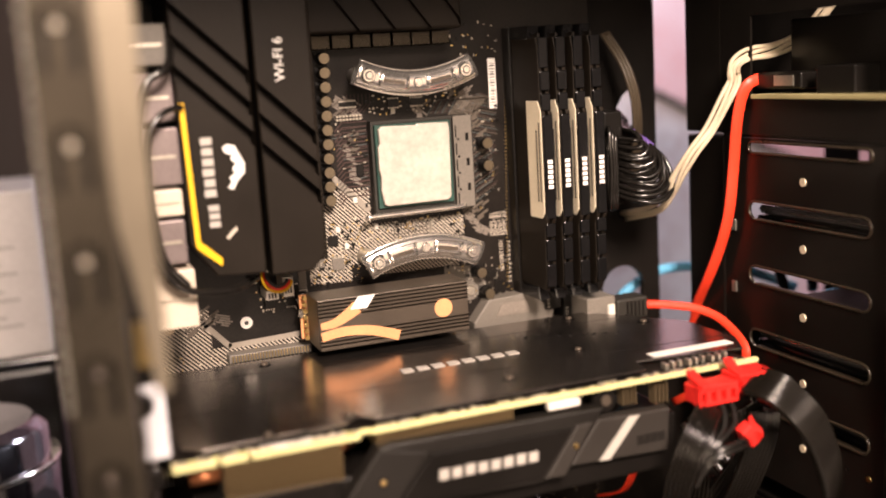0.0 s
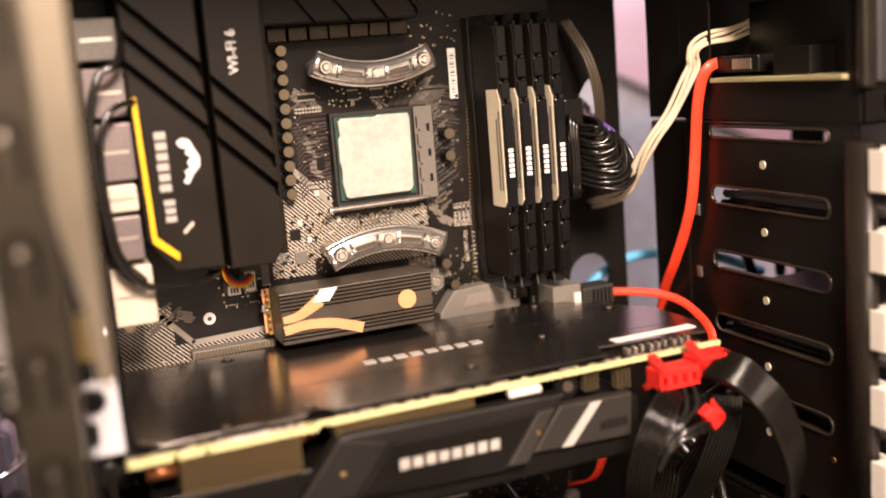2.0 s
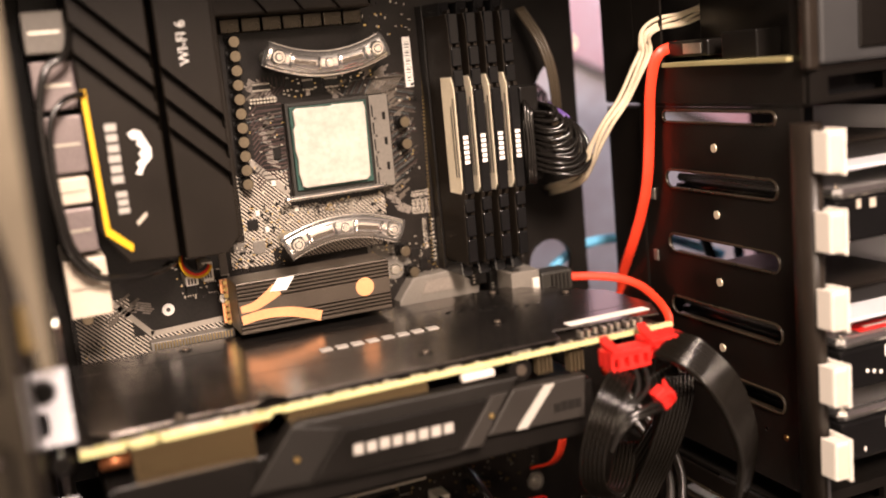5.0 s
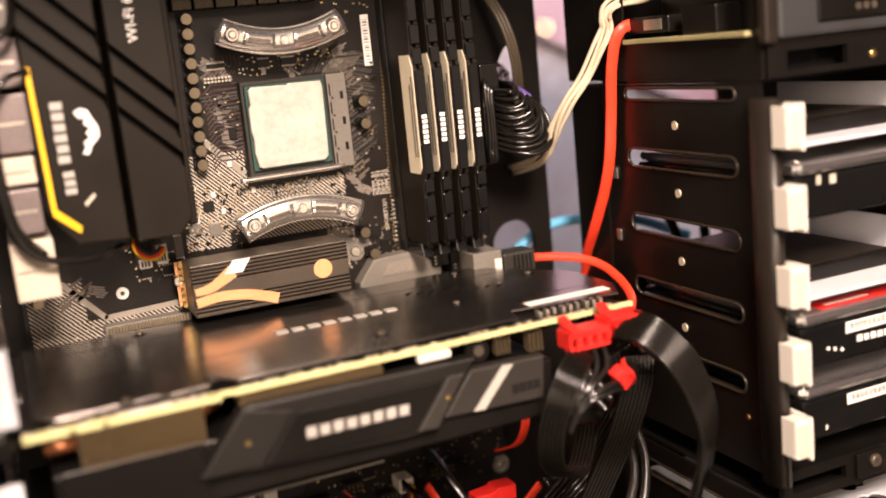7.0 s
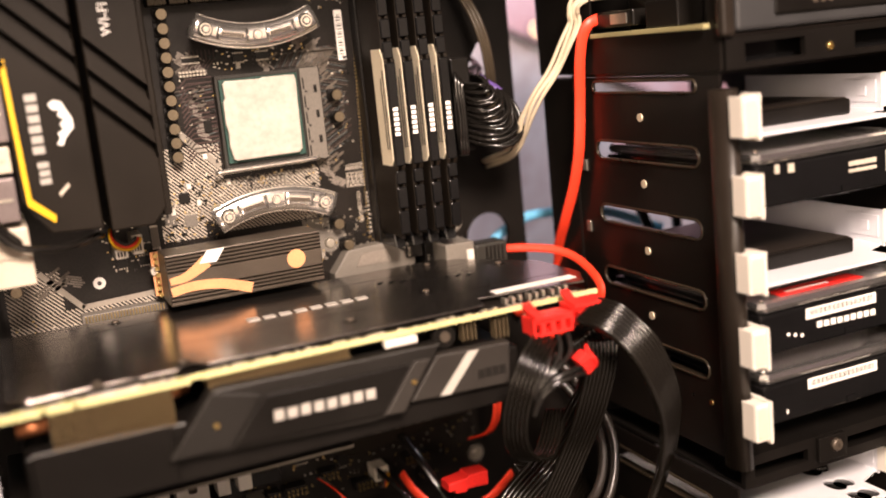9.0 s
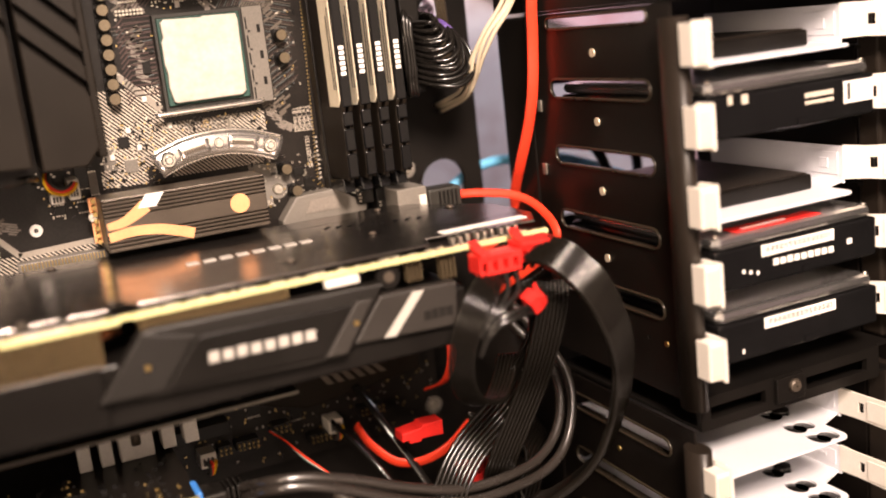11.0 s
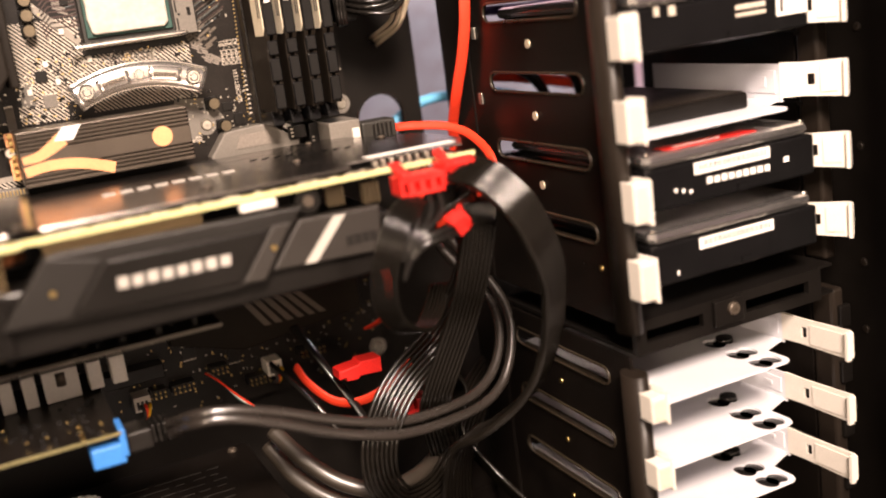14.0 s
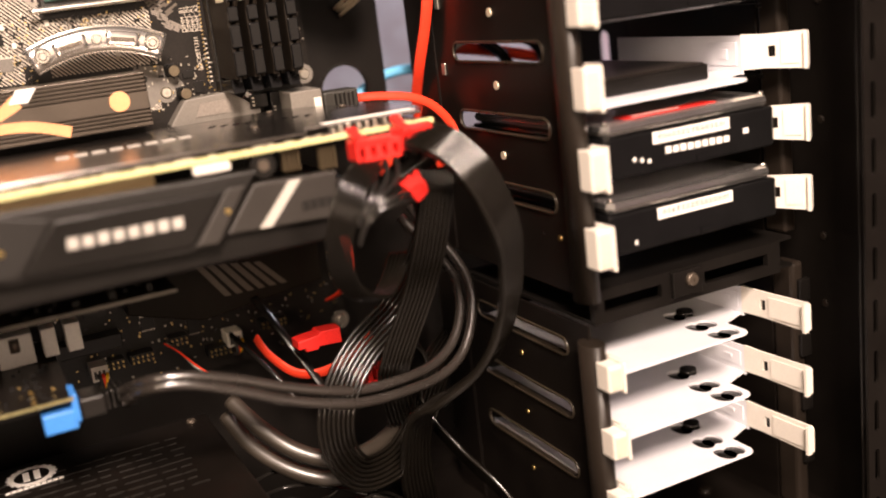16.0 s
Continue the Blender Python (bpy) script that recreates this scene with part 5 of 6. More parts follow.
for k in range(2):
    cable("power_lead", [(0.2960, 0.3980, 0.3190 - 0.0030 * k), (0.2890, 0.3950, 0.3200 - 0.0028 * k), (0.2800, 0.3950, 0.3180 - 0.0024 * k), (0.2735, 0.3970, 0.3120 - 0.002 * k), (0.2705, 0.4000, 0.3020)], 0.0013, RUBBER,
          "black wire from the loose red plug")

# twin data cable from the low card
cable("data_cable", [(0.1765, 0.4690, 0.2440), (0.1848, 0.4440, 0.2543), (0.2001, 0.4380, 0.2541), (0.2208, 0.4380, 0.2466), (0.2398, 0.4380, 0.2378), (0.2599, 0.4380, 0.2300), (0.2765, 0.4400, 0.2251), (0.2951, 0.4440, 0.2227), (0.3158, 0.4500, 0.2223), (0.3303, 0.4560, 0.2269), (0.3400, 0.4620, 0.2362), (0.3457, 0.4700, 0.2479), (0.3463, 0.4820, 0.2604), (0.334, 0.505, 0.285)], 0.0025, GREY_JACKET, "thick black round data cable curving up behind the card")
cable("data_cable", [(0.1765, 0.4650, 0.2405), (0.1836, 0.4400, 0.2521), (0.1988, 0.4340, 0.2519), (0.2191, 0.4340, 0.2432), (0.2378, 0.4340, 0.2337), (0.2577, 0.4340, 0.2257), (0.2742, 0.4360, 0.2207), (0.2941, 0.4400, 0.2180), (0.3178, 0.4460, 0.2176), (0.3340, 0.4520, 0.2226), (0.3445, 0.4580, 0.2346), (0.3503, 0.4660, 0.2492), (0.3505, 0.4780, 0.2632), (0.339, 0.503, 0.29)], 0.0025, GREY_JACKET, "thick black round data cable running beside its twin")
cable("power_lead", [(0.2270, 0.4900, 0.2180), (0.2350, 0.4750, 0.2070), (0.2480, 0.4620, 0.1950), (0.2650, 0.4550, 0.1880), (0.2850, 0.4600, 0.1860), (0.31, 0.48, 0.185)], 0.0040, SLEEVE, "thick black sleeved power lead over the supply")
cable("power_lead", [(0.2250, 0.4980, 0.2080), (0.2320, 0.4820, 0.1950), (0.2450, 0.4680, 0.1840), (0.2620, 0.4600, 0.1770), (0.2820, 0.4620, 0.1760), (0.31, 0.48, 0.17)], 0.0040, SLEEVE, "thick black sleeved power lead under its neighbour")
rnd = random.Random(77)
for k in range(9):
    z = 0.1500 + 0.004 * k
    cable("power_lead", [(0.2245, 0.47 + 0.006 * (k % 3), 0.135 + 0.005 * k), (0.2400, 0.4650 + rnd.uniform(-0.01, 0.01), z), (0.2600, 0.4600 + rnd.uniform(-0.02, 0.02), z - 0.008), (0.2850, 0.4700 + rnd.uniform(-0.02, 0.02), z - rnd.uniform(0, 0.02)),
                         (0.3200, 0.4900, 0.112 + 0.002 * k)], 0.0011, RUBBER, "thin black wire from the power supply")

# main power cable loop beside the memory
plug = thing("main_power_plug", (0.309, 0.545, 0.43), "black main power plug with purple and black wires", "power plug")
part("body", one(box, 0.3035, 0.3140, 0.5235, 0.5445, 0.4050, 0.4540, 0.0008), PLASTIC_BLACK, plug)
part("latch", one(box, 0.3140, 0.3160, 0.5300, 0.5480, 0.4230, 0.4360, 0.0005), PLASTIC_BLACK, plug)
rnd = random.Random(5)
OUTER = [(0.3085, 0.5240, 0.4110), (0.3150, 0.5110, 0.4075), (0.3265, 0.5070, 0.4072), (0.3340, 0.5090, 0.4140), (0.3345, 0.5150, 0.4260), (0.3290, 0.5250, 0.4370), (0.3310, 0.5450, 0.4420), (0.3385, 0.5600, 0.4460), (0.3420, 0.5700, 0.4480)]
INNER = [(0.3085, 0.5240, 0.4400), (0.3105, 0.5130, 0.4390), (0.3135, 0.5090, 0.4385), (0.3160, 0.5100, 0.4400), (0.3168, 0.5150, 0.4425), (0.3180, 0.5260, 0.4440), (0.3230, 0.5450, 0.4450), (0.3350, 0.5600, 0.4490), (0.3385, 0.5700, 0.4520)]
for k in range(22):
    q = (k % 11) / 10
    deep = 0.0028 * (k // 11)
    line = []
    for n, (a, b) in enumerate(zip(INNER, OUTER)):
        g = 0.0010 if 0 < n < 7 else 0.0003
        line.append(Vector(a).lerp(Vector(b), q) + Vector((rnd.uniform(-g, g), deep + rnd.uniform(-g, g), rnd.uniform(-g, g))))
    line = smooth_line(line, 6)
    bm = bmesh.new()
    sweep(bm, line, 0.00118, n=8)
    w = part("wire", bm, RUBBER, plug)
    if k in (2, 3, 4, 5, 6):
        bm = bmesh.new()
        sweep(bm, line[25:31], 0.00132, n=8)
        part("sleeve", bm, PURPLE, w, "short purple sleeve")
for k in range(6):
    x = 0.3015 + 0.0016 * (k % 3)
    y = 0.5150 + 0.0022 * (k // 3)
    bm = bmesh.new()
    sweep(bm, smooth_line([(0.3060, 0.5240, 0.4460 - 0.002 * k), (x + 0.001, y + 0.002, 0.4455 - 0.0015 * k), (x, y, 0.4370), (x + rnd.uniform(-0.0006, 0.0006), y, 0.4230), (x + 0.0005, y + 0.001, 0.4110), (x + 0.002, y + 0.005, 0.4040), (0.3075, 0.5300, 0.4035)], 6), 0.00118, n=8)
    part("wire", bm, RUBBER, plug)
wires("wire_bundle", [(0.3240, 0.5560, 0.4950), (0.3290, 0.5450, 0.4780), (0.3330, 0.5420, 0.4620), (0.3370, 0.5460, 0.4450), (0.3420, 0.5560, 0.4280), (0.346, 0.5655, 0.415)], (1, 0, 0), 3, 0.0022, 0.0011, TAN_WIRE,
      "pale tan wires passing down behind the memory", "cable")

# cream wires and red storage cables
wires("wire_bundle", [(0.3377, 0.5640, 0.3920), (0.3350, 0.5250, 0.4000), (0.3350, 0.5120, 0.4101), (0.3358, 0.5050, 0.4207), (0.3404, 0.5000, 0.4314), (0.3496, 0.4970, 0.4426), (0.3576, 0.4940, 0.4576), (0.3612, 0.4930, 0.4655), (0.3602, 0.4920, 0.4705), (0.3616, 0.4910, 0.4752),
                      (0.3687, 0.4900, 0.4785), (0.3818, 0.4890, 0.4805), (0.3954, 0.4880, 0.4852), (0.4056, 0.4870, 0.4910), (0.430, 0.487, 0.515)],
      (0.8, 0.1, -0.6), 4, 0.0017, 0.0011, CREAM_WIRE, "bundle of cream white wires tied at the drive bay", "cable", face=(0.2, 1, -0.1), wave=0.0007)
cable("storage_cable", [(0.3760, 0.4868, 0.4668), (0.3705, 0.4872, 0.4662), (0.3662, 0.4880, 0.4640), (0.3638, 0.4900, 0.4578), (0.3628, 0.4930, 0.4441), (0.3637, 0.4970, 0.4236), (0.3629, 0.5000, 0.3997), (0.3620, 0.5060, 0.3810), (0.3610, 0.5160, 0.3613), (0.3639, 0.5320, 0.3423), (0.3673, 0.5450, 0.3244), (0.347, 0.560, 0.300)], 0.0028, RED_CABLE, "flat red storage cable hanging from the drive bay", (0.86, -0.5, 0.2), 0.0008, True, face=(0.35, 1, -0.1))
cable("storage_cable", [(0.3280, 0.5330, 0.3470), (0.3340, 0.5285, 0.3470), (0.3401, 0.5240, 0.3467), (0.3507, 0.5150, 0.3452), (0.3577, 0.5060, 0.3417), (0.3610, 0.4970, 0.3362), (0.3617, 0.4880, 0.3300), (0.3612, 0.4850, 0.3240), (0.3600, 0.4900, 0.3160), (0.3540, 0.5060, 0.3040), (0.343, 0.526, 0.290)], 0.0022,
      RED_CABLE, "flat red storage cable bending down behind the card", (0, 0.35, 1), 0.0009, True)
pl = thing("storage_plug", (0.322, 0.535, 0.346), "black storage plug with a bright spring on a red cable", "plug")
part("body", one(box, 0.3092, 0.3285, 0.5262, 0.5400, 0.3415, 0.3530, 0.0012), SOCKET_DARK, pl)
for k in range(5):
    part("grip_ridge", one(box, 0.3150 + 0.0024 * k, 0.3162 + 0.0024 * k, 0.5256, 0.5264, 0.3430, 0.3515, 0.0002), PLASTIC_BLACK, pl)
part("spring", one(box, 0.3040, 0.3078, 0.5262, 0.5274, 0.3455, 0.3512), WHITE_PLASTIC, pl, "bright metal spring")
pl = thing("storage_plug", (0.378, 0.485, 0.466), "dark storage plug in the bay on the red cable", "plug")
part("body", one(box, 0.3712, 0.3900, 0.4550, 0.4880, 0.4615, 0.4695, 0.0010), PLASTIC_BLACK, pl)
part("spring", one(box, 0.3707, 0.3714, 0.4600, 0.4740, 0.4630, 0.4680), SILVER, pl)
cable("network_cable", [(0.3250, 0.5900, 0.3150), (0.3450, 0.5850, 0.3380), (0.3560, 0.5820, 0.3470), (0.3700, 0.5800, 0.3530), (0.3900, 0.5780, 0.3535), (0.4200, 0.5700, 0.3500), (0.455, 0.560, 0.335)], 0.0030, BLUE_CABLE,
      "light blue cable behind the tray edge")
# low red plugs and cable
pl = thing("storage_plug", (0.279, 0.505, 0.232), "red angled storage plug above the loose cables", "plug")
bm = bmesh.new()
prism(bm, [(0.2660, 0.2318), (0.2695, 0.2318), (0.2700, 0.2300), (0.2760, 0.2296), (0.2770, 0.2310), (0.2890, 0.2304), (0.2892, 0.2382), (0.2780, 0.2386), (0.2770, 0.2372), (0.2662, 0.2362)], "y", 0.4945, 0.5055, 0.0006)
part("body", bm, RED_PLASTIC, pl)
pl = thing("power_plug", (0.291, 0.462, 0.220), "red comb-ended power plug among black cables", "power plug", "red power plugs")
bm = bmesh.new()
box(bm, 0.2850, 0.3025, 0.4660, 0.4760, 0.2120, 0.2170, 0.0006)
for k in range(4):
    box(bm, 0.2855 + 0.0044 * k, 0.2882 + 0.0044 * k, 0.4660, 0.4760, 0.2170, 0.2225, 0.0004)
part("body", bm, RED_PLASTIC, pl)
cable("storage_cable", [(0.2560, 0.5380, 0.2300), (0.2590, 0.5280, 0.2220), (0.2680, 0.5180, 0.2130), (0.2800, 0.5120, 0.2110), (0.2950, 0.5080, 0.2160), (0.312, 0.512, 0.225)], 0.0027, RED_CABLE, "flat red storage cable low on the board", (0, 0.3, 1), 0.0009, True)
cable("storage_cable", [(0.3000, 0.5200, 0.2960), (0.3015, 0.5050, 0.2830), (0.3010, 0.5006, 0.2687), (0.2990, 0.5080, 0.2540), (0.297, 0.53, 0.243)], 0.0026, RED_CABLE, "flat red storage cable in the gloom behind the black cables", (1, 0.2, 0), 0.0008, True)
cable("power_lead", [(0.2445, 0.5450, 0.2330), (0.2490, 0.5300, 0.2270), (0.2570, 0.5150, 0.2150), (0.265, 0.505, 0.20)], 0.0015, RUBBER, "black fan lead from a white header")
cable("power_lead", [(0.2600, 0.5440, 0.2500), (0.2650, 0.5300, 0.2380), (0.2720, 0.5180, 0.2220), (0.2780, 0.5100, 0.2080), (0.285, 0.50, 0.19)], 0.0022, RUBBER, "black lead crossing the red cable", (1, 0, 0), 0.0011, True)
for k, m in enumerate((RED_CABLE, WHITE_PLASTIC, SUBSTRATE)):
    cable("switch_wire", [(0.2100 + 0.001 * k, 0.5450, 0.2370), (0.2140 + 0.001 * k, 0.5330, 0.2350 - 0.001 * k), (0.2200, 0.5200, 0.2290 - 0.001 * k), (0.230, 0.505, 0.220)], 0.0006, m, ("thin red switch wire", "thin white switch wire", "thin green switch wire")[k] + " on a pin header")
for x0, z0 in ((0.1760, 0.2300), (0.2465, 0.2300)):
    for k, (m, word) in enumerate(((INK, "black"), (RED_CABLE, "red"), (YELLOW, "yellow"))):
        cable("fan_wire", [(x0 - 0.0012 + 0.0022 * k, 0.5450, z0 - 0.0005), (x0 - 0.0010 + 0.0021 * k, 0.5425, z0 - 0.0012), (x0 + 0.0012 * k, 0.5418, z0 - 0.0034), (x0 + 0.0006 * k, 0.5440, z0 - 0.0075), (x0 + 0.0004 * k, 0.5520, z0 - 0.0105)], 0.0009, m, "short %s fan wire tucked under a white header" % word, n=6)
for k, (m, word) in enumerate(((YELLOW, "yellow"), (RED_CABLE, "red"), (INK, "black"))):
    d = 0.0013 * k
    cable("fan_wire", [(0.1236 + d * 0.6, 0.5440, 0.3900), (0.1228 + d * 0.7, 0.5395, 0.3866 + d * 0.3), (0.1244 + d * 0.6, 0.5380, 0.3824 + d), (0.1290, 0.5375, 0.3801 + d), (0.1336 - d * 0.5, 0.5380, 0.3806 + d), (0.1366 - d * 0.8, 0.5395, 0.3836 + d * 0.4), (0.1358 - d * 0.6, 0.5440, 0.3845)], 0.0008, m, "thin %s fan wire bowing between two headers" % word, n=6)
# fan lead round the rear sockets
cable("fan_lead", [(0.0900, 0.5300, 0.5300), (0.0850, 0.4950, 0.4920), (0.0750, 0.4900, 0.4830), (0.0700, 0.4890, 0.4680), (0.0690, 0.4880, 0.4450), (0.0700, 0.4880, 0.4250), (0.0725, 0.4890, 0.4080), (0.0800, 0.4900, 0.3970),
                   (0.0920, 0.4930, 0.3930), (0.1050, 0.5000, 0.3920), (0.1150, 0.5150, 0.3920), (0.1190, 0.5350, 0.3890), (0.119, 0.5545, 0.386)], 0.0017, RUBBER, "black braided fan lead round the rear sockets")
cable("fan_lead", [(0.0880, 0.4960, 0.4720), (0.0800, 0.4920, 0.4700), (0.0735, 0.4900, 0.4620), (0.0715, 0.4890, 0.4450), (0.0720, 0.4880, 0.4250), (0.0745, 0.4890, 0.4090), (0.083, 0.492, 0.397)], 0.0014, RUBBER, "thin black fan lead beside the shroud")

# ---- low expansion cards ----
card = thing("expansion_card", (0.13, 0.55, 0.286), "narrow dark expansion card under the graphics card", "expansion card", "low expansion cards")
part("circuit_card", one(box, 0.0600, 0.2060, 0.4560, 0.5500, 0.2860, 0.2876), PCB_BLACK, card)
part("card_edge", one(box, 0.0600, 0.2060, 0.4552, 0.4562, 0.2861, 0.2875), SOCKET, card, "pale bare card edge")
rnd = random.Random(8)
bm = bmesh.new()
for k in range(90):
    x, y = rnd.uniform(0.065, 0.195), rnd.uniform(0.459, 0.54)
    box(bm, x, x + rnd.uniform(0.0008, 0.003), y, y + rnd.uniform(0.0008, 0.002), 0.2876, 0.2876 + rnd.uniform(0.0005, 0.003))
tagged(part("card_component", bm, PLASTIC_BLACK, card, "small dull parts"), kind="stuff")
bm = bmesh.new()
top = max(v.co.z for v in card.children[0].data.vertices) + card.location.z
for k in range(22):
    x, y = rnd.uniform(0.065, 0.150), rnd.uniform(0.459, 0.510)
    box(bm, x, x + rnd.uniform(0.0005, 0.0016), y, y + rnd.uniform(0.0005, 0.0012), top, top + 0.0007)
tagged(part("solder_point", bm, GOLD, card, "tiny gold solder points"), kind="stuff")
part("bracket", one(box, 0.0560, 0.0570, 0.4300, 0.5500, 0.2700, 0.3000), CHROME, card)
card = thing("expansion_card", (0.11, 0.55, 0.2528), "small dark expansion card with white blocks and a blue socket", "expansion card", "low expansion cards")
part("circuit_card", one(box, 0.0600, 0.1560, 0.4560, 0.5500, 0.2505, 0.2521), PCB_BLACK, card)
# Shaded copy of the bare board edge: shade under the cards painted in.
part("card_edge", one(box, 0.0600, 0.1560, 0.4552, 0.4562, 0.2507, 0.2519), mat("bare_board_edge_shaded", (0.20, 0.175, 0.08), 0.6, 0.0, 700, 0.3, 0.1), card, "bare card edge, darkened for the shade under the cards")
bm = bmesh.new()
for k in range(70):
    x, y = rnd.uniform(0.065, 0.150), rnd.uniform(0.459, 0.508)
    box(bm, x, x + rnd.uniform(0.0008, 0.003), y, y + rnd.uniform(0.0008, 0.002), 0.2521, 0.2521 + rnd.uniform(0.0005, 0.002))
tagged(part("card_component", bm, PLASTIC_BLACK, card, "small dull parts"), kind="stuff")
bm = bmesh.new()
top = max(v.co.z for v in card.children[0].data.vertices) + card.location.z
for k in range(22):
    x, y = rnd.uniform(0.065, 0.150), rnd.uniform(0.459, 0.510)
    box(bm, x, x + rnd.uniform(0.0005, 0.0016), y, y + rnd.uniform(0.0005, 0.0012), top, top + 0.0007)
tagged(part("solder_point", bm, GOLD, card, "tiny gold solder points"), kind="stuff")
for x0, x1 in ((0.1125, 0.1185), (0.1225, 0.1285), (0.1315, 0.1475), (0.1515, 0.1580), (0.1620, 0.1690)):
    part("white_block", one(box, x0, x1, 0.5150, 0.5260, 0.2522 if x1 < 0.157 else 0.2535, 0.2672, 0.0006), WHITE_PRINT, card, "off-white plastic block")
part("post", one(cyl, (0.1395, 0.5140, 0.2600), "z", 0.0022, 0.0060, 12), SINK_GREY, card)
part("gold_contact_strip", one(box, 0.1400, 0.1420, 0.4570, 0.4750, 0.25215, 0.2524), GOLD, card)
part("blue_socket", one(box, 0.1425, 0.1562, 0.4570, 0.4720, 0.2372, 0.2460, 0.0008), BLUE_PLASTIC, card, "bright blue data socket")
part("blue_tongue", one(box, 0.1548, 0.1576, 0.4565, 0.4720, 0.2400, 0.2525, 0.0006), BLUE_PLASTIC, card)
part("bracket", one(box, 0.0560, 0.0570, 0.4300, 0.5500, 0.2350, 0.2650), CHROME, card)
pl = thing("data_plug", (0.168, 0.472, 0.244), "black data plug on the blue socket with a ribbed strain relief", "plug")
part("body", one(box, 0.1578, 0.1690, 0.4610, 0.4760, 0.2385, 0.2480, 0.0012), RUBBER, pl)
for k in range(4):
    part("ridge", one(box, 0.1695 + 0.0024 * k, 0.1710 + 0.0024 * k, 0.4660, 0.4775, 0.2385, 0.2470, 0.0005), RUBBER, pl)

# ---- power supply ----
psu = thing("power_supply", (0.15, 0.48, FLOOR_Z), "matt black power supply box with a pale round emblem on top", "power supply")
part("housing", one(box, 0.0600, 0.2245, 0.4000, 0.5480, FLOOR_Z, 0.1930, 0.0015), STEEL_BLACK, psu)
rnd = random.Random(3)
bm = bmesh.new()
for r in range(9):
    for k in range(11):
        box(bm, 0.110 + 0.0088 * k, 0.110 + 0.0088 * k + rnd.uniform(0.004, 0.0082), 0.465 + 0.0075 * r, 0.4658 + 0.0075 * r, 0.1930, 0.1932)
part("worn_print", bm, mat("faint_grey_print", (0.018, 0.016, 0.014), 0.3, 0.0, 900, 0.3, 0.0), psu, "faint glossy printed rows")
bm = bmesh.new()
for i in range(36):
    a, c = 2 * math.pi * i / 36, 2 * math.pi * (i + 1) / 36
    r1 = 0.0148 + 0.0011 * (i % 2)
    bm.faces.new([bm.verts.new((0.1340 + r * math.cos(q), 0.5290 + r * math.sin(q), 0.1933)) for r, q in ((0.0082, a), (r1 * 0.76, a), (r1 * 0.76, c), (0.0082, c))])
box(bm, 0.1300, 0.1330, 0.5235, 0.5345, 0.1932, 0.1934)
box(bm, 0.1350, 0.1380, 0.5235, 0.5345, 0.1932, 0.1934)
marks(bm, (0.1210, 0.5140, 0.1933), (1, 0.05, 0), (0, 1, 0), 0.027, 0.0025, 10, 0.0001)
part("round_emblem", bm, WHITE_PRINT, psu, "pale printed round emblem")
screw(psu, (0.2150, 0.5400, 0.1930), 0.0028, "-z", "screw", SINK_GREY)
screw(psu, (0.2150, 0.4150, 0.1930), 0.0028, "-z", "screw", SINK_GREY)

# ---- drive cages ----
CX = 0.3690
BRIGHT_RIVET = mat("pale_brass", (0.80, 0.68, 0.50), 0.4, 0.5, 900, 0.1, 0.05)


def cage_side(cage, z0, z1, slots, holes):
    bm = bmesh.new()
    plate(bm, rect(0.3900, 0.5120, z0, z1), [oblong(*s) for s in slots] + [disc(y, z, r, 10) for y, z, r in holes], "x", CX, CX + 0.0012)
    side = part("side_plate", bm, STEEL_BLACK, cage, "black side plate with long slots")
    for s in slots:
        ring = [Vector((CX - 0.0002, q[0], q[1])) for q in oblong(*s)]
        bm = bmesh.new()
        sweep(bm, ring + ring[:2], 0.0007, n=6)
        part("slot_rim", bm, RIM_STEEL, side, "rolled black rim of the slot, brassy sheen put into its colour")
        part("slot_lip", one(box, CX + 0.0013, CX + 0.0045, s[0] + 0.003, s[1] - 0.003, s[2] - 0.0012, s[2] - 0.0002), RIM_STEEL, side)
    bm = bmesh.new()
    sweep(bm, [Vector((CX - 0.0012, 0.3865, z0)), Vector((CX - 0.0012, 0.3865, z1 - 0.006))], 0.0052, 0.0078, (1, 0, 0), n=16)
    part("rolled_front_edge", bm, STEEL_SATIN, cage)
    part("rear_flange", one(box, CX - 0.0005, CX + 0.010, 0.5121, 0.5450, z0, z1, 0.0012), STEEL_BLACK, cage)
    return side


cage = thing("drive_cage", (0.42, 0.45, 0.2565), "black steel drive cage with five drive bays", "drive cage", "drive cages")
SL = [0.4325] + [0.4342 - 0.0338 * k for k in range(1, 5)]
side = cage_side(cage, 0.2580, 0.4370, [(0.4060, 0.4915, z - (0.0032 if z > 0.43 else 0.0052), z + (0.0026 if z > 0.43 else 0.0042)) for z in SL], [(0.4505, z, 0.0012) for z in (0.4172, 0.3844, 0.3504, 0.3167, 0.2830)] + [(0.4200, z, 0.0010) for z in (0.2830,)])
for z in (0.4172, 0.3844, 0.3504, 0.3167, 0.2830):
    part("rivet", one(cyl, (CX - 0.0006, 0.4505, z), "x", 0.0021, 0.0012, 12), BRIGHT_RIVET, side, "small pale brass rivet")
part("rivet", one(cyl, (CX - 0.0006, 0.4060, 0.2830), "x", 0.0014, 0.0012, 12), GOLD, side)
for z in (0.3905, 0.3570):
    part("bright_nub", one(box, CX - 0.0008, CX, 0.5020, 0.5060, z - 0.003, z + 0.003, 0.0003), SILVER, side)
part("top_plate", one(box, CX, 0.4920, 0.3900, 0.5120, 0.4372, 0.4386), STEEL_BLACK, cage)
part("far_plate", one(box, 0.4925, 0.4937, 0.4100, 0.5120, 0.2580, 0.4370), STEEL_BLACK, cage)
bm = bmesh.new()
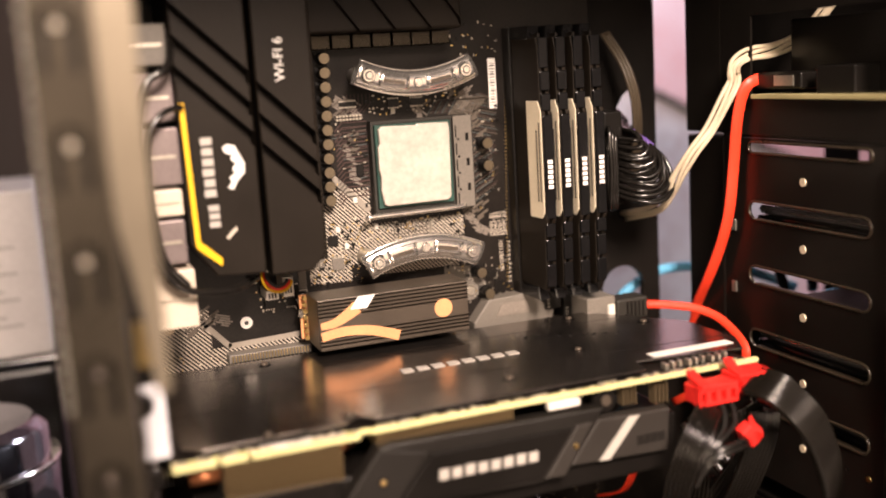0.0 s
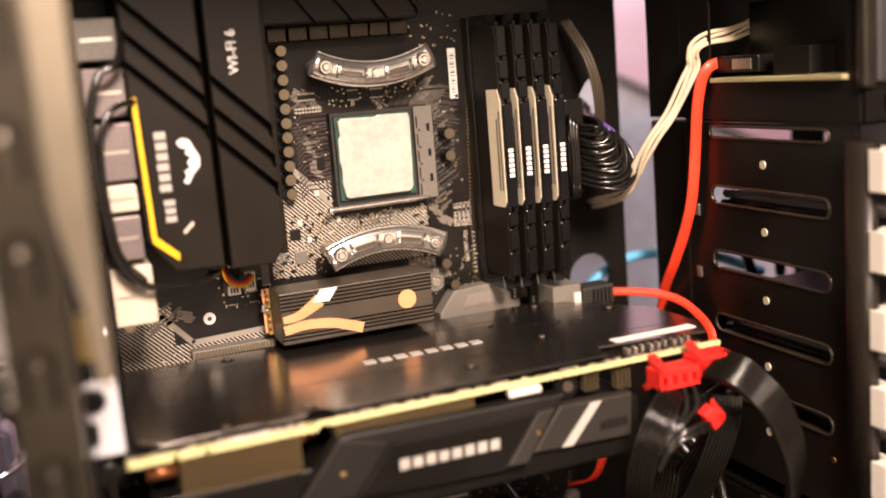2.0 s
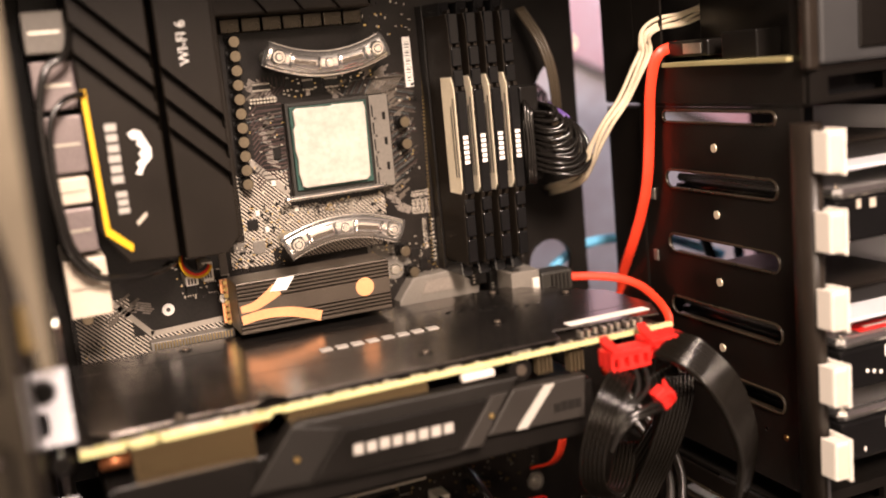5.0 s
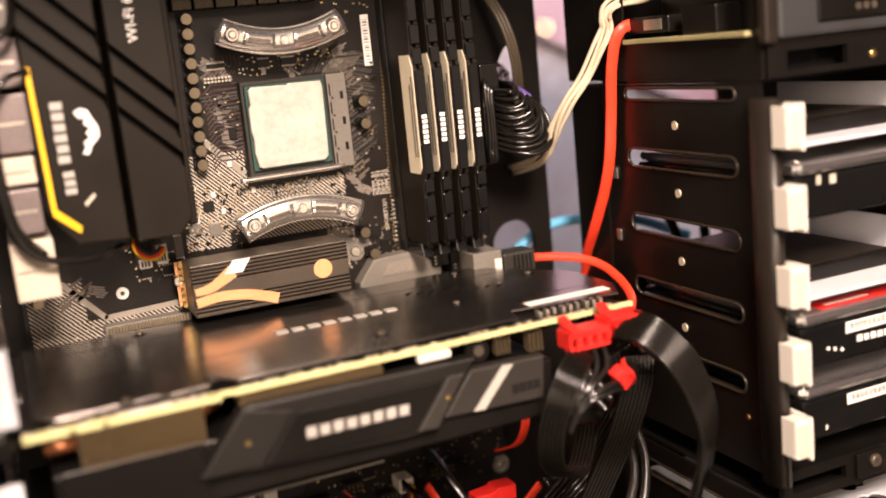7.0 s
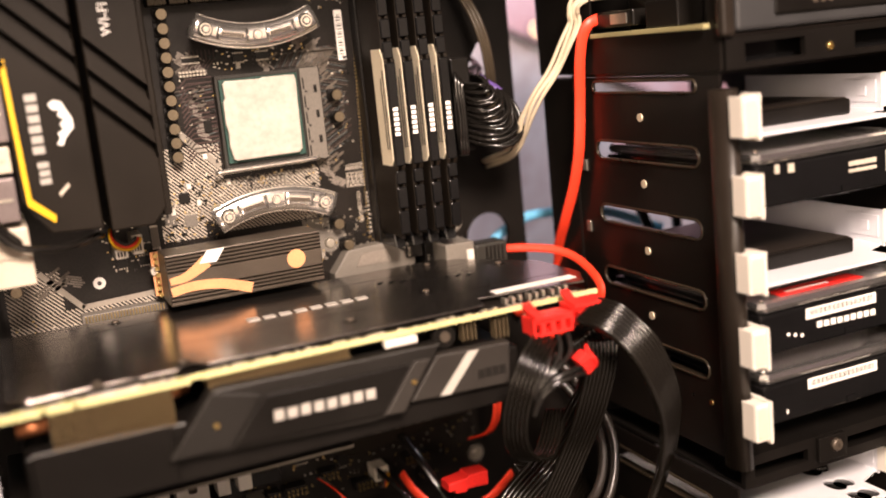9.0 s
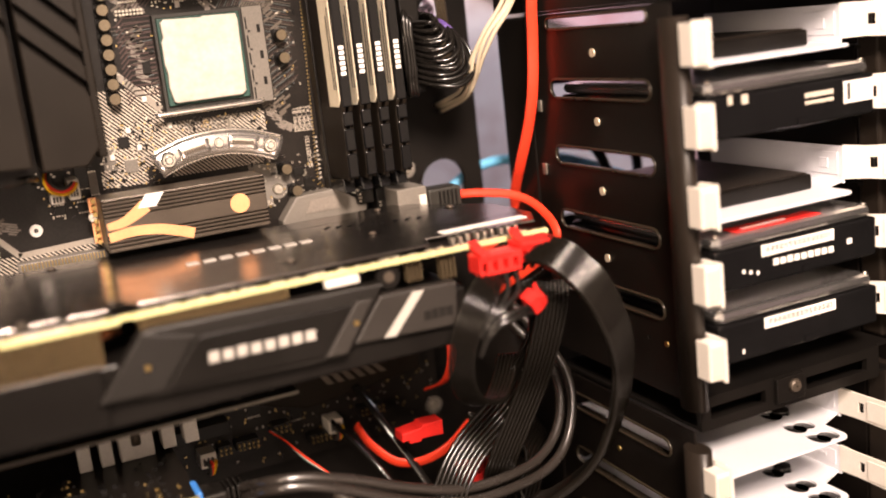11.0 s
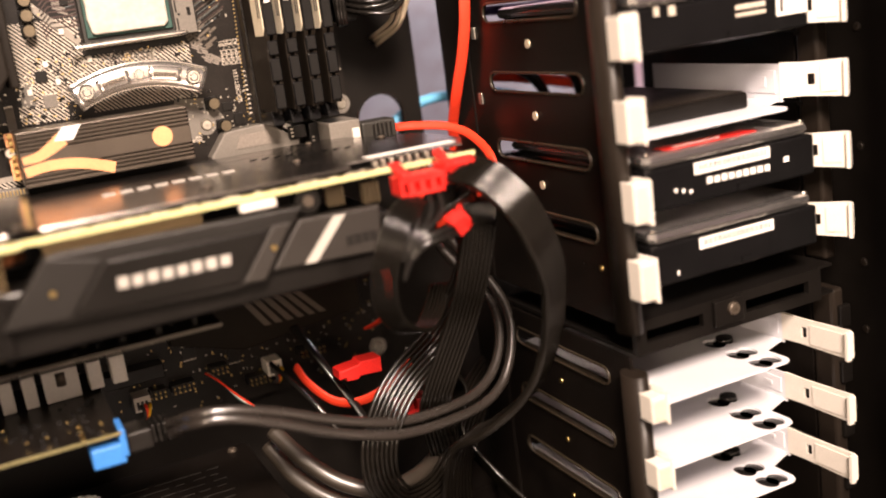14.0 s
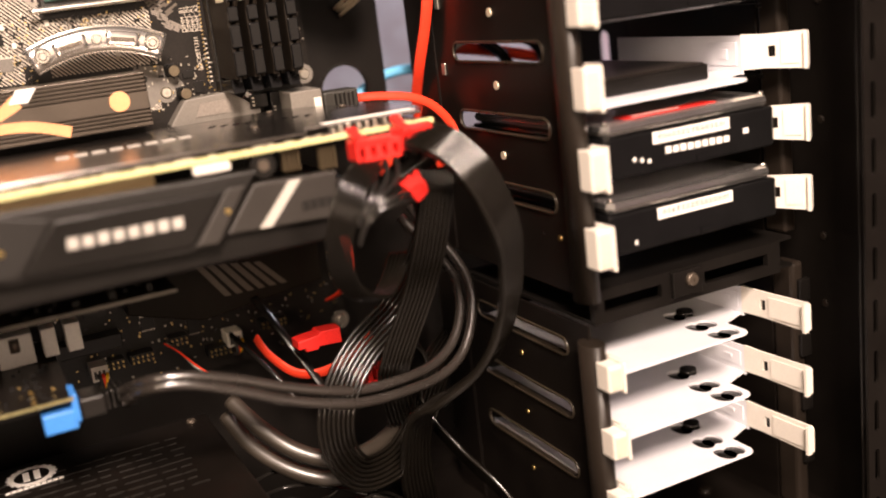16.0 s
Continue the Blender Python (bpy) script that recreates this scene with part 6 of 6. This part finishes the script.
plate(bm, rect(CX + 0.0015, 0.4800, 0.2450, 0.2610), [rect(0.3760, 0.4080, 0.2500, 0.2560), rect(0.4330, 0.4720, 0.2500, 0.2560)], "y", 0.3860, 0.3890)
bridge = part("bridge_bar", bm, PLASTIC_BLACK, cage, "black plastic bar with two windows")
part("bridge_shelf", one(box, CX + 0.0015, 0.4910, 0.3892, 0.5100, 0.2452, 0.2468), PLASTIC_BLACK, bridge)
part("bridge_floor", one(box, CX + 0.0015, 0.4910, 0.3895, 0.5100, 0.2590, 0.2605), PLASTIC_BLACK, bridge)
part("bridge_boss", one(box, 0.4130, 0.4300, 0.3835, 0.3862, 0.2480, 0.2605, 0.0006), PLASTIC_BLACK, bridge)
screw(bridge, (0.4234, 0.3835, 0.2553), 0.0036, "+y", "thumb_screw", SINK_GREY, "grey steel screw")
for z in [0.4090 - 0.0338 * k for k in range(5)]:
    part("bay_rail", one(box, 0.4880, 0.4922, 0.4050, 0.5100, z - 0.0040, z - 0.0020), PLASTIC_BLACK, cage)
part("right_post", one(box, 0.4935, 0.5010, 0.3960, 0.4095, 0.2600, 0.4370, 0.0015), STEEL_SATIN, cage)

low = thing("drive_cage", (0.42, 0.45, FLOOR_Z), "low black steel drive cage with three empty bays", "drive cage", "drive cages")
side = cage_side(low, FLOOR_Z, 0.2440, [(0.4080, 0.4960, z - 0.0048, z + 0.0042) for z in (0.2295, 0.1975, 0.1660)], [(0.4530, z, 0.0012) for z in (0.2145, 0.1820, 0.1500)])
for z in (0.2145, 0.1820, 0.1500):
    part("rivet", one(cyl, (CX - 0.0006, 0.4530, z), "x", 0.0014, 0.0012, 12), GOLD, side)
part("far_plate", one(box, 0.4960, 0.4972, 0.4100, 0.5120, FLOOR_Z, 0.2440), STEEL_BLACK, low)
post = part("right_post", one(box, 0.4960, 0.5040, 0.3950, 0.4095, FLOOR_Z, 0.2440, 0.0020), STEEL_SATIN, low)
for z in (0.2290, 0.1990, 0.1690, 0.1390):
    part("hook", one(box, 0.4990, 0.5060, 0.3925, 0.3955, z - 0.006, z + 0.006, 0.0008), PLASTIC_BLACK, post)
for z in (0.2225, 0.1905, 0.1600):
    part("bay_rail", one(box, 0.4925, 0.4958, 0.4060, 0.5100, z - 0.0040, z - 0.0015), PLASTIC_BLACK, low)


def keyhole(x, y, s=1.0):
    """A round hole with a smaller one running into it."""
    r1, r2, d = 0.0048 * s, 0.0040 * s, 0.0066 * s
    a1, a2 = radians(46), radians(180 - 60)
    pts = [(x + r1 * math.cos(a1 + (2 * math.pi - 2 * a1) * k / 14), y + r1 * math.sin(a1 + (2 * math.pi - 2 * a1) * k / 14)) for k in range(15)]
    pts += [(x + d + r2 * math.cos(-a2 + 2 * a2 * k / 12), y + r2 * math.sin(-a2 + 2 * a2 * k / 12)) for k in range(13)]
    return [(px, y + (py - y) * 1.45) for px, py in pts]


def drive_tray(z, bare, top, label, far, front=0.3800):
    """A white pull-out tray: base plate, side walls, a cream clip near and a latch at the far end."""
    t = thing("drive_tray", (0.42, 0.45, z), label, "drive tray", "white drive trays")
    bm = bmesh.new()
    w = far - 0.0150
    holes = [keyhole(w - 0.0120, 0.4225), keyhole(w - 0.0140, 0.4030), keyhole(w - 0.0135, 0.3875)] + [disc(w - 0.0180, 0.3935, 0.0006, 8), disc(0.3850, 0.3910, 0.0010, 8), disc(0.3790, 0.3890, 0.0018, 10)] if bare else []
    outline = [(0.3735, front), (w - 0.004, front), (w - 0.0012, front + 0.0012), (w, front + 0.0040), (w, max(0.3980, front + 0.006)), (far, max(0.4040, front + 0.012)), (far, 0.5000), (0.3735, 0.5000)]
    plate(bm, outline, holes, "z", z - 0.0012, z)
    base = part("base_plate", bm, WHITE_PAINT, t, "white steel base plate with keyholes" if bare else "")
    if bare:
        # Solid black discs added below close the keyholes, so they read black.
        for hx, hy in ((w - 0.0120, 0.4225), (w - 0.0140, 0.4030), (w - 0.0135, 0.3875)):
            for d, r in ((0, 0.0062), (0.0066, 0.0056)):
                part("rubber_grommet", one(cyl, (hx + d, hy, z - 0.0022), "z", r, 0.0009, 18), RUBBER, base, "black rubber grommet")
        part("rubber_ring", one(cyl, (w - 0.0054, 0.4225, z - 0.0002), "z", 0.0046, 0.0022, 18, 0.0042), RUBBER, base, "black rubber ring")
    part("near_wall", one(box, 0.3722, 0.3734, 0.4000, 0.5000, z - 0.0012, z + 0.0016 if bare else top - 0.003), WHITE_PAINT, t)
    wall = part("far_wall", one(box, far, far + 0.0012, 0.4020, 0.5000, z - 0.0012, top - 0.001), WHITE_PAINT, t)
    part("wall_plate", one(box, far - 0.0005, far, 0.4050, 0.4260, z + 0.003, top - 0.004, 0.0002), WHITE_PAINT, wall)
    part("wall_catch", one(box, far - 0.0010, far - 0.0005, 0.4110, 0.4165, z + 0.006, top - 0.007, 0.0002), WHITE_PAINT, wall)
    full_top, full_z = top, z
    if bare:
        top, z = z + 0.0098, z - 0.0030
    bm = bmesh.new()
    box(bm, 0.3640, 0.3716, 0.3690, 0.3702, z + 0.0005, top, 0.0005)
    box(bm, 0.3640, 0.3651, 0.3702, 0.3785, z + 0.0005, top, 0.0003)
    box(bm, 0.3708, 0.3722, 0.3676, 0.3790, z - 0.0010, top + 0.0008, 0.0005)
    box(bm, 0.3722, 0.3760, 0.3765, 0.3790, z + 0.0005, top - 0.001, 0.0004)
    box(bm, 0.3748, 0.3760, 0.3790, 0.4000, z + 0.0002, top - 0.001, 0.0003)
    box(bm, 0.3650, 0.3709, 0.3700, 0.3784, z + 0.0008, top - 0.0006)
    clip = part("clip", bm, WHITE_PLASTIC, t, "cream white plastic clip")
    part("clip_inset", one(box, 0.3647, 0.3704, 0.3684, 0.3692, z + 0.0018, top - 0.0016, 0.0003), CLIP_CREAM, clip)
    top, z = full_top, full_z
    zc, hh = (z + top) / 2, (top - z) / 2 - 0.0004
    L = 0.0430 if bare else 0.0310
    m = pose(far + 0.0006, 0.4025, zc, 0, 0, -88 if bare else -58)
    bm = bmesh.new()
    plate(bm, [(0, -hh * 0.95), (0.011, -hh * 0.9), (L - 0.002, -hh), (L, -hh + 0.001), (L, hh - 0.001), (L - 0.0015, hh), (0.011, hh * 0.94), (0, hh)], [rect(0.0125, 0.0160, -0.0026, 0.0026)], "y", -0.0008, 0.0008)
    bm.transform(m)
    latch = part("latch", bm, WHITE_PLASTIC, t, "cream white plastic latch")
    for name, b, material in (("latch_bar", (0.0139, 0.0146, -0.0006, 0.0006, -0.0027, 0.0027), PLASTIC_BLACK), ("latch_lip", (L - 0.0016, L, -0.0034, -0.0008, -hh, hh), WHITE_PLASTIC), ("latch_panel", (0.0185, L - 0.004, -0.0014, -0.0008, -hh * 0.7, hh * 0.7), WHITE_PLASTIC)):
        bm = one(box, *b)
        bm.transform(m)
        part(name, bm, material, latch)
    return t


TRAY_Z = [0.4102 - 0.0338 * k for k in range(5)]
for k, z in enumerate(TRAY_Z):
    full = k in (1, 3, 4)
    drive_tray(z, False, z + 0.0180, "white drive tray holding a hard disk in the cage" if full else "white drive tray with a small dark drive lying on it", 0.4757, 0.4000 if full else 0.3800)
for k, z in enumerate((0.2225, 0.1905, 0.1600)):
    drive_tray(z, True, z + 0.0150, "empty white steel drive tray with black keyholes", 0.4695)


def hard_disk(z, label, red=False, wide=False):
    t = thing("hard_disk", (0.43, 0.45, z), label, "hard disk", "hard disks in the cage")
    x0, x1 = 0.3790, 0.4750
    body = part("body", one(box, x0, x1, 0.3815, 0.4985, z + 0.0004, z + 0.0190, 0.0012), PLASTIC_GLOSS, t)
    bm = bmesh.new()
    prism(bm, [(x0 + 0.001, 0.3850), (x0 + 0.004, 0.3820), (x1 - 0.004, 0.3820), (x1 - 0.001, 0.3850), (x1 - 0.001, 0.4975), (x0 + 0.001, 0.4975)], "z", z + 0.0191, z + 0.0250, 0.0027)
    lid = part("lid", bm, HDD_TOP, t, "cast silver lid")
    for x, y in ((x0 + 0.004, 0.3855), (x1 - 0.004, 0.3855)):
        screw(lid, (x, y, z + 0.0250), 0.0016, "-z", "screw", CHROME)
    if red:
        part("red_label", one(box, x0 + 0.016, x1 - 0.030, 0.3855, 0.3960, z + 0.0251, z + 0.0253, 0.00005), RED_PLASTIC, t, "red printed label band")
        bm = bmesh.new()
        marks(bm, (x0 + 0.022, 0.3890, z + 0.0254), (1, 0, 0), (0, 1, 0), 0.026, 0.0025, 9, 0.0001)
        part("label_print", bm, WHITE_PRINT, t)
    lx0, lx1 = (0.4560, 0.4740) if wide else (0.4050, 0.4480)
    lz0, lz1 = (z + 0.0070, z + 0.0170) if wide else (z + 0.0128, z + 0.0180)
    lab = part("front_label", one(box, lx0, lx1, 0.3811, 0.3814, lz0, lz1, 0.0001), WHITE_PRINT, t, "white paper label")
    bm = bmesh.new()
    for k in range(44 if not wide else 6):
        x = lx0 + 0.002 + (lx1 - lx0 - 0.004) * k / 44
        box(bm, x, x + 0.00015 + 0.0003 * (k * 5 % 3) / 2, 0.38095, 0.3811, lz0 + 0.0016, lz1 - 0.0008)
    part("bar_print", bm, INK, lab)
    bm = bmesh.new()
    if wide:
        marks(bm, (0.4330, 0.3813, z + 0.0125), (1, 0, 0), (0, 0, 1), 0.0170, 0.0022, 7, 0.0002)
        marks(bm, (0.4330, 0.3813, z + 0.0095), (1, 0, 0), (0, 0, 1), 0.0170, 0.0016, 9, 0.0002, 4)
        box(bm, 0.3900, 0.3925, 0.3811, 0.3814, z + 0.0150, z + 0.0190)
        box(bm, 0.3975, 0.4010, 0.3811, 0.3814, z + 0.0145, z + 0.0185)
    elif red:
        mark_parts("printed_block", t, WHITE_PRINT, (0.4110, 0.3813, z + 0.0075), (1, 0, -0.02), (0, 0, 1), 0.0370, 0.0034, 9, 0.0002)
        part("printed_block", one(box, 0.4560, 0.4590, 0.3811, 0.3814, z + 0.0090, z + 0.0115), WHITE_PRINT, t)
        for k in range(2):
            part("printed_dot", one(cyl, (0.3945 + 0.004 * k, 0.3811, z + 0.0080 - 0.001 * k), "y", 0.0009, 0.0003, 10), WHITE_PRINT, t)
        cyl(bm, (0.4025, 0.3811, z + 0.0060), "y", 0.0009, 0.0003, 10)
    else:
        box(bm, 0.3920, 0.3930, 0.3811, 0.3814, z + 0.004, z + 0.006)
    tagged(part("printed_mark", bm, WHITE_PRINT if not wide else GREY_PRINT, t), kind="stuff")
    part("front_notch", one(box, 0.4285, 0.4340, 0.3808, 0.3816, z + 0.0010, z + 0.0042), PLASTIC_GLOSS, t)
    return t


hard_disk(TRAY_Z[1], "black hard disk with a silver lid and a blank white label", wide=True)
hard_disk(TRAY_Z[3], "black hard disk with a silver lid and red top label", red=True)
hard_disk(TRAY_Z[4], "black hard disk with a silver lid and a white bar label")
for k in (0, 2):
    z = TRAY_Z[k]
    t = thing("small_drive", (0.42, 0.44, z), "slim dark drive lying on a white tray", "drive", "small drives")
    part("case", one(box, 0.3840, 0.4530, 0.3990, 0.4900, z + 0.0002, z + 0.0075, 0.001), PLASTIC_BLACK, t)
    part("lid", one(box, 0.3855, 0.4515, 0.4005, 0.4885, z + 0.0076, z + 0.0082, 0.0003), STEEL_SATIN, t)

# cables behind the cage
for pts, r, m, lab in (([(0.375, 0.545, 0.4020), (0.40, 0.548, 0.4000), (0.43, 0.545, 0.3990), (0.48, 0.55, 0.402)], 0.0028, PURPLE, "purple cable behind the drive cage"),
                       ([(0.375, 0.550, 0.3700), (0.40, 0.545, 0.3640), (0.42, 0.548, 0.3600), (0.47, 0.55, 0.348)], 0.0035, RED_CABLE, "red cable behind the drive cage"),
                       ([(0.385, 0.540, 0.3600), (0.40, 0.542, 0.3680), (0.43, 0.545, 0.3720), (0.48, 0.55, 0.370)], 0.0030, WHITE_PLASTIC, "white cable behind the drive cage"),
                       ([(0.400, 0.535, 0.3820), (0.41, 0.537, 0.3680), (0.425, 0.540, 0.3560), (0.44, 0.55, 0.335)], 0.0032, RUBBER, "black cable behind the drive cage"),
                       ([(0.425, 0.535, 0.3820), (0.435, 0.537, 0.3680), (0.45, 0.540, 0.3560), (0.46, 0.55, 0.335)], 0.0032, RUBBER, "black cable behind the drive cage"),
                       ([(0.375, 0.545, 0.3320), (0.40, 0.548, 0.3300), (0.43, 0.545, 0.3280), (0.48, 0.55, 0.331)], 0.0026, BLUE_CABLE, "blue cable behind the drive cage")):
    cable("cage_cable", pts, r, m, lab)

# ---- upper bay above the cage ----
bay = thing("drive_bay", (0.43, 0.45, 0.4386), "black upper drive bay frame over the cage", "drive bay")
part("rear_flange", one(box, CX - 0.0012, CX + 0.010, 0.5122, 0.5450, 0.4388, 0.583, 0.0012), TRAY_BLACK, bay)
bm = bmesh.new()
plate(bm, rect(0.3870, 0.5120, 0.4388, 0.583), [rect(0.3945, 0.4880, 0.4575, 0.4980)], "x", CX - 0.0012, CX)
part("side_plate", bm, TRAY_BLACK, bay)
bm = bmesh.new()
plate(bm, rect(CX + 0.0005, 0.4900, 0.4388, 0.4525), [rect(0.3795, 0.4130, 0.4415, 0.4495), rect(0.4420, 0.4850, 0.4415, 0.4495)], "y", 0.3850, 0.3880)
fr = part("front_bar", bm, PLASTIC_BLACK, bay, "black plastic bar with two windows")
part("front_bar_back", one(box, CX + 0.0005, 0.4900, 0.3960, 0.3970, 0.4390, 0.4520), PLASTIC_GLOSS, fr)
screw(fr, (0.4272, 0.3850, 0.4440), 0.0022, "+y", "screw", GOLD, "brassy screw")
part("upper_shelf", one(box, CX + 0.0005, 0.4900, 0.3860, 0.5100, 0.4527, 0.4540), STEEL_BLACK, bay)
part("edge_roll", one(box, CX - 0.0035, CX + 0.0035, 0.3815, 0.3868, 0.4530, 0.583, 0.0016), STEEL_SATIN, bay)
part("back_panel", one(box, CX + 0.0102, 0.5110, 0.5455, 0.5470, 0.4388, 0.583), TRAY_BLACK, bay)
dev = thing("bay_device", (0.43, 0.44, 0.4540), "dark drive in the upper bay on a cream board", "drive")
part("board", one(box, CX - 0.0045, 0.4850, 0.3930, 0.4840, 0.4570, 0.4592, 0.0003), mat("olive_board", (0.34, 0.30, 0.15), 0.5, 0.0, 900, 0.2, 0.03), dev, "olive cream board edge")
part("stand", one(box, 0.3800, 0.4800, 0.4000, 0.4780, 0.4541, 0.4570), PLASTIC_BLACK, dev)
part("housing", one(box, 0.3860, 0.4870, 0.3880, 0.4800, 0.4593, 0.4950, 0.001), PLASTIC_BLACK, dev)
fx = part("front_face", one(box, 0.3745, 0.4890, 0.3835, 0.3878, 0.4545, 0.4980, 0.0018), mat("dark_grey_moulding", (0.034, 0.034, 0.035), 0.4, 0.0, 2000, 0.2, 0.08), dev, "dark grey moulded face")
part("face_recess", one(box, 0.3950, 0.4850, 0.3826, 0.3836, 0.4600, 0.4900, 0.0010), PLASTIC_BLACK, fx)
bm = bmesh.new()
for k in range(3):
    cyl(bm, (0.4170 + 0.0045 * k, 0.3822, 0.4650), "y", 0.0016, 0.0005, 12)
part("face_buttons", bm, SINK_GREY, fx)
part("terminal", one(box, 0.3715, 0.3862, 0.4200, 0.4450, 0.4593, 0.4720, 0.0008), PLASTIC_BLACK, dev)

# ---- things behind the case ----
sheet = thing("packing_sheet", (0.6, 0.975, 0.09), "pale lilac packing sheet with a slanting top on the desk", "sheet")
part("face", one(prism, [(0.40, 0.09), (0.80, 0.09), (0.80, 0.355), (0.40, 0.549)], "y", 0.970, 0.976), PALE_SHEET, sheet)
bm = bmesh.new()
sweep(bm, [Vector((0.40, 0.969, 0.551)), Vector((0.80, 0.969, 0.357))], 0.004, n=8)
part("edge_binding", bm, INK, sheet, "dark binding along the slanting top")
spot = thing("wall_spotlight", (1.40, 2.4, 0.478), "small warm round spotlight glowing on the far wall", "lamp")
part("housing", one(cyl, (1.40, 2.4, 0.478), "y", 0.012, -0.02, 20, 0.010), STEEL_BLACK, spot)
GLOW = mat("warm_bulb", (1.0, 0.8, 0.5), 0.5)
GLOW.node_tree.nodes["Principled BSDF"].inputs["Emission Color"].default_value = (1.0, 0.68, 0.32, 1)
GLOW.node_tree.nodes["Principled BSDF"].inputs["Emission Strength"].default_value = 9
part("bulb", one(cyl, (1.40, 2.3798, 0.478), "y", 0.008, -0.004, 20, 0.005), GLOW, spot, "glowing warm bulb")

crate = thing("storage_crate", (-0.07, 0.86, 0.09), "dark plastic storage crate on the desk behind the case", "crate")
part("body", one(box, -0.1700, 0.0220, 0.7980, 0.9300, 0.0900, 0.2950, 0.004), PLASTIC_BLACK, crate)
part("rim", one(box, -0.1730, 0.0250, 0.7950, 0.9330, 0.2952, 0.3028, 0.002), PLASTIC_GLOSS, crate)
bx = thing("paper_box", (-0.07, 0.8, 0.303), "white cardboard box lying on a dark storage crate", "box")
part("carton", one(box, -0.1600, 0.0210, 0.8000, 0.9200, 0.3030, 0.4180, 0.002), mat("white_carton", (0.48, 0.46, 0.45), 0.7, 0.0, 300, 0.1, 0.1), bx)
GREY_INK = mat("faded_grey_ink", (0.3, 0.28, 0.27), 0.7, 0.0, 500, 0.15, 0.0)
for k in range(12):
    part("printed_line", one(box, -0.09, 0.004 - 0.01 * (k % 3), 0.7994, 0.8000, 0.325 + 0.006 * k, 0.3268 + 0.006 * k), GREY_INK, bx)
lens = thing("steel_pot", (-0.03, 0.70, 0.09), "shiny dark steel pot with bright rings behind the case", "pot")
bm = bmesh.new()
prof = [(0.050, 0.09), (0.050, 0.20), (0.046, 0.205), (0.046, 0.225), (0.052, 0.23), (0.052, 0.262), (0.048, 0.268), (0.048, 0.285), (0.040, 0.292)]
rings = [[bm.verts.new((-0.034 + r * math.cos(2 * math.pi * i / 40), 0.70 + r * math.sin(2 * math.pi * i / 40), z)) for i in range(40)] for r, z in prof]
for a, c in zip(rings, rings[1:]):
    for i in range(40):
        bm.faces.new((a[i], a[(i + 1) % 40], c[(i + 1) % 40], c[i])).smooth = True
bm.faces.new(rings[0][::-1])
bm.faces.new(rings[-1])
for z in (0.2015, 0.2275, 0.2650):
    part("ring", one(cyl, (-0.034, 0.70, z), "z", 0.0535, 0.0035, 40), CHROME, lens, "bright steel ring")
part("knob", one(cyl, (-0.034, 0.70, 0.292), "z", 0.010, 0.012, 20, 0.008), CHROME, lens)
part("body", bm, mat("polished_dark_steel", (0.25, 0.25, 0.28), 0.12, 1.0, 400, 0.2, 0.02), lens)
